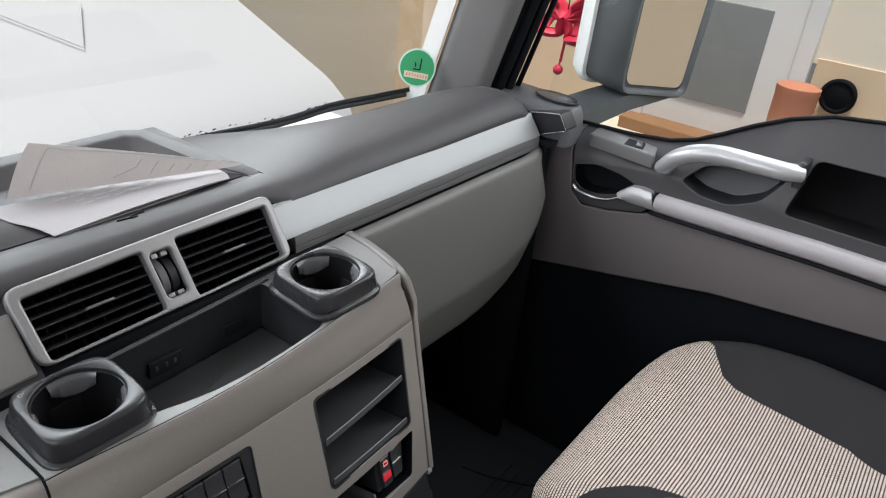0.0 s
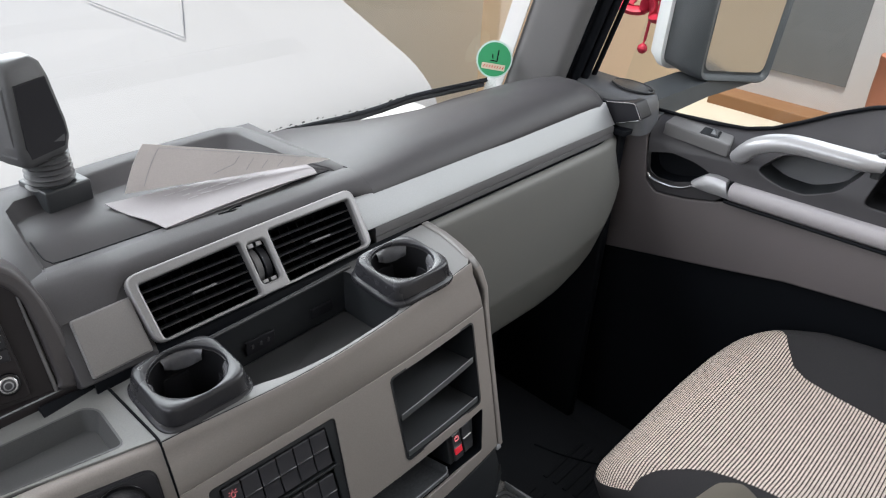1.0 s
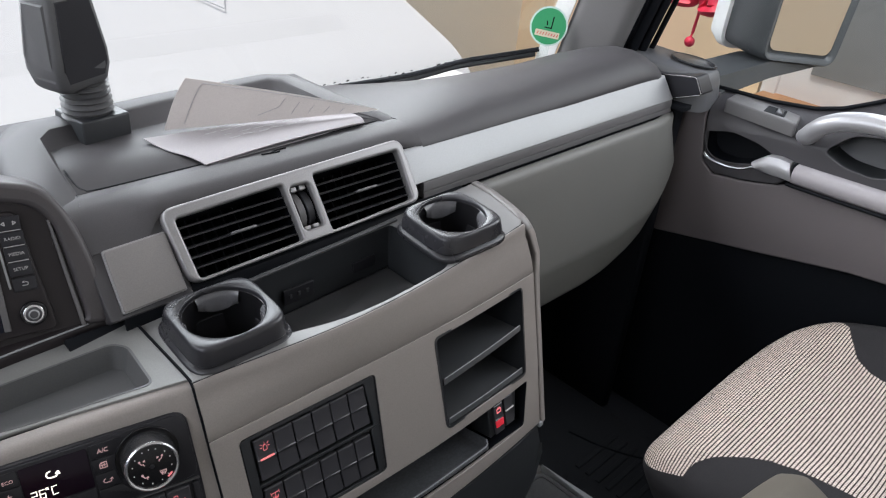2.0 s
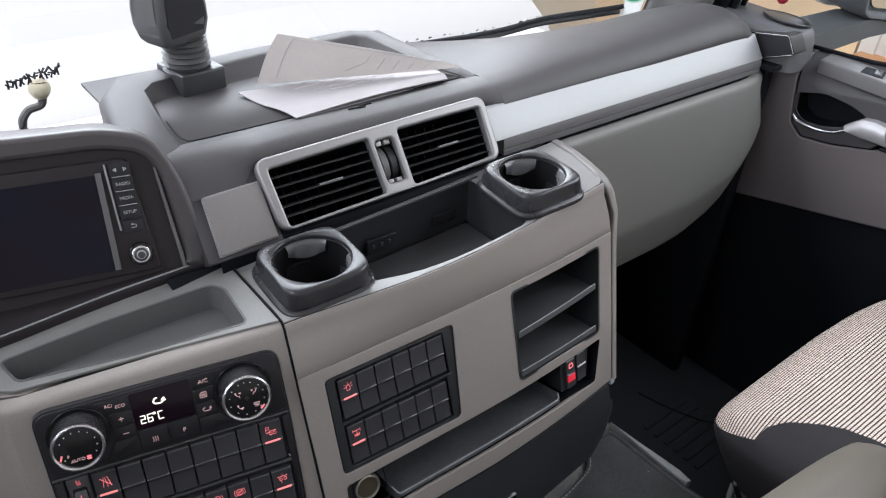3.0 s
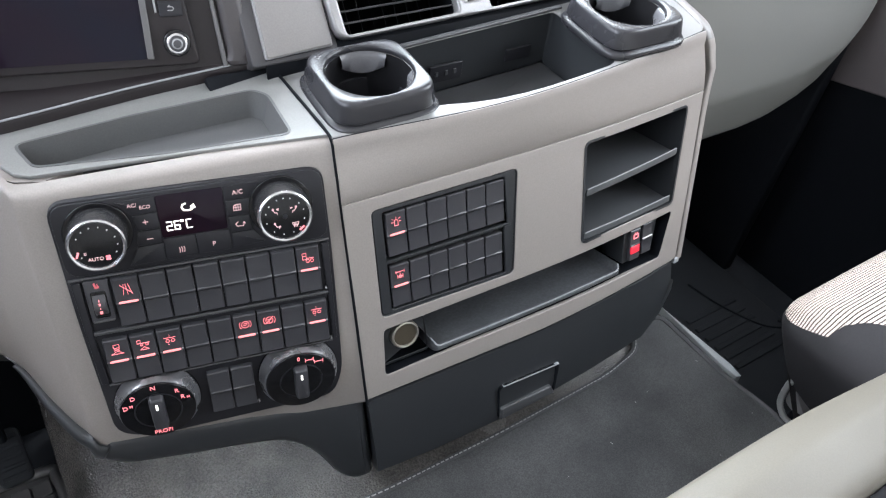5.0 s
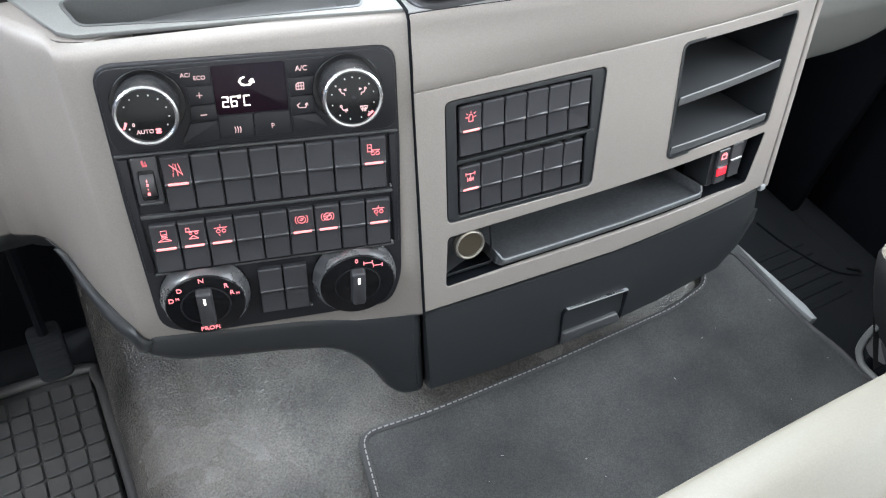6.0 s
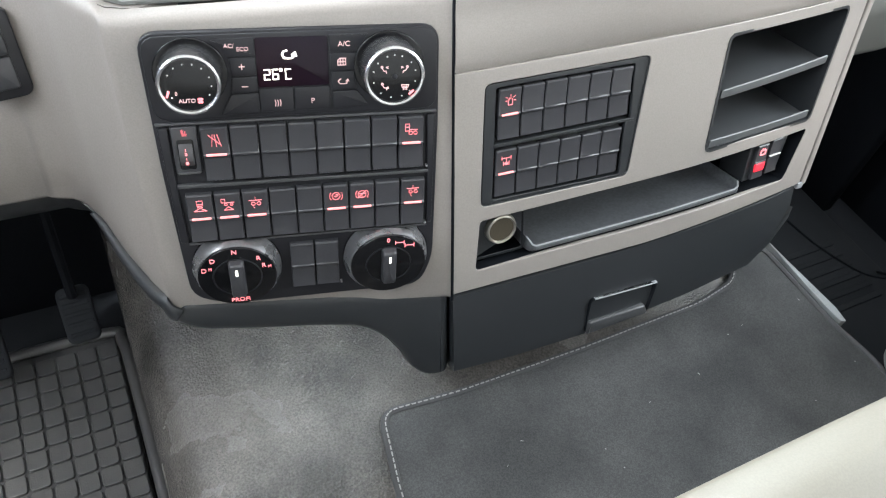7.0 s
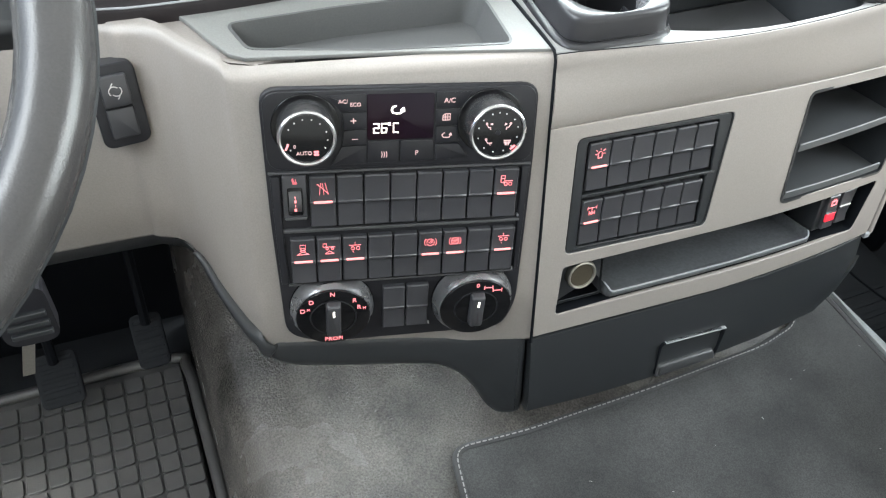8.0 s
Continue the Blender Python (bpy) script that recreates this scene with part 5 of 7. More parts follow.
# climate dials
def climate_dial(cu, cv, r, marks):
    dial = part("climate_dial", warp(curve_mesh("climate_dial", [circle(0, 0, r + 0.0055, 48), circle(0, 0, r + 0.0005, 48)], 0.004, 0.0008), at_p(cu, cv, 0.0038)), gloss_black, panel, "rotary dial with chrome ring")
    bm = bmesh.new()
    n = 48
    rings = []
    for rr, z in ((r + 0.0012, 0.0), (r + 0.0012, 0.004), (r + 0.0010, 0.018), (r + 0.0006, 0.0265), (r - 0.0008, 0.0275)):
        rings.append([(rr * math.cos(2 * math.pi * k / n) * (1 + (0.010 if k % 2 and 0.003 < z < 0.025 else 0)), rr * math.sin(2 * math.pi * k / n) * (1 + (0.010 if k % 2 and 0.003 < z < 0.025 else 0)), z) for k in range(n)])
    loft(bm, rings)
    part("dial_body", warp(bm, at_p(cu, cv, 0.003)), dial_grip, dial, "dark ribbed grip")
    bm = bmesh.new()
    rings = []
    for rr, z in ((r - 0.0004, 0.0255), (r + 0.0008, 0.0268), (r + 0.0006, 0.0286), (r - 0.0008, 0.0296), (r - 0.0022, 0.0290), (r - 0.0028, 0.0276)):
        rings.append([(rr * math.cos(2 * math.pi * k / n), rr * math.sin(2 * math.pi * k / n), z) for k in range(n)])
    loft(bm, rings, cap=False)
    part("chrome_ring", warp(bm, at_p(cu, cv, 0.003)), chrome, dial, "bright chrome ring")
    part("dial_face", warp(prism(circle(0, 0, r - 0.0022, 40), 0.012, 0.0276, 0.0004), at_p(cu, cv, 0.003)), gloss_black, dial)
    bm = bmesh.new()
    for a in marks:
        x, y = (r - 0.0065) * math.cos(radians(a)), (r - 0.0065) * math.sin(radians(a))
        prism(circle(x, y, 0.00062, 8), 0.0275, 0.0280, 0, bm)
    part("dots", warp(bm, at_p(cu, cv, 0.003)), grey_mark, dial)
    return dial


dial_grip = material("mottled dark metal grip", (0.11, 0.11, 0.115), 0.22, metal=0.85, grain=500, bump=0.2, vary=0.5, stain=60)
FACE_Z = 0.0308
d1 = climate_dial(-0.2094, 0.1070, 0.0229, [150, 125, 100, 75, 50, 20, -5, -30, 195, 215])
part("legend", warp(letters("AUTO", 0.0045), at_p(-0.2122, 0.0945, FACE_Z)), pink_mark, d1)
part("legend", warp(letters("0", 0.0040), at_p(-0.2195, 0.1005, FACE_Z)), pink_mark, d1)
part("fan_symbol", warp(drawn([[(-0.7, -0.7), (0.7, 0.7)], [(-0.7, 0.7), (0.7, -0.7)], [(0, 0.8), (0, -0.8)]], 0.0020, 0.0016, 0, 0.0004), at_p(-0.2025, 0.0945, FACE_Z)), red_light, d1)
part("pointer", warp(prism(rrect(-0.0008, -0.0028, 0.0008, 0.0028, 0.0005), 0, 0.0006, 0), lambda co: at_p(-0.2255, 0.1005, FACE_Z)(pose(0, 0, 0, 0, 0, -25) @ co)), red_light, d1)
d2 = climate_dial(-0.0516, 0.1070, 0.0240, [90, 70, 110, 40, 140, 15, 165, -15, 195, 230, 260, 290, -45])


def sym_person(flip, arrow):
    s = -1 if flip else 1
    return [ring_line(-0.5 * s, 0.6, 0.22, 6), [(-0.4 * s, 0.3), (-0.1 * s, -0.3), (0.4 * s, -0.3), (0.5 * s, -0.8)], [(0.9 * s, arrow + 0.2), (0.4 * s, arrow), (0.9 * s, arrow - 0.2)]]


for dx, dy, sy in ((-0.0085, 0.0060, sym_person(False, 0.5)), (0.0085, 0.0058, sym_person(True, 0.5)), (-0.0082, -0.0080, sym_person(False, -0.3)), (0.0085, -0.0085, [[(-0.8, 0.4), (0.8, 0.4), (0.6, -0.3), (-0.6, -0.3), (-0.8, 0.4)], [(-0.4, -0.8), (-0.3, 0.1)], [(0, -0.8), (0, 0.1)], [(0.4, -0.8), (0.3, 0.1)]])):
    part("vent_symbol", warp(drawn(sy, 0.0036, 0.0006, 0, 0.0004), at_p(-0.0516 + dx, 0.1070 + dy, FACE_Z)), pink_mark, d2)
part("hub", warp(prism(circle(0, 0, 0.0022, 12), 0, 0.0012, 0.0004), at_p(-0.0516, 0.1070, FACE_Z - 0.0004)), black, d2)
part("pointer", warp(prism(rrect(-0.0008, -0.0028, 0.0008, 0.0028, 0.0005), 0, 0.0006, 0), lambda co: at_p(-0.0516 + 0.0137, 0.1070 - 0.0135, FACE_Z)(pose(0, 0, 0, 0, 0, -50) @ co)), red_light, d2)

# display and flush keys
disp = part("climate_display", warp(prism(rrect(-0.1585, 0.0930, -0.1015, 0.1335, 0.002), 0.003, 0.0046, 0.0004), on_p), screen_mat, panel, "dark display with white digits")
SEG = {"a": ((0, 2), (1, 2)), "b": ((1, 2), (1, 1)), "c": ((1, 1), (1, 0)), "d": ((0, 0), (1, 0)), "e": ((0, 1), (0, 0)), "f": ((0, 2), (0, 1)), "g": ((0, 1), (1, 1))}
seg_lines = []
for du, names in ((0.0, "abged"), (0.0072, "afgedc"), (0.0182, "afed")):
    seg_lines += [[(du + 0.0046 * x, 0.0044 * y) for x, y in SEG[s]] for s in names]
seg_lines += [[(0.0134, 0.0092), (0.0152, 0.0092), (0.0152, 0.0076), (0.0134, 0.0076), (0.0134, 0.0092)]]
part("digits", warp(strokes([[(x * 0.92, y * 0.92) for x, y in ln] for ln in seg_lines], 0.0009, 0, 0.0003), at_p(-0.1530, 0.0995, 0.0047)), white_light, disp, "white lit digits")
part("symbol", warp(drawn([[(-0.15, 0.85), (-0.75, 0.65), (-1.0, 0.1), (-0.7, -0.45), (-0.1, -0.6), (0.7, -0.55), (1.15, -0.1)], [(0.75, 0.0), (1.25, 0.45), (1.45, -0.2)]], 0.0045, 0.0013, 0, 0.0004), at_p(-0.1335, 0.1190, 0.0046)), white_light, disp, "white lit recirculation symbol")


def flush_key(pts, word="", at=(0, 0), size=0.0058, lines=None):
    key = part("climate_key", warp(prism(round_poly(pts, 0.0015, 3), 0.003, 0.0052, 0.0006), on_p), black, panel)
    if word:
        part("legend", warp(letters(word, size), at_p(at[0], at[1], 0.0054)), pink_mark, key)
    if lines:
        part("legend", warp(drawn(lines, size, 0.0007, 0, 0.0004), at_p(at[0], at[1], 0.0052)), pink_mark, key)


flush_key([(-0.1920, 0.1330), (-0.1592, 0.1340), (-0.1590, 0.1192), (-0.1805, 0.1190)])
k0 = [o for o in panel.children if o.name.startswith("climate_key")][-1]
part("legend", warp(letters("AC/", 0.0048), at_p(-0.1782, 0.1278, 0.0054)), pink_mark, k0)
part("legend", warp(letters("ECO", 0.0046), at_p(-0.1680, 0.1250, 0.0054)), pink_mark, k0)
flush_key([(-0.1795, 0.1180), (-0.1590, 0.1182), (-0.1590, 0.1035), (-0.1785, 0.1032)], lines=[[(-1, 0), (1, 0)], [(0, -1), (0, 1)]], at=(-0.1700, 0.1110), size=0.0021)
flush_key([(-0.1785, 0.1022), (-0.1590, 0.1025), (-0.1590, 0.0895), (-0.1800, 0.0890)], lines=[[(-1, 0), (1, 0)]], at=(-0.1690, 0.0945), size=0.0024)
flush_key([(-0.1805, 0.0880), (-0.1590, 0.0885), (-0.1590, 0.0715), (-0.1900, 0.0710)])
flush_key([(-0.1582, 0.0920), (-0.1310, 0.0920), (-0.1310, 0.0720), (-0.1582, 0.0720)], lines=[[(-0.7, -0.9), (-0.5, 0), (-0.7, 0.9)], [(0, -0.9), (0.2, 0), (0, 0.9)], [(0.7, -0.9), (0.9, 0), (0.7, 0.9)]], at=(-0.1443, 0.0795), size=0.0029)
flush_key([(-0.1302, 0.0920), (-0.1010, 0.0920), (-0.1010, 0.0720), (-0.1302, 0.0720)], "P", (-0.1157, 0.0800), 0.0062)
flush_key([(-0.1005, 0.1345), (-0.0690, 0.1348), (-0.0780, 0.1205), (-0.1002, 0.1202)], "A/C", (-0.0885, 0.1268), 0.0060)
flush_key([(-0.1000, 0.1192), (-0.0785, 0.1195), (-0.0805, 0.1048), (-0.0998, 0.1045)], lines=[[(-0.9, -0.8), (-0.9, 0.3), (-0.4, 0.8), (0.9, 0.8), (0.9, -0.8), (-0.9, -0.8)], [(-0.9, 0.0), (0.9, 0.0)], [(-0.3, -0.8), (-0.3, 0.8)], [(0.3, -0.8), (0.3, 0.8)]], at=(-0.0908, 0.1122), size=0.0035)
flush_key([(-0.0996, 0.1035), (-0.0808, 0.1038), (-0.0790, 0.0885), (-0.0994, 0.0882)], lines=[[(-0.4, 0.6), (-1, 0.1), (-0.6, -0.5), (0.8, -0.5), (1.1, 0.4)], [(0.7, 0.1), (1.1, 0.5), (1.3, 0.0)]], at=(-0.0904, 0.0955), size=0.0038)
flush_key([(-0.0992, 0.0872), (-0.0785, 0.0875), (-0.0690, 0.0745), (-0.0990, 0.0720)])


# large rotary selectors
def selector(cu, cv, r):
    """A wedge collar, thick at the top, carries the disc, so that the disc looks a little downwards."""
    tip = pose(0, 0, 0.018, 9, 0, 0)
    on_disc = lambda co: at_p(cu, cv, 0.002)(tip @ co)
    n = 64
    ang = [2 * math.pi * k / n for k in range(n)]

    def foot(rr, z):
        return [Vector((rr * math.cos(a), max(-0.036, min(0.0292, rr * math.sin(a))), z)) for a in ang]

    sel = part("selector", warp(prism([(v.x, v.y) for v in foot(r + 0.0052, 0)], -0.002, 0.0028, 0.0006), at_p(cu, cv, 0.002)), gloss_black, panel, "round selector with grey collar")
    bm = bmesh.new()
    top = lambda rr, z: [tip @ Vector((rr * math.cos(a), rr * math.sin(a), z)) for a in ang]
    loft(bm, [foot(r + 0.0048, 0.0005), foot(r + 0.0046, 0.0036), foot(r + 0.0036, 0.0055), top(r + 0.0018, -0.0075), top(r + 0.0008, -0.0030), top(r + 0.0002, -0.0012), top(r - 0.0018, -0.0008)])
    part("collar", warp(bm, at_p(cu, cv, 0.002)), dial_collar, sel, "satin grey raised collar", smooth=55)
    part("disc", warp(prism(circle(0, 0, r - 0.0006, 56), -0.004, 0.0008, 0.0008), on_disc), gloss_black, sel, "gloss black disc")
    groove = bmesh.new()
    loft(groove, [[(rr * math.cos(a), rr * math.sin(a), z) for a in ang] for rr, z in ((0.0222, 0.0004), (0.0220, 0.0013), (0.0208, 0.0013), (0.0206, 0.0004))], cap=False)
    part("dish_ring", warp(groove, on_disc), black, sel, "shallow ring round the grip")
    grip = bmesh.new()
    rings = []
    for z, hw, hh in ((0.0005, 0.0070, 0.0205), (0.0060, 0.0067, 0.0198), (0.0080, 0.0062, 0.0192), (0.0090, 0.0050, 0.0180)):
        rings.append([(x, y + 0.0005, z) for x, y in rrect(-hw, -hh, hw, hh, 0.0030, 4)])
    loft(grip, rings)
    part("grip_bar", warp(grip, on_disc), switch_black, sel, "black grip bar")
    part("mark", warp(prism(rrect(-0.0010, 0.0085, 0.0010, 0.0155, 0.0004), 0.0085, 0.0094, 0), on_disc), white_light, sel, "white lit mark")
    return sel, on_disc


dial_collar = material("satin grey selector collar", (0.30, 0.30, 0.31), 0.27, metal=0.75, grain=1500, bump=0.05, vary=0.3, stain=40)
s1, disc_1 = selector(-0.1930, -0.0785, 0.0352)
for word, dx, dy, sz in (("N", -0.0005, 0.0300, 0.0068), ("D", -0.0200, 0.0215, 0.0068), ("D", -0.0282, 0.0110, 0.0070), ("M", -0.0228, 0.0122, 0.0044), ("R", 0.0198, 0.0208, 0.0068), ("R", 0.0240, 0.0118, 0.0068), ("M", 0.0290, 0.0100, 0.0044), ("PROFI", 0.0, -0.0285, 0.0066)):
    part("legend", warp(moved(letters(word, sz), dx, dy, 0.0012), disc_1), red_light, s1, "red lit lettering")
s2, disc_2 = selector(-0.0547, -0.0805, 0.0360)
part("legend", warp(moved(letters("0", 0.0066), -0.0008, 0.0298, 0.0012), disc_2), red_light, s2)
part("axle_symbol", warp(moved(strokes([[(-0.0040, 0), (0.0040, 0)], [(-0.0040, -0.002), (-0.0040, 0.002)], [(0.0040, -0.002), (0.0040, 0.002)], [(0.0050, -0.004), (0.0135, -0.004)], [(0.0050, -0.006), (0.0050, -0.002)], [(0.0135, -0.006), (0.0135, -0.002)]], 0.0007, 0, 0.0004), 0.0100, 0.0262, 0.0008), disc_2), red_light, s2)

# ---- auxiliary switches in the storage console ----
aux = thing("switch_block", "black block of twelve rocker switches, two of them backlit red", "switch panel")


def at_a(u, v, z=0.0, slope=0.02):
    return lambda co: on_a(Vector((co.x + u, co.y + v + co.x * slope, co.z + z)))


part("bezel", warp(curve_mesh("bezel", [inset(hole_switch, 0.0012), round_poly([(0.0420, 0.0895), (0.1885, 0.0930), (0.1920, 0.0360), (0.1870, 0.0300), (0.1885, -0.0262), (0.0430, -0.0262)], 0.003)], 0.004, 0.0008), lambda co: on_a(Vector((co.x, co.y, co.z - 0.004)))), charcoal, aux)
for r, (u0, u1, vl, vr) in enumerate(((0.0450, 0.1885, 0.0620, 0.0650), (0.0445, 0.1852, 0.0010, 0.0020))):
    p = (u1 - u0) / 6
    for k in range(6):
        u = u0 + p * (k + 0.5)
        v = vl + (vr - vl) * k / 5
        rocker(aux, at_a(u, v, -0.0085), p, 0.0500, (sym_beacon if r == 0 else sym_diff) if k == 0 else None)
part("rib", warp(prism(round_poly([(0.0420, 0.0300), (0.1960, 0.0330), (0.1960, 0.0362), (0.0420, 0.0338)], 0.0005), -0.009, -0.0015, 0.0006), on_a), charcoal, aux)
# the flap is no lamp; a slight glow is added to its red
red_flap = material("red flap plastic with added glow", (0.75, 0.03, 0.05), 0.35, emit=0.25, bump=0)
# red guarded pair at the right of the slot
guard = thing("guarded_switch", "small pair of rocker switches, one with a red flap", "switch")
part("mount", warp(prism(round_poly([(0.3800, -0.0850), (0.4360, -0.0810), (0.4450, -0.0330), (0.3820, -0.0370)], 0.003), -0.05, -0.010, 0.001), on_a), charcoal, guard)
rocker(guard, at_a(0.3990, -0.0600, -0.0115), 0.0200, 0.044)
rocker(guard, at_a(0.4215, -0.0575, -0.0115), 0.0200, 0.044)
part("red_flap", warp(prism(rrect(-0.0080, -0.0120, 0.0080, -0.0010, 0.001), 0.004, 0.0075, 0.0008), at_a(0.3990, -0.0600, -0.0115)), red_flap, guard, "bright red flap")
part("symbol", warp(drawn([[(-0.7, -0.5), (0.7, -0.5), (0.7, 0.5), (-0.7, 0.5), (-0.7, -0.5)], [(-0.3, 0.5), (-0.3, 0.9)], [(0.3, 0.5), (0.3, 0.9)]], 0.0055, 0.0010, 0.0062, 0.0072), at_a(0.3990, -0.0475, -0.0115)), red_light, guard, "red lit symbol")
part("bar", warp(prism(rrect(-0.0090, -0.0007, 0.0090, 0.0007, 0.0004), 0.0055, 0.0080, 0.0002), at_a(0.4215, -0.0555, -0.0115)), grey_mark, guard)

# ---- passenger door ----
def lerp_table(tab, x):
    for (a, fa), (b, fb) in zip(tab, tab[1:]):
        if x <= b:
            t = max(0.0, min(1.0, (x - a) / (b - a)))
            return fa + (fb - fa) * t
    return tab[-1][1]


SILL = [(-0.80, 1.045), (-0.50, 1.045), (-0.34, 1.038), (-0.26, 1.028), (-0.19, 1.005), (-0.13, 0.975), (-0.08, 0.945), (-0.03, 0.918), (0.02, 0.902), (0.10, 0.892), (0.30, 0.884)]
LOW = [(-0.80, 0.715), (-0.47, 0.69), (-0.316, 0.672), (-0.158, 0.652), (0.02, 0.612), (0.15, 0.584), (0.26, 0.56)]


def door_x(y, z):
    """How far out the door's inner face stands at a height."""
    top = lerp_table(SILL, y)
    x = 1.186 - 0.006 * math.cos((z - 0.70) * 14)
    if z > 0.85:
        x += (1.258 - 1.186) * max(0.0, min(1.0, (z - 0.85) / max(0.02, top - 0.85))) ** 1.6
    return x


door = thing("passenger_door", "grey passenger door with silver grab handle and trim bar", "door")


def on_door(co):
    """Local x runs rearwards, y up, z into the cab."""
    return Vector((door_x(-co.x, co.y) - co.z, -co.x, co.y))


def door_plate(outline, holes, depth, bevel, step=0.04):
    bm = curve_mesh("plate", [outline] + holes, depth, bevel)
    for k in np.arange(-0.28, 0.84, step):
        bmesh.ops.bisect_plane(bm, geom=bm.verts[:] + bm.edges[:] + bm.faces[:], plane_co=(k, 0, 0), plane_no=(1, 0, 0))
    for k in np.arange(0.56, 1.06, 0.02):
        bmesh.ops.bisect_plane(bm, geom=bm.verts[:] + bm.edges[:] + bm.faces[:], plane_co=(0, k, 0), plane_no=(0, 1, 0))
    return warp(bm, lambda co: on_door(Vector((co.x, co.y, co.z - depth / 2))))


# near-black with little sheen: the deep pocket's shade is put into its colour
pocket_shade = material("pocket black darkened for shade", (0.008, 0.008, 0.009), 0.95, grain=900, bump=0.3, spec=0.15)
upper = [(-y, z) for y, z in reversed(SILL) if y < 0.205] + [(0.80, 0.79)] + [(-y, 0.782) for y in (-0.6, -0.4, -0.2, 0.0)] + [(-0.02, 0.762), (-0.09, 0.745), (-0.15, 0.738), (-0.178, 0.758)]
upper = [(-0.205, 0.886)] + upper
recess = round_poly([(-0.195, 0.817), (-0.137, 0.834), (-0.08, 0.829), (-0.040, 0.816), (-0.066, 0.784), (-0.12, 0.766), (-0.160, 0.764), (-0.182, 0.778)], 0.014)
grab_hole = round_poly([(0.040, 0.852), (0.075, 0.890), (0.150, 0.905), (0.229, 0.911), (0.193, 0.859), (0.141, 0.834), (0.084, 0.835)], 0.016)
pocket = round_poly([(0.240, 0.850), (0.262, 0.955), (0.62, 0.965), (0.62, 0.852), (0.42, 0.850)], 0.014)
part("upper_panel", door_plate(upper, [recess, grab_hole, pocket], 0.008, 0.002), door_dark, door, "dark grey upper door panel", smooth=50)
for hole, deep, mt in ((recess, 0.04, soft_black), (grab_hole, 0.045, charcoal), (pocket, 0.065, pocket_shade)):
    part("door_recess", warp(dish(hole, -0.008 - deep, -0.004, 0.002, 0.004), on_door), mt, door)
lower = [(-0.262, 0.875), (-0.208, 0.882), (-0.181, 0.757), (-0.152, 0.7355), (-0.09, 0.7425), (-0.02, 0.7595), (0.02, 0.778), (0.80, 0.790)] + [(-y, z - 0.006) for y, z in LOW]
part("lower_panel", door_plate(lower, [], 0.008, 0.003), door_grey, door, "grey brown lower door panel", smooth=50)
part("sill_panel", warp(prism([(-0.27, 0.0), (0.80, 0.0), (0.80, 0.735), (0.46, 0.70), (0.15, 0.665), (-0.02, 0.63), (-0.15, 0.60), (-0.27, 0.575)], -0.06, -0.02, 0.0), on_door), soft_black, door, "black lower door edge")
part("door_core", warp(prism([(-0.262, 0.0), (0.80, 0.0), (0.80, 0.98), (0.30, 0.98), (0.10, 0.90), (-0.262, 0.87)], -0.095, -0.078, 0.0), on_door), soft_black, door, "black inner door skin")


# trim bar along the door
bm = bmesh.new()
rings = []
for y in np.linspace(-0.008, -0.80, 14):
    z = 0.797 + 0.010 * min(1, max(0, (-0.02 - y) / 0.3))
    rings.append([(1.166 + dx, y, z + dz) for dx, dz in ((0.022, 0.018), (0.006, 0.0175), (-0.002, 0.012), (-0.004, 0.0), (-0.001, -0.013), (0.008, -0.019), (0.022, -0.020))])
loft(bm, rings)
part("trim_bar", bm, bar_silver, door, "silver grey trim bar", smooth=50)
# black tube drawn in as the shadow line under the trim bar
part("bar_shadow", tube([(1.168, y, 0.7755 + 0.010 * min(1, max(0, (-0.02 - y) / 0.3))) for y in np.linspace(-0.002, -0.80, 14)], 0.0035, 6), soft_black, door, "dark line painted as shadow under the bar")
# inner release: chrome bow and lever
bow = smooth_path([(1.166, 0.172, 0.779), (1.162, 0.160, 0.7725), (1.160, 0.138, 0.7705), (1.160, 0.110, 0.7710), (1.160, 0.085, 0.7770), (1.161, 0.066, 0.7880)], 6)
part("release_bow", tube(bow, 0.0032, 8), chrome, door, "chrome release bow")
bm = bmesh.new()
rings = []
for y, zc, hh in ((0.068, 0.788, 0.005), (0.056, 0.793, 0.011), (0.040, 0.799, 0.0175), (0.020, 0.801, 0.0185), (0.002, 0.800, 0.0180), (-0.004, 0.800, 0.0165)):
    rings.append([(1.166 + dx, y + dy, zc + dz * hh) for dx, dy, dz in ((0.018, 0.006, 1), (0.002, 0.006, 0.95), (-0.004, 0.002, 0.4), (-0.005, -0.004, -0.4), (0.0, -0.008, -0.95), (0.018, -0.008, -1))])
loft(bm, rings)
part("release_lever", bm, handle_silver, door, "satin chrome release lever", smooth=50)
part("lever_gap", box(1.168, -0.0075, 0.786, 1.19, -0.0035, 0.816, 0.001), soft_black, door)
# grab handle
grab = smooth_path([(1.190, -0.002, 0.868), (1.172, -0.012, 0.880), (1.158, -0.032, 0.905), (1.150, -0.065, 0.926), (1.148, -0.11, 0.938), (1.150, -0.17, 0.940), (1.156, -0.225, 0.940), (1.170, -0.250, 0.940)], 6)
part("grab_handle", tube(grab, [0.0185 + 0.002 * math.sin(math.pi * k / (len(grab) - 1)) for k in range(len(grab))], 14, squash=0.85), handle_silver, door, "satin silver grab handle", smooth=60)
part("grab_socket", box(1.160, -0.256, 0.914, 1.21, -0.240, 0.962, 0.005), charcoal, door)
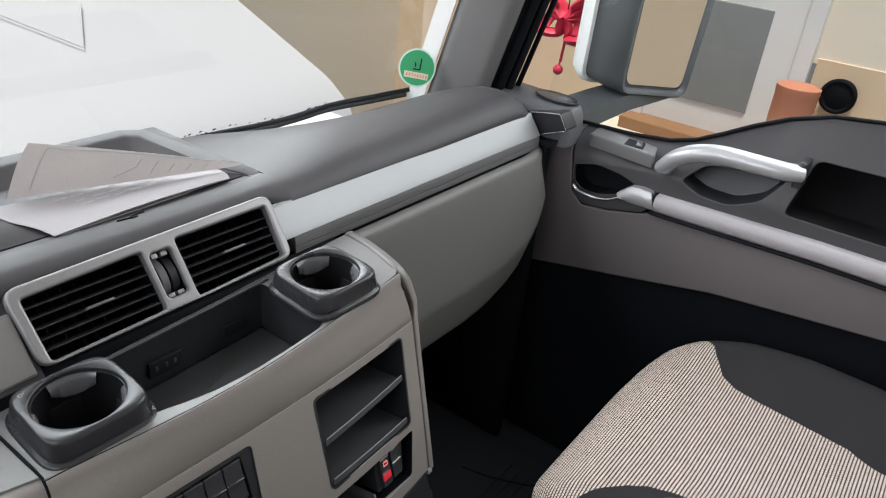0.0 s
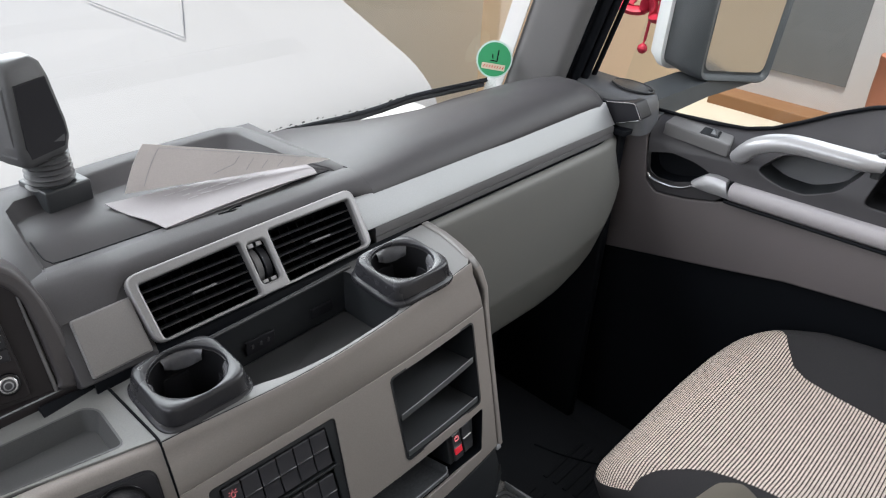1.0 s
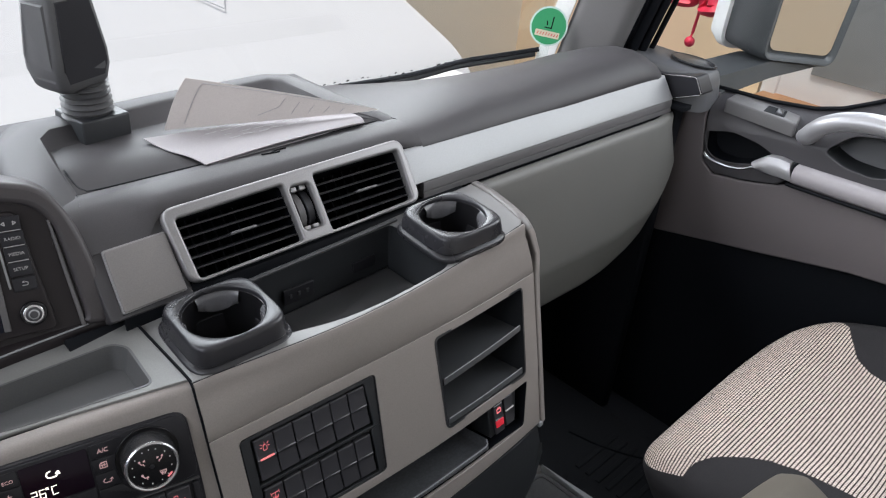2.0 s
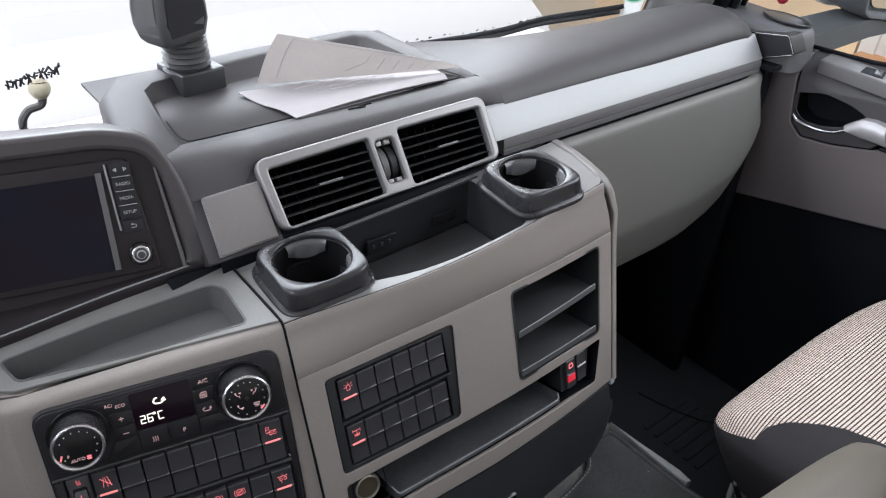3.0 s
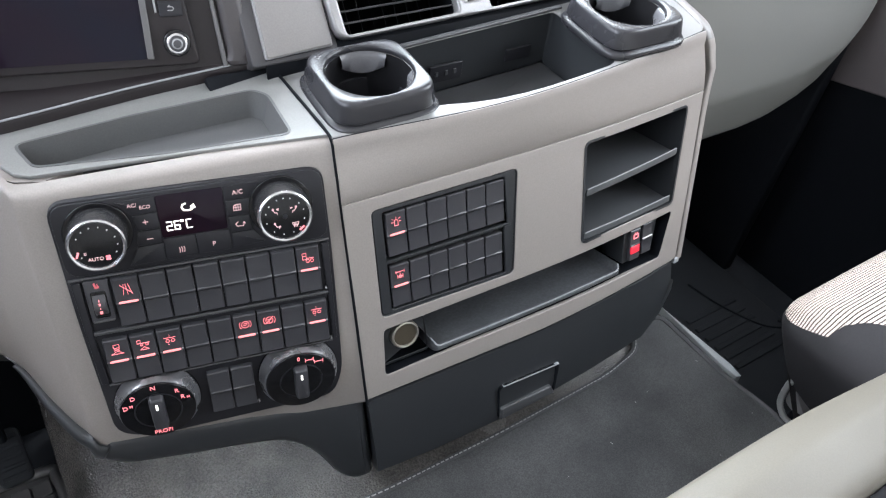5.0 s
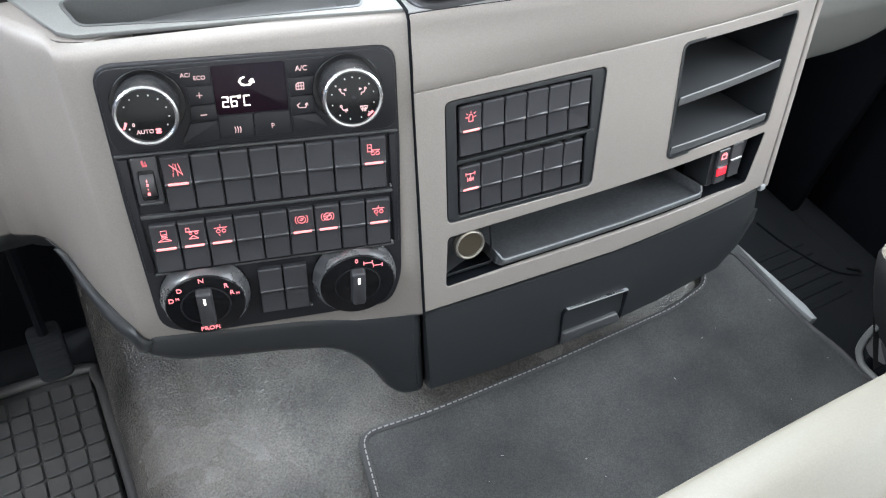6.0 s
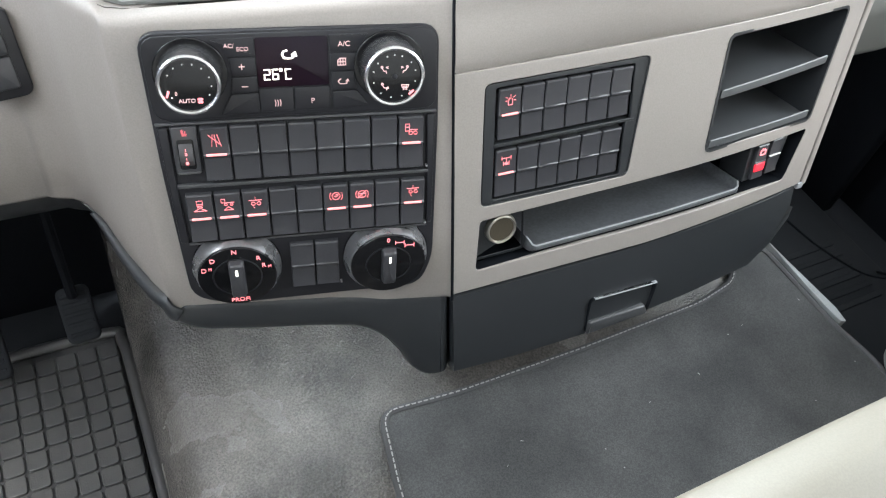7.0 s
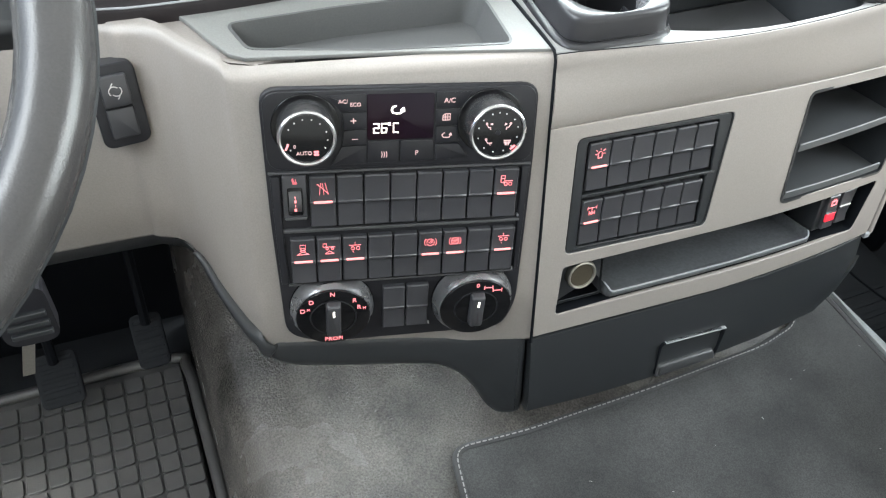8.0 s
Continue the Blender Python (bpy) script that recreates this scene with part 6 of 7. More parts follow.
# window switch plinth on the sill
pl = round_poly([(1.198, 0.172), (1.262, 0.180), (1.262, 0.040), (1.180, 0.018)], 0.008)
pl = pl[::-1] if sum(pl[i - 1][0] * p[1] - p[0] * pl[i - 1][1] for i, p in enumerate(pl)) < 0 else pl
part("switch_plinth", prism(pl, 0.862, 0.8880, 0.004), mid_grey, door, "grey window switch plinth")
part("switch_well", prism(round_poly([(1.196, 0.092), (1.240, 0.100), (1.240, 0.062), (1.196, 0.050)], 0.002)[::-1], 0.885, 0.8886, 0.0), soft_black, door)
part("window_switch", prism(round_poly([(1.200, 0.070), (1.236, 0.080), (1.236, 0.066), (1.200, 0.055)], 0.002)[::-1], 0.884, 0.8925, 0.002), switch_black, door, "black window switch")
# sealing lip under the glass
part("window_seal", tube([(1.258, y, z + 0.002) for y, z in SILL], 0.004, 8), soft_black, door)

# dash end cap and corner pod with a round tweeter
pod_grey = material("blue grey pod plastic", (0.080, 0.082, 0.086), 0.42, grain=1300, bump=0.15)
pod = thing("corner_pod", "dark grey corner pod with oval tweeter grille by the mirror", "trim pod")
bm = bmesh.new()
rings = []
base = round_poly([(1.145, 0.200), (1.252, 0.205), (1.262, 0.30), (1.250, 0.42), (1.165, 0.43), (1.125, 0.34)], 0.03, 5)
cxp, cyp = 1.195, 0.31
for z, s in ((0.862, 1.03), (0.885, 1.0), (0.915, 0.955), (0.930, 0.90), (0.936, 0.82)):
    rings.append([(cxp + (x - cxp) * s, cyp + (y - cyp) * s, z + 0.05 * (y - 0.3)) for x, y in base])
loft(bm, rings)
part("pod_body", bm, pod_grey, pod, smooth=60)
TW = pose(1.218, 0.270, 0.9375, 0, 4, 0) @ pose(0, 0, 0, 4, 0, 0)
part("tweeter_rim", warp(curve_mesh("rim", [circle(0, 0, 0.040, 32, 0.050), circle(0, 0, 0.035, 32, 0.045)], 0.004, 0.001), lambda co: TW @ co), charcoal, pod)
part("tweeter_grille", warp(prism(circle(0, 0, 0.0355, 32, 0.0455), -0.003, 0.0012, 0.001), lambda co: TW @ co), mid_black, pod)
cap = thing("dash_end_cap", "black dash end cap with a thin chrome edge", "end cap")
cap_o = [(0.300, 0.918), (0.276, 0.922), (0.210, 0.935), (0.189, 0.903), (0.255, 0.876), (0.300, 0.866)]
part("cap_body", extrude_x(round_poly(cap_o, 0.006), 1.124, 1.168, 1), black, cap)
part("cap_chrome", tube([(1.1236, y, z) for y, z in ((0.278, 0.9205), (0.245, 0.9270), (0.214, 0.9325), (0.2095, 0.9310), (0.1925, 0.9045), (0.1950, 0.9015), (0.225, 0.8890), (0.254, 0.8775))], 0.0013, 6), chrome, cap)
# black box put in as the shade under the end cap
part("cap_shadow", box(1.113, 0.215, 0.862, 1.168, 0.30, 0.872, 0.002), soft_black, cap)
tagged(finish("trim_kick_panel", box(1.135, 0.235, 0.05, 1.165, 0.50, 0.858, 0.008), soft_black), "black kick panel at the door hinge", "", "", "structure")

# ---- pillar, seals, windows ----
LEANY = -0.32


def pillar_ring(z, pts):
    return [(x - 0.06 * (z - 0.95), y + LEANY * (z - 0.95), z) for x, y in pts]


bm = bmesh.new()
pp = [(1.075, 0.500), (1.100, 0.395), (1.135, 0.385), (1.18, 0.46), (1.12, 0.535)]
loft(bm, [pillar_ring(z, round_poly(pp, 0.02)) for z in (0.84, 1.2, 1.6, 2.05)])
tagged(finish("pillar_trim", bm, pillar_grey), "grey textured windscreen pillar trim", "", "", "structure")
bm = bmesh.new()
loft(bm, [pillar_ring(z, [(1.062, 0.545), (1.076, 0.510), (1.094, 0.520), (1.080, 0.555)]) for z in (0.84, 1.2, 1.6, 2.05)])
tagged(finish("trim_windscreen_edge", bm, white_frit), "white painted edge beside the windscreen", "", "", "structure")
bm = bmesh.new()
loft(bm, [pillar_ring(z, round_poly([(1.135, 0.420), (1.160, 0.372), (1.225, 0.378), (1.235, 0.46), (1.16, 0.47)], 0.01)) for z in (0.86, 1.2, 1.6, 2.05)])
tagged(finish("door_frame", bm, black), "black door frame beside the pillar", "", "", "structure")
for k, (x, y, r) in enumerate(((1.144, 0.402, 0.012), (1.156, 0.380, 0.011), (1.174, 0.366, 0.009), (1.212, 0.366, 0.006))):
    tagged(finish("door_seal", tube([(x - 0.06 * (z - 0.95), y + LEANY * (z - 0.95), z) for z in (0.90, 1.1, 1.4, 1.7, 2.04)], r, 10), soft_black), "black rubber door seal", "", "", "structure")
# glass in the passenger door
bm = bmesh.new()
gl = [(1.262, y, z - 0.02) for y, z in SILL if y < 0.3] + [(1.262, 0.33, 0.87), (1.225, 0.20, 1.45), (1.19, 0.08, 2.0), (1.19, -0.8, 2.0)]
vs = [bm.verts.new(p) for p in gl]
bm.faces.new(vs)
win = tagged(finish("window_1", bm, glass, smooth=0), "clear passenger door window", "", "", "structure")
win.visible_shadow = False
# windscreen, bowed
rows = []
for z in np.linspace(0.84, 1.85, 5):
    rows.append([(x, 0.70 - 0.15 * (abs(x) / 1.06) ** 2.6 - 0.12 * (z - 0.84), z) for x in np.linspace(-1.06, 1.078, 25)])
ws = tagged(finish("windscreen", sheet(rows), glass, smooth=60), "clear bowed windscreen", "", "", "structure")
ws.visible_shadow = False
# parked wiper outside
wiper = thing("wiper", "black windscreen wiper blade parked low on the glass", "wiper")
wp = smooth_path([(0.545, 0.692, 0.856), (0.609, 0.684, 0.861), (0.739, 0.660, 0.866), (0.814, 0.642, 0.875), (0.889, 0.621, 0.889), (0.981, 0.593, 0.897), (1.07, 0.560, 0.907)], 6)
part("blade", tube(wp, 0.0055, 8), soft_black, wiper)
part("arm", tube([p + Vector((0, 0.012, -0.014)) for p in wp], 0.006, 8), black, wiper)
bm = bmesh.new()
random.seed(9)
for k in range(46):
    p = wp[random.randrange(len(wp) // 2 + 6)] + Vector((random.uniform(-0.02, 0.02), 0, random.uniform(0.000, 0.010)))
    r = random.uniform(0.001, 0.0035)
    tube([p + Vector((-r, 0, 0)), p + Vector((0, 0, r * 0.5)), p + Vector((r, 0, 0.001))], r * 0.45, 6, bm)
tagged(part("leaf_litter", bm, soft_black, wiper, "dark leaf crumbs"), kind="stuff")
tagged(finish("cowl", box(-1.1, 0.70, 0.70, 1.05, 0.80, 0.806, 0.02), white_frit), "white painted cowl outside the windscreen", "", "", "structure")
# sticker on the glass
st = thing("windscreen_sticker", "round green sticker with pale rim and printed bars", "sticker")
STK = look((0, 0, 0), (-1.0, -1.15, 0.25))
SP = Matrix.Translation((1.022, 0.508, 0.974)) @ STK.to_3x3().to_4x4() @ pose(0, 0, 0, 0, 180, 8)
green = material("green printed foil", (0.03, 0.30, 0.12), 0.5, bump=0)
mint = material("pale mint foil", (0.55, 0.72, 0.66), 0.5, bump=0)
on_s = lambda co: SP @ co
part("foil_rim", warp(prism(circle(0, 0, 0.040, 40), -0.0006, 0.0, 0), on_s), mint, st)
part("foil", warp(prism(circle(0, 0, 0.0365, 40), 0.0, 0.0006, 0), on_s), green, st)
part("plate_field", warp(prism(rrect(-0.026, -0.022, 0.026, -0.009, 0.001), 0.0006, 0.0010, 0), on_s), yellow_part, st)
part("plate_bars", warp(strokes([[(-0.021 + 0.006 * k, -0.018), (-0.0195 + 0.006 * k, -0.013)] for k in range(8)], 0.0018, 0.0010, 0.0013), on_s), red_paint, st)
part("digit", warp(strokes([[(0.006, 0.020), (0.006, -0.003), (-0.008, -0.003)], [(-0.006, 0.010), (-0.004, 0.002)]], 0.0024, 0.0006, 0.0012), on_s), soft_black, st)

# ---- passenger seat ----
seat = thing("passenger_chair", "passenger seat cushion in beige woven cloth with anthracite sides", "seat")
seat_out = round_poly([(0.524, -0.78), (0.522, -0.25), (0.523, -0.119), (0.70, -0.117), (0.85, -0.117), (0.97, -0.123), (1.065, -0.138), (1.132, -0.182), (1.160, -0.28), (1.165, -0.45), (1.150, -0.78)][::-1], 0.078, 7)
dense = []
for i, p in enumerate(seat_out):
    q = seat_out[(i + 1) % len(seat_out)]
    d = math.dist(p, q)
    n = max(1, int(d / 0.018))
    dense += [(p[0] + (q[0] - p[0]) * k / n, p[1] + (q[1] - p[1]) * k / n) for k in range(n)]
scx, scy = 0.840, -0.45
bm = bmesh.new()
rings = []
for d, z in ((0.095, 0.385), (0.072, 0.42), (0.049, 0.46), (0.027, 0.50), (0.012, 0.53), (0.005, 0.548), (0.0065, 0.561), (0.022, 0.576), (0.045, 0.587)):
    rings.append([(x, y, z) for x, y in inset(dense, d)])
for s in (0.715, 0.68, 0.6, 0.45, 0.3, 0.15, 0.04):
    base_ring = inset(dense, 0.045)
    rings.append([(scx + (x - scx) * s / 0.74, scy + (y - scy) * s / 0.74, 0.599 - 0.012 * (1 - s) - (0.0055 if s > 0.7 else 0.0)) for x, y in base_ring])
loft(bm, rings)


def seat_shape(co):
    # bolsters rise towards the back along both sides
    side = abs(co.x - 0.840)
    k = max(0.0, min(1.0, (-0.20 - co.y) / 0.18)) * max(0.0, min(1.0, (side - 0.12) / 0.08)) * max(0.0, min(1.0, (co.z - 0.5) / 0.07))
    k += 0.9 * max(0.0, min(1.0, (-0.13 - co.y) / 0.14)) * max(0.0, min(1.0, (co.x - 0.98) / 0.08)) * max(0.0, min(1.0, (co.z - 0.5) / 0.07))
    return Vector((co.x, co.y, co.z + 0.022 * k - 0.012 * max(0, min(1, (-co.y - 0.25) / 0.4)) * (1 if side < 0.13 else 0.4)))


warp(bm, seat_shape)
TAN = [(0.40, 0.0), (1.16, 0.0), (1.097, -0.200), (1.030, -0.236), (0.992, -0.262), (0.977, -0.288), (0.968, -0.332), (0.960, -0.48), (0.945, -0.53), (0.930, -0.90), (0.672, -0.90), (0.664, -0.42), (0.657, -0.335), (0.651, -0.300), (0.639, -0.266), (0.622, -0.244), (0.601, -0.223), (0.582, -0.205), (0.566, -0.195), (0.552, -0.194), (0.40, -0.194)]
SEAM_P, SEAM_N = Vector((0.552, -0.19, 0.573)), Vector((0.03, 0.30, 1.0))


def all_geom(b):
    return b.verts[:] + b.edges[:] + b.faces[:]


for a, b in zip(TAN, TAN[1:]):
    d = Vector((b[0] - a[0], b[1] - a[1], 0))
    if d.length > 0.001:
        bmesh.ops.bisect_plane(bm, geom=all_geom(bm), plane_co=(a[0], a[1], 0), plane_no=(-d.y, d.x, 0))
bmesh.ops.bisect_plane(bm, geom=all_geom(bm), plane_co=SEAM_P, plane_no=SEAM_N)


def inside(x, y, poly):
    hit = False
    for i in range(len(poly)):
        (x1, y1), (x2, y2) = poly[i - 1], poly[i]
        if (y1 > y) != (y2 > y) and x < (x2 - x1) * (y - y1) / (y2 - y1) + x1:
            hit = not hit
    return hit


uvl = bm.loops.layers.uv.new("UVMap")
bmesh.ops.recalc_face_normals(bm, faces=bm.faces[:])
for f in bm.faces:
    for l in f.loops:
        p = l.vert.co
        drop = max(0.0, 0.60 - p.z)
        wx = max(0.0, min(1.0, (0.62 - p.x) / 0.08))
        wy = max(0.0, min(1.0, (p.y + 0.20) / 0.09))
        l[uvl].uv = (p.x - drop * 0.9 * wx * (1 - wy), p.y + drop * 0.9 * wy)
bm2 = bm.copy()


def keep(b, want_tan):
    kill = []
    for f in b.faces:
        c = f.calc_center_median()
        low = c.z < 0.535 or c.y > -0.194 and (c - SEAM_P).dot(SEAM_N) < 0
        if (inside(c.x, c.y, TAN) and not low) != want_tan:
            kill.append(f)
    bmesh.ops.delete(b, geom=kill, context="FACES")


keep(bm, True)
keep(bm2, False)
part("cushion_centre", bm, seat_cloth, seat, "beige woven cloth centre", smooth=80)
part("cushion_sides", bm2, fabric_dark, seat, "anthracite cloth sides", smooth=80)
part("seat_base", box(0.60, -0.75, 0.05, 1.03, -0.19, 0.40, 0.03), soft_black, seat, "black seat pedestal")
trim = smooth_path([(0.590, -0.190, 0.470), (0.585, -0.180, 0.448), (0.585, -0.178, 0.421), (0.585, -0.181, 0.397), (0.585, -0.188, 0.384), (0.585, -0.203, 0.375), (0.590, -0.240, 0.372), (0.602, -0.30, 0.372)], 6)
part("base_trim", tube(trim, 0.0048, 10), cover_grey, seat, "grey curved base trim", smooth=60)
lobe = round_poly([(-0.180, 0.412), (-0.184, 0.396), (-0.196, 0.389), (-0.219, 0.397), (-0.203, 0.410), (-0.189, 0.424)], 0.005, 3)
part("base_lever", extrude_x(lobe, 0.592, 0.612, 1), mid_grey, seat, "grey lever behind the trim")

paper_back = material("thin grey printed paper", (0.57, 0.53, 0.505), 0.85, grain=300, bump=0.05, vary=0.15, stain=12)

# ---- loose papers on the dash ----
papers = thing("paper_sheets", "folded white printed paper sheets lying on the dash", "papers")


def paper_rows(z_fn, p00, p10, p01, p11, n=12):
    rows = []
    for i in range(n + 1):
        a = i / n
        row = []
        for j in range(n + 1):
            b = j / n
            p = (Vector(p00) * (1 - a) + Vector(p10) * a) * (1 - b) + (Vector(p01) * (1 - a) + Vector(p11) * a) * b
            row.append(p + Vector((0, 0, z_fn(a, b))))
        rows.append(row)
    return rows


part("lower_sheet", sheet(paper_rows(lambda a, b: 0.004 * math.sin(3 * a) * (1 - b) + 0.002 * math.sin(7 * b), (0.1500, 0.3395, 0.9415), (0.4010, 0.3440, 0.9435), (0.1235, 0.4520, 0.9410), (0.418, 0.398, 0.9440)), 0.0012), paper, papers, "white lower sheet")
part("under_sheet", sheet(paper_rows(lambda a, b: 0.0, (0.158, 0.340, 0.9395), (0.405, 0.351, 0.9400), (0.134, 0.457, 0.9390), (0.418, 0.398, 0.9400)), 0.0010), paper, papers)
leaf_rows = paper_rows(lambda a, b: 0.007 * math.sin(math.pi * b) * (1 - a), (0.1560, 0.4600, 0.9440), (0.4250, 0.3660, 0.9480), (0.1925, 0.4600, 1.0090), (0.4430, 0.3640, 0.9490))
leaf_rows = [[p + Vector((0, -0.004, 0.003)) * math.sin(math.pi * i / 12) * (j / 12) for j, p in enumerate(r)] for i, r in enumerate(leaf_rows)]
part("raised_leaf", sheet(leaf_rows, 0.0006), paper_back, papers, "raised curled leaf", smooth=80)
leaf_pt = lambda a, b: (lambda r: r)(Vector(leaf_rows[min(12, int(round(a * 12)))][min(12, int(round(b * 12)))]))
bm = bmesh.new()
for a0, b0, b1 in ((0.45, 0.2, 0.75), (0.55, 0.2, 0.7), (0.63, 0.15, 0.6), (0.72, 0.2, 0.6), (0.80, 0.2, 0.6)):
    pts = [leaf_pt(a0 + 0.04 * t, b0 + (b1 - b0) * t) + Vector((-0.0004, -0.0012, 0.0004)) for t in np.linspace(0, 1, 4)]
    tube(pts, 0.0005, 4, bm)
tube([leaf_pt(0.06, b) + Vector((-0.0004, -0.0014, 0.0004)) for b in (0.08, 0.33, 0.58, 0.83, 0.92)] + [leaf_pt(a, 0.92) + Vector((-0.0004, -0.0014, 0.0004)) for a in (0.17, 0.33, 0.5, 0.67, 0.83)], 0.0005, 4, bm)
tagged(part("print_lines", bm, ink, papers, "faint grey print"), kind="stuff")
bm = bmesh.new()
for k in range(6):
    x0 = 0.21 + 0.022 * k
    strokes([[(x0, 0.385 + 0.004 * (k % 2)), (x0 + 0.015, 0.386)], [(x0, 0.398), (x0 + 0.010 + 0.006 * (k % 3), 0.399)], [(x0 - 0.02, 0.413), (x0 - 0.004, 0.414)]], 0.0018, 0.9470, 0.9474, bm)
tagged(part("print_block", bm, ink, papers, smooth=0), kind="stuff")

shred = thing("shred", "small dark torn shred lying on the dash below the papers", "litter")
part("scrap", strokes([[(0.222, 0.3300), (0.233, 0.3290), (0.241, 0.3270), (0.247, 0.3275)], [(0.236, 0.3285), (0.241, 0.3320), (0.252, 0.3335), (0.259, 0.3325)]], 0.0014, 0.9395, 0.9415), soft_black, shred, smooth=0)

# ---- device stalk on bellows ----
stalk_grey = material("dark grey lever plastic", (0.07, 0.07, 0.072), 0.5, grain=1300, bump=0.15)
stalk = thing("dash_stalk", "dark grey lever head on ribbed bellows in a square base", "stalk")
SB = pose(0.085, 0.518, 0.934, 0, 0, 8)
on_k = lambda co: SB @ co
part("base_block", warp(prism(rrect(-0.028, -0.034, 0.037, 0.034, 0.003), -0.002, 0.032, 0.003), on_k), charcoal, stalk, "square charcoal base")
bm = bmesh.new()
rings = []
for k in range(29):
    z = 0.029 + 0.044 * k / 28
    r = 0.0300 - 0.003 * k / 28 + 0.0026 * math.cos(k * math.pi / 2.35)
    rings.append([(r * math.cos(a), r * math.sin(a), z) for a in np.linspace(0, 2 * math.pi, 33)[:-1]])
loft(bm, rings)
part("bellows", warp(bm, on_k), stalk_grey, stalk, "ribbed grey rubber bellows", smooth=60)
HEAD = SB @ pose(-0.014, 0.0, 0.070, 0, -2, 12) @ Matrix.Diagonal((1.0, 1.0, 0.95, 1.0))
bm = bmesh.new()
HEADS = ((0.0, 0.030, 0.024), (0.006, 0.035, 0.028), (0.026, 0.0395, 0.031), (0.046, 0.0395, 0.031), (0.112, 0.0325, 0.026), (0.132, 0.0285, 0.022), (0.140, 0.022, 0.016))
loft(bm, [[(x, y, z) for x, y in rrect(-hx, -hy, hx, hy, 0.009, 2)] for z, hx, hy in HEADS])
part("head", warp(bm, lambda co: HEAD @ co), stalk_grey, stalk, "grey lever head with chamfered corners", smooth=50)
bm = bmesh.new()
loft(bm, [[(x, y + 0.004, z) for x, y, z in ((-0.028, -0.0285, 0.012), (0.028, -0.0285, 0.012), (0.033, -0.0312, 0.032), (0.032, -0.0312, 0.050), (0.0245, -0.0262, 0.116), (-0.0245, -0.0262, 0.116), (-0.032, -0.0312, 0.050), (-0.033, -0.0312, 0.032))],
          [(x, y - 0.0012, z) for x, y, z in ((-0.026, -0.0285, 0.014), (0.026, -0.0285, 0.014), (0.031, -0.0312, 0.032), (0.030, -0.0312, 0.050), (0.0228, -0.0262, 0.113), (-0.0228, -0.0262, 0.113), (-0.030, -0.0312, 0.050), (-0.031, -0.0312, 0.032))]])
part("head_insert", warp(bm, lambda co: HEAD @ co), black, stalk, "black front insert", smooth=25)
bm = bmesh.new()
loft(bm, [[(-x, y, z) for y, z, x in ((-0.021, 0.014, 0.0345), (0.021, 0.014, 0.0345), (0.023, 0.046, 0.0385), (0.018, 0.112, 0.0320), (-0.018, 0.112, 0.0320), (-0.023, 0.046, 0.0385))],
          [(-x - 0.0016, y, z) for y, z, x in ((-0.019, 0.016, 0.0360), (0.019, 0.016, 0.0360), (0.021, 0.046, 0.0395), (0.016, 0.109, 0.0328), (-0.016, 0.109, 0.0328), (-0.021, 0.046, 0.0395))]])
part("head_cheek", warp(bm, lambda co: HEAD @ co), stalk_grey, stalk, "raised grey side cheek", smooth=25)

# bent stalk with a pale knob beyond the hood
hook = thing("dash_hook", "bent black wire holder with a pale knob behind the display", "holder")
hp = smooth_path([(-0.118, 0.60, 0.885), (-0.116, 0.60, 0.900), (-0.106, 0.60, 0.912), (-0.090, 0.60, 0.916), (-0.085, 0.60, 0.928)], 6)
part("wire", tube(hp, 0.0055, 8), mid_grey, hook)
part("knob", tube(smooth_path([(-0.088, 0.60, 0.926), (-0.087, 0.60, 0.936), (-0.086, 0.60, 0.947), (-0.086, 0.60, 0.952)], 3), [0.008, 0.010, 0.0125, 0.0135, 0.0135, 0.013, 0.0115, 0.009, 0.006, 0.004], 10), yellow_part, hook, "yellowed knob")
bm = bmesh.new()
random.seed(3)
for k in range(14):
    x = -0.122 + 0.0048 * k
    z = 0.950 + 0.0008 * k
    tube([(x, 0.601, z - 0.005 - random.random() * 0.004), (x + random.uniform(-0.003, 0.003), 0.600, z), (x + random.uniform(-0.002, 0.004), 0.60, z + 0.004 + random.random() * 0.004)], 0.0015, 6, bm)
    tube([(x - 0.003, 0.60, z + random.uniform(-0.004, 0.004)), (x + 0.004, 0.60, z + random.uniform(-0.004, 0.004))], 0.0012, 6, bm)
part("bristles", bm, charcoal, hook, "dark bristly tuft")

# ---- steering wheel ----
wheel = thing("steering_wheel", "grey leather steering wheel with dark hub", "steering wheel")
WH = pose(-0.580, 0.060, 0.960, 30, 0, 0)
on_w = lambda co: WH @ co
ringp = [(0.2165 * math.cos(a), 0.2165 * math.sin(a), 0) for a in np.linspace(0, 2 * math.pi, 73)[:-1]]
part("rim", warp(tube(ringp, 0.0185, 16, close=True), on_w), leather_rim, wheel, "grey leather rim", smooth=80)
part("rim_seam", warp(tube([(0.2342 * math.cos(a), 0.2342 * math.sin(a), 0) for a in np.linspace(0, 2 * math.pi, 73)[:-1]], 0.0018, 6, close=True), on_w), charcoal, wheel, "dark rim seam")
part("hub", warp(prism(circle(0, -0.01, 0.075, 32, 0.085), -0.055, -0.020, 0.015), on_w), charcoal, wheel)
for a in (0, 180, 250, 290):
    m = pose(0, 0, 0, 0, 0, a)
    part("spoke", warp(box(0.06, -0.016, -0.036, 0.212, 0.016, -0.018, 0.005), lambda co: WH @ m @ co), charcoal, wheel)
part("column", warp(tube([(0, 0, -0.05), (0, -0.01, -0.15), (0, 0.02, -0.38)], 0.055, 16), on_w), soft_black, wheel, "black steering column")

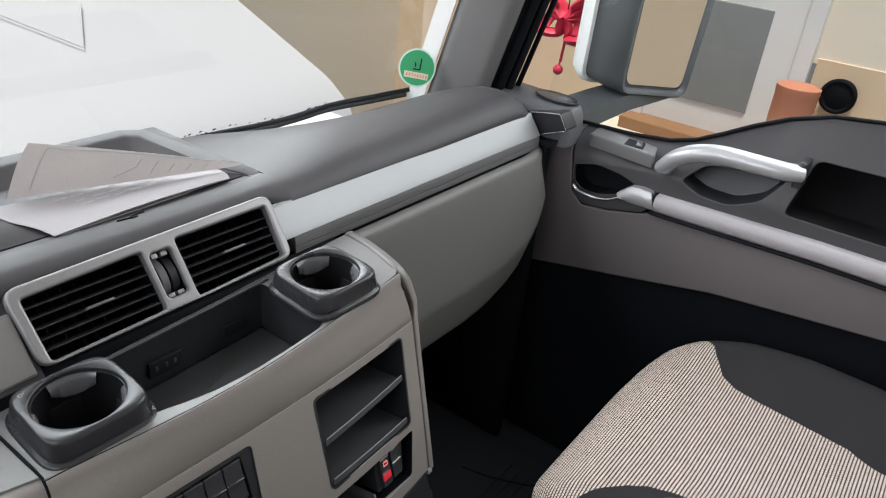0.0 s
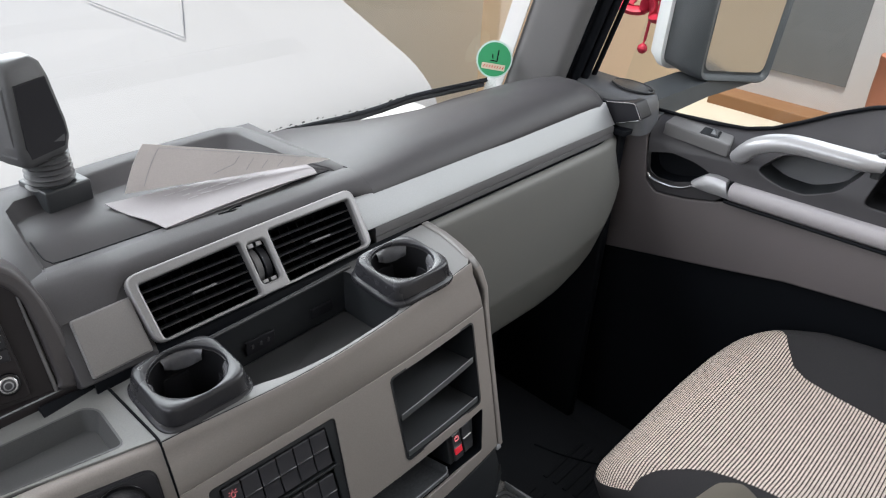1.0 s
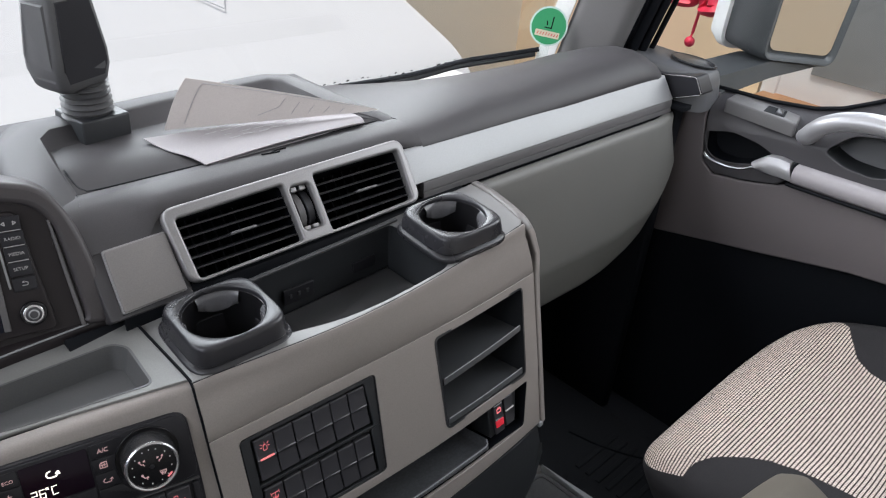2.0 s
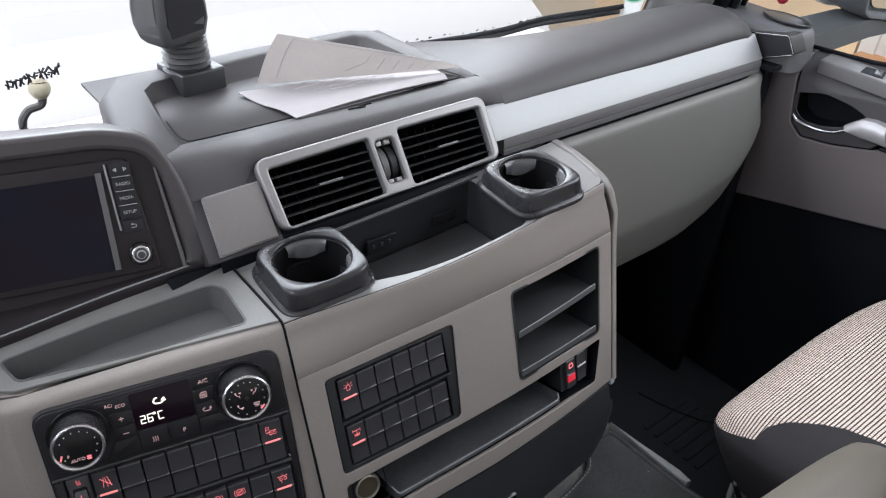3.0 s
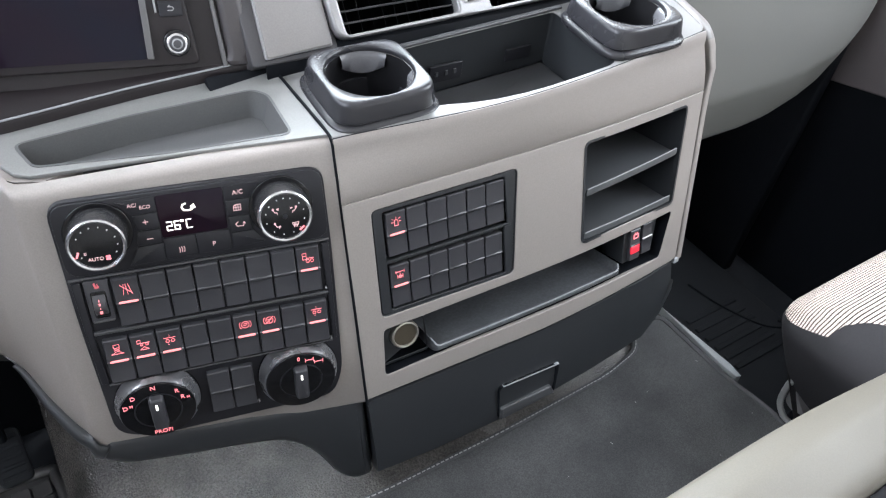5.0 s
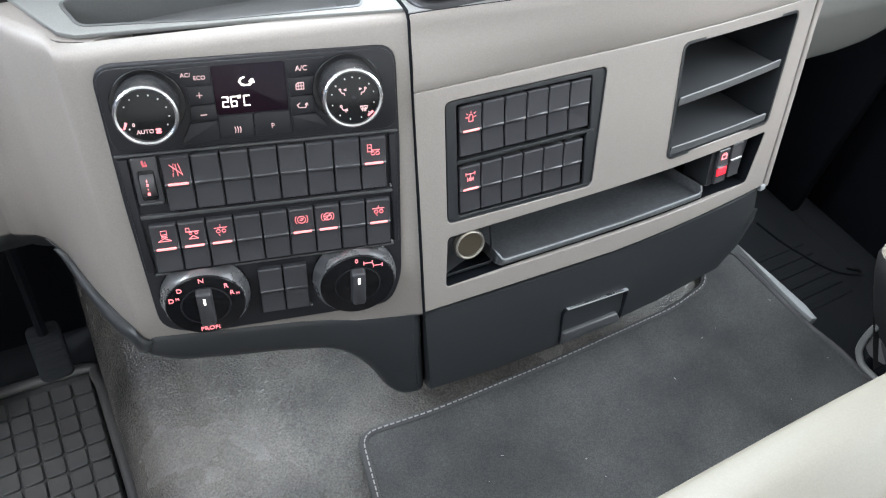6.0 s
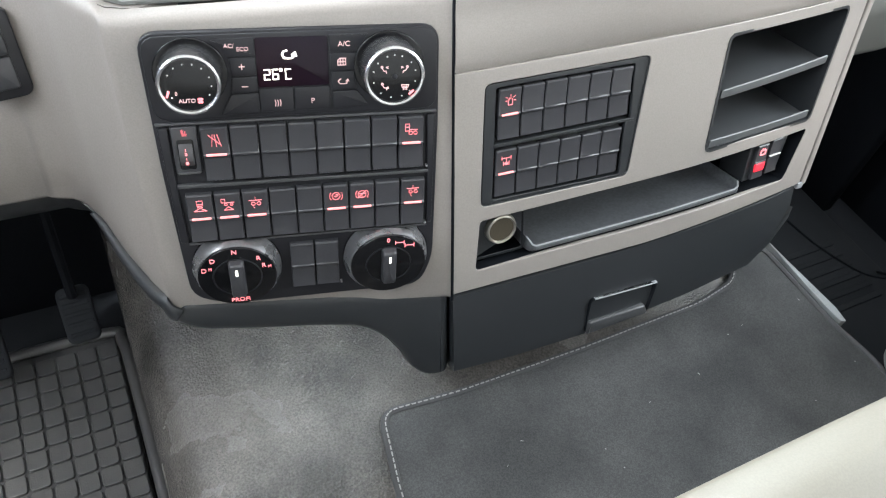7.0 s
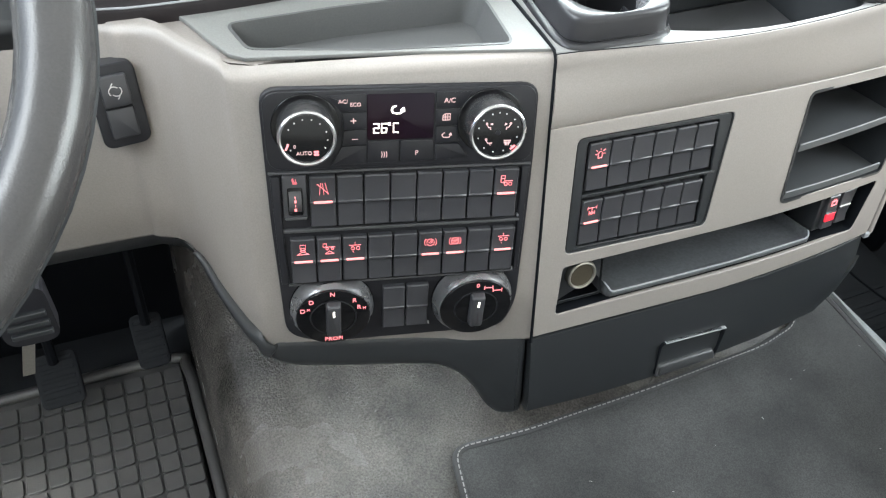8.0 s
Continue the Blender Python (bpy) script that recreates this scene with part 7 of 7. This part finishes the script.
# ignition key
key = thing("ignition_key", "ignition key with ribbed black fob hanging at the column", "key")
bm = bmesh.new()
loft(bm, [[(x, 0.10 + dy, z) for x, z in rrect(-0.468, 0.630, -0.428, 0.700, 0.012, 4)] for dy in (-0.008, -0.004, 0.004, 0.008)])
part("fob", bm, black, key, "black ribbed fob")
for k in range(3):
    part("fob_rib", box(-0.462, 0.0885, 0.643 + 0.012 * k, -0.432, 0.0935, 0.648 + 0.012 * k, 0.001), charcoal, key)
bm = bmesh.new()
loft(bm, [[(xc - 0.0048, 0.0975, z), (xc + 0.0048, 0.0975, z), (xc + 0.0048, 0.1005, z), (xc - 0.0048, 0.1005, z)] for xc, z in ((-0.4500, 0.645), (-0.4655, 0.5815))])
part("blade", bm, steel, key, "brass coloured key blade")
part("column_lock", tube([(-0.445, 0.115, 0.69), (-0.46, 0.16, 0.72), (-0.50, 0.22, 0.75)], 0.022, 12), soft_black, key)

# ---- pedals ----
def pedal(x0, x1, y, z0, z1, name_label):
    p = thing("pedal", name_label, "pedal", "pedals in the driver footwell")
    m = pose((x0 + x1) / 2, y, (z0 + z1) / 2, 34, 0, 2)
    hx, hy = (x1 - x0) / 2 * 0.9, (z1 - z0) / 2 * 0.85
    # pads take the darkened rubber in place of shade from the driver's legs
    part("pad", warp(prism(rrect(-hx, -hy, hx, hy, 0.010), -0.008, 0.006, 0.004), lambda co: m @ co), shaded_rubber, p, "worn rubber pad")
    for k in range(5):
        yy = -hy * 0.7 + hy * 1.4 * k / 4
        part("pad_rib", warp(prism(rrect(-hx * 0.8, yy - 0.003, hx * 0.8, yy + 0.003, 0.001), 0.004, 0.0085, 0.001), lambda co: m @ co), shaded_rubber, p)
    part("arm", tube([(0.5 * (x0 + x1), y + 0.01, z1 - 0.02), (0.5 * (x0 + x1), y + 0.06, z1 + 0.10), (0.5 * (x0 + x1), y + 0.08, z1 + 0.25)], 0.007, 8), soft_black, p)


pedal(-0.405, -0.355, 0.376, 0.150, 0.248, "black throttle pedal with worn rubber pad")
pedal(-0.545, -0.480, 0.37, 0.120, 0.215, "black brake pedal with worn rubber pad")

# ---- rubber mats ----
rmat = thing("driver_mat", "black rubber floor mat with raised squares in the driver footwell", "floor mat")
part("mat_base", box(-0.86, -0.30, 0.0505, -0.345, 0.42, 0.072, 0.006), rubber, rmat)
part("mat_rim", tube(smooth_path([(-0.86, 0.415, 0.078), (-0.60, 0.418, 0.079), (-0.365, 0.415, 0.080), (-0.338, 0.390, 0.081), (-0.334, 0.30, 0.081), (-0.332, 0.10, 0.081), (-0.330, -0.30, 0.081)], 6), 0.009, 8), rubber, rmat, "raised rubber rim", smooth=60)
stud_bm = prism(rrect(-0.0136, -0.0136, 0.0136, 0.0136, 0.0045, 3), 0.0, 0.0055, 0.0015)
bmesh.ops.recalc_face_normals(stud_bm, faces=stud_bm.faces[:])
stud_me = bpy.data.meshes.new("stud")
stud_bm.to_mesh(stud_me)
stud_bm.free()
stud_me.materials.append(rubber)
for i in range(15):
    for j in range(18):
        o = new("stud", stud_me)
        o.parent = rmat
        o.location = (-0.362 - 0.0302 * i, 0.385 - 0.0302 * j, 0.0715)
pmat = thing("passenger_mat", "black ribbed rubber floor mat in the passenger footwell", "floor mat")
part("mat_base", box(0.64, -0.15, 0.0505, 1.12, 0.44, 0.066, 0.006), shaded_rubber, pmat)
for k in range(6):
    for j in range(2):
        part("mat_rib", box(0.70 + 0.20 * j, 0.0 + 0.028 * k, 0.065, 0.86 + 0.20 * j, 0.012 + 0.028 * k, 0.0705, 0.002), shaded_rubber, pmat)
cable = thing("cable", "thin dark cable lying in the passenger footwell", "cable")
part("wire", tube(smooth_path([(0.85, 0.16, 0.20), (0.90, 0.10, 0.17), (0.96, 0.03, 0.15), (1.02, 0.0, 0.14), (1.08, 0.02, 0.10), (1.10, 0.05, 0.068)], 6), 0.0025, 6), soft_black, cable)

# ---- outside ----
ground_mat = material("wet grey asphalt yard", (0.10, 0.10, 0.10), 0.8, grain=40, bump=0.4, vary=0.3, stain=0.8)
stucco_top = material("pale cream stucco", (0.86, 0.79, 0.66), 0.9, grain=120, bump=0.4, vary=0.06, stain=1.5)
stucco_low = material("ochre stucco plinth", (0.80, 0.62, 0.42), 0.9, grain=120, bump=0.4, vary=0.12, stain=2)
door_white = material("white painted wood", (0.75, 0.75, 0.74), 0.5, grain=80, bump=0.1)
door_pane = material("grey door panel", (0.22, 0.23, 0.23), 0.4, grain=60, bump=0.05)
stone = material("pale worn stone step", (0.72, 0.66, 0.54), 0.85, grain=60, bump=0.5, vary=0.25, stain=4)
wood_sill = material("brown wooden sill", (0.28, 0.14, 0.06), 0.6, grain=60, bump=0.2)
clay = material("terracotta clay", (0.55, 0.22, 0.13), 0.8, grain=150, bump=0.3, vary=0.2)
bow_red = material("red ribbon", (0.65, 0.03, 0.07), 0.5, grain=200, bump=0.1)
van_white = material("white vehicle paint", (0.53, 0.54, 0.56), 0.35, grain=10, bump=0.0, vary=0.04)
tagged(finish("ground", prism([(-900, -900), (900, -900), (900, 900), (-900, 900)], -1.40, -1.30, 0), ground_mat, smooth=0), "grey paved yard", "", "", "structure")

WX = 6.0
house = thing("house", "cream stucco house with ochre plinth and grey door", "house")
part("wall", box(WX, -9, 0.30, WX + 0.3, 4.6, 5.0, 0.0), stucco_top, house, "cream stucco wall")
part("plinth", box(WX - 0.012, -9, -1.3, WX + 0.3, 0.55, 0.34, 0.0), stucco_low, house, "ochre stucco plinth")
part("plinth", box(WX - 0.012, 1.95, -1.3, WX + 0.3, 4.6, 2.0, 0.0), stucco_low, house, "ochre stucco plinth")
dr = part("front_door", box(WX - 0.05, 0.70, -0.45, WX + 0.02, 1.78, 1.9, 0.004), door_white, house, "white framed front door")
part("door_panel", box(WX - 0.065, 0.94, -0.18, WX - 0.04, 1.56, 0.62, 0.01), door_pane, dr, "grey lower door panel")
part("door_panel", box(WX - 0.065, 0.94, 0.78, WX - 0.04, 1.56, 1.75, 0.01), door_pane, dr, "grey upper door panel")
part("door_post", box(WX - 0.09, 0.58, -0.45, WX, 0.70, 2.0, 0.004), door_white, house)
part("door_post", box(WX - 0.09, 1.78, -0.45, WX, 1.90, 2.0, 0.004), door_white, house)
part("door_sill", box(WX - 0.30, 0.62, -0.50, WX, 1.88, -0.40, 0.01), wood_sill, house, "brown wooden sill")
part("step", box(WX - 0.75, 0.40, -0.78, WX, 2.10, -0.50, 0.03), stone, house, "worn pale stone step")
part("step", box(WX - 1.15, 0.20, -1.3, WX, 2.30, -0.78, 0.03), stone, house, "worn pale stone step")
part("wing_wall", box(2.6, 4.6, -1.3, 12, 4.9, 5, 0.0), stucco_top, house, "cream stucco rear wing")

barrel = thing("planter", "round dark hole of a clay barrel beside the door", "barrel")
part("rim", tube([(WX - 0.15, 0.32 + 0.11 * math.cos(a), 0.13 + 0.11 * math.sin(a)) for a in np.linspace(0, 2 * math.pi, 25)[:-1]], 0.02, 8, close=True), soft_black, barrel)
bm = bmesh.new()
loft(bm, [[(x, 0.32 + r * math.cos(a), 0.13 + r * math.sin(a)) for a in np.linspace(0, 2 * math.pi, 25)[:-1]] for x, r in ((WX - 0.04, 0.11), (WX - 0.15, 0.115), (WX - 0.16, 0.10))])
part("hole", bm, soft_black, barrel)
pot = thing("clay_pot", "terracotta clay pot on the yard by the door", "pot")
bm = bmesh.new()
loft(bm, [[(WX - 0.35 + r * math.cos(a), 0.56 + r * math.sin(a), z) for a in np.linspace(0, 2 * math.pi, 25)[:-1]] for z, r in ((-1.3, 0.10), (-0.6, 0.13), (-0.05, 0.15), (0.12, 0.15), (0.14, 0.155), (0.18, 0.155), (0.19, 0.13))])
part("pot_body", bm, clay, pot)
# red bow ornament hanging from a wire
bowo = thing("red_bow", "red ribbon bow with a hanging bauble outside the window", "ornament")
bx, by, bz = 3.0, 1.175, 0.775
m0 = Vector((bx, by, bz))
for a, b, c in ((-0.07, 0.05, 0.04), (0.07, 0.05, 0.04), (-0.05, 0.0, -0.06), (0.06, 0.0, -0.05)):
    lp = smooth_path([m0, m0 + Vector((0.03, a * 1.4, b * 1.5)), m0 + Vector((-0.03, a * 1.9, (b + c) * 1.3)), m0 + Vector((0.01, a * 0.6, c * 1.4)), m0], 5)
    part("loop", tube(lp, 0.046, 8, squash=0.5), bow_red, bowo, smooth=60)
part("tail", tube([m0, m0 + Vector((0, -0.012, -0.10)), m0 + Vector((0.01, 0.0, -0.20)), m0 + Vector((0, 0.0, -0.22))], 0.007, 6), bow_red, bowo)
bm = bmesh.new()
bmesh.ops.create_uvsphere(bm, u_segments=16, v_segments=10, radius=0.024, matrix=Matrix.Translation(m0 + Vector((0, 0, -0.24))))
part("bauble", bm, bow_red, bowo)
part("wire", tube([m0, m0 + Vector((0, 0, 1.6))], 0.003, 6), soft_black, bowo)
part("hanger", tube([m0 + Vector((0, 0, 1.6)), Vector((WX, by, bz + 1.6))], 0.006, 6), soft_black, bowo)

# white covered vehicle ahead
van = thing("white_van", "white van with sloping bonnet parked ahead of the cab", "van")
prof = [(1.75, -0.95), (1.75, 0.05), (1.86, 0.30), (2.00, 0.40), (2.70, 0.66), (3.05, 0.80), (4.1, 1.75), (4.5, 1.85), (9.5, 1.85), (9.5, -0.95)]
bm = bmesh.new()
loft(bm, [[(x, y, z) for y, z in round_poly(prof, 0.07, 3)] for x in (-1.0, 2.27, 2.30)])
part("van_body", bm, van_white, van, smooth=30)
# pale bands and a V painted for soft reflections over the van's slopes
def van_band(x0, x1, ya, za, yb, zb, mat_v, nm):
    bm = bmesh.new()
    up = Vector((0, -(zb - za), yb - ya)).normalized() * 0.0008
    p = [Vector((x0, ya, za)), Vector((x1, ya, za)), Vector((x1, yb, zb)), Vector((x0, yb, zb))]
    loft(bm, [[q - up for q in p], [q + up * 0.4 for q in p]])
    part(nm, bm, mat_v, van)


van_reflection = material("van white with painted reflection", (0.512, 0.522, 0.542), 0.4, bump=0.0, vary=0.1, stain=2)
van_pale = material("pale bonnet sheen", (0.522, 0.532, 0.552), 0.4, bump=0.0, vary=0.08, stain=2)
bonnet = lambda y: 0.40 + (y - 2.0) * 0.3714
# both bands are sheen painted slightly off the body white, no screen or seal
van_band(0.1, 1.72, 2.335, bonnet(2.335), 2.665, bonnet(2.665), van_pale, "windscreen")
van_band(0.1, 1.84, 2.215, bonnet(2.215), 2.325, bonnet(2.325), van_reflection, "reflection_band")
# thin V modelled for a soft reflection, no wiper
part("reflection_vee", tube([(1.10, 2.74, bonnet(2.74) + 0.02), (1.34, 2.41, bonnet(2.41) + 0.02), (1.42, 2.55, bonnet(2.55) + 0.02), (1.50, 2.69, bonnet(2.69) + 0.02)], 0.004, 6), van_pale, van, "V-shaped reflection painted over the bonnet")
for y, x in ((2.6, 2.26), (8.2, 2.26), (2.6, -0.95), (8.2, -0.95)):
    bm = bmesh.new()
    loft(bm, [[(x + dx, y + 0.36 * math.cos(a), -0.94 + 0.36 * math.sin(a)) for a in np.linspace(0, 2 * math.pi, 25)[:-1]] for dx in (-0.12, 0.12)])
    part("van_wheel", bm, soft_black, van)

# ---- door mirror ----
mirror_grey = material("weathered dark grey housing", (0.060, 0.064, 0.068), 0.45, grain=900, bump=0.2, vary=0.3, stain=20)
mirror = thing("door_mirror", "grey door mirror housing with white cap and large glass", "mirror")
BL, BR = Vector((1.418, 0.205, 0.946)), Vector((1.620, 0.135, 0.934))
ux = (BR - BL).normalized()
uz = Vector((0, 0, 1))
un2 = ux.cross(uz).normalized()
MR = basis(BL, ux, uz, un2)
on_m = lambda co: MR @ co
gl = round_poly([(0.0, 0.005), (0.205, -0.008), (0.238, 0.36), (0.008, 0.36)], 0.025, 5)
part("mirror_glass", warp(prism(gl, -0.004, 0.0, 0.0), on_m), mirror_mat, mirror, "mirror glass", smooth=0)
bm = bmesh.new()
hs = round_poly([(-0.022, -0.018), (0.222, -0.034), (0.262, 0.385), (-0.014, 0.385)], 0.035, 5)
rings = []
for z, d in ((0.006, 0.012), (0.008, 0.004), (0.002, 0.0), (-0.05, 0.0), (-0.12, 0.008), (-0.155, 0.03), (-0.165, 0.06)):
    rings.append([(x, y, z) for x, y in inset(hs, d)])
inner = [[(x, y, z) for x, y in inset(hs, d)] for z, d in ((-0.004, 0.017),)]
loft(bm, inner + rings)
part("housing", warp(bm, on_m), mirror_grey, mirror, "dark grey housing", smooth=50)
bm = bmesh.new()
rings = [[(x, y, z) for x, y in inset(hs, d)] for z, d in ((-0.118, -0.0035), (-0.138, -0.0035), (-0.174, 0.016), (-0.190, 0.05), (-0.197, 0.09))]
loft(bm, rings)
part("white_cap", warp(bm, on_m), white_frit, mirror, "white painted cap", smooth=50)
bm = bmesh.new()
loft(bm, [[(1.255, 0.215, 0.868), (1.255, 0.310, 0.870), (1.255, 0.305, 0.915), (1.255, 0.222, 0.912)], [(1.44, 0.190, 0.888), (1.44, 0.285, 0.888), (1.44, 0.280, 0.925), (1.44, 0.195, 0.925)], [(1.60, 0.150, 0.902), (1.60, 0.235, 0.902), (1.60, 0.230, 0.925), (1.60, 0.155, 0.925)]])
part("arm", bm, mirror_grey, mirror, "dark grey mirror arm")
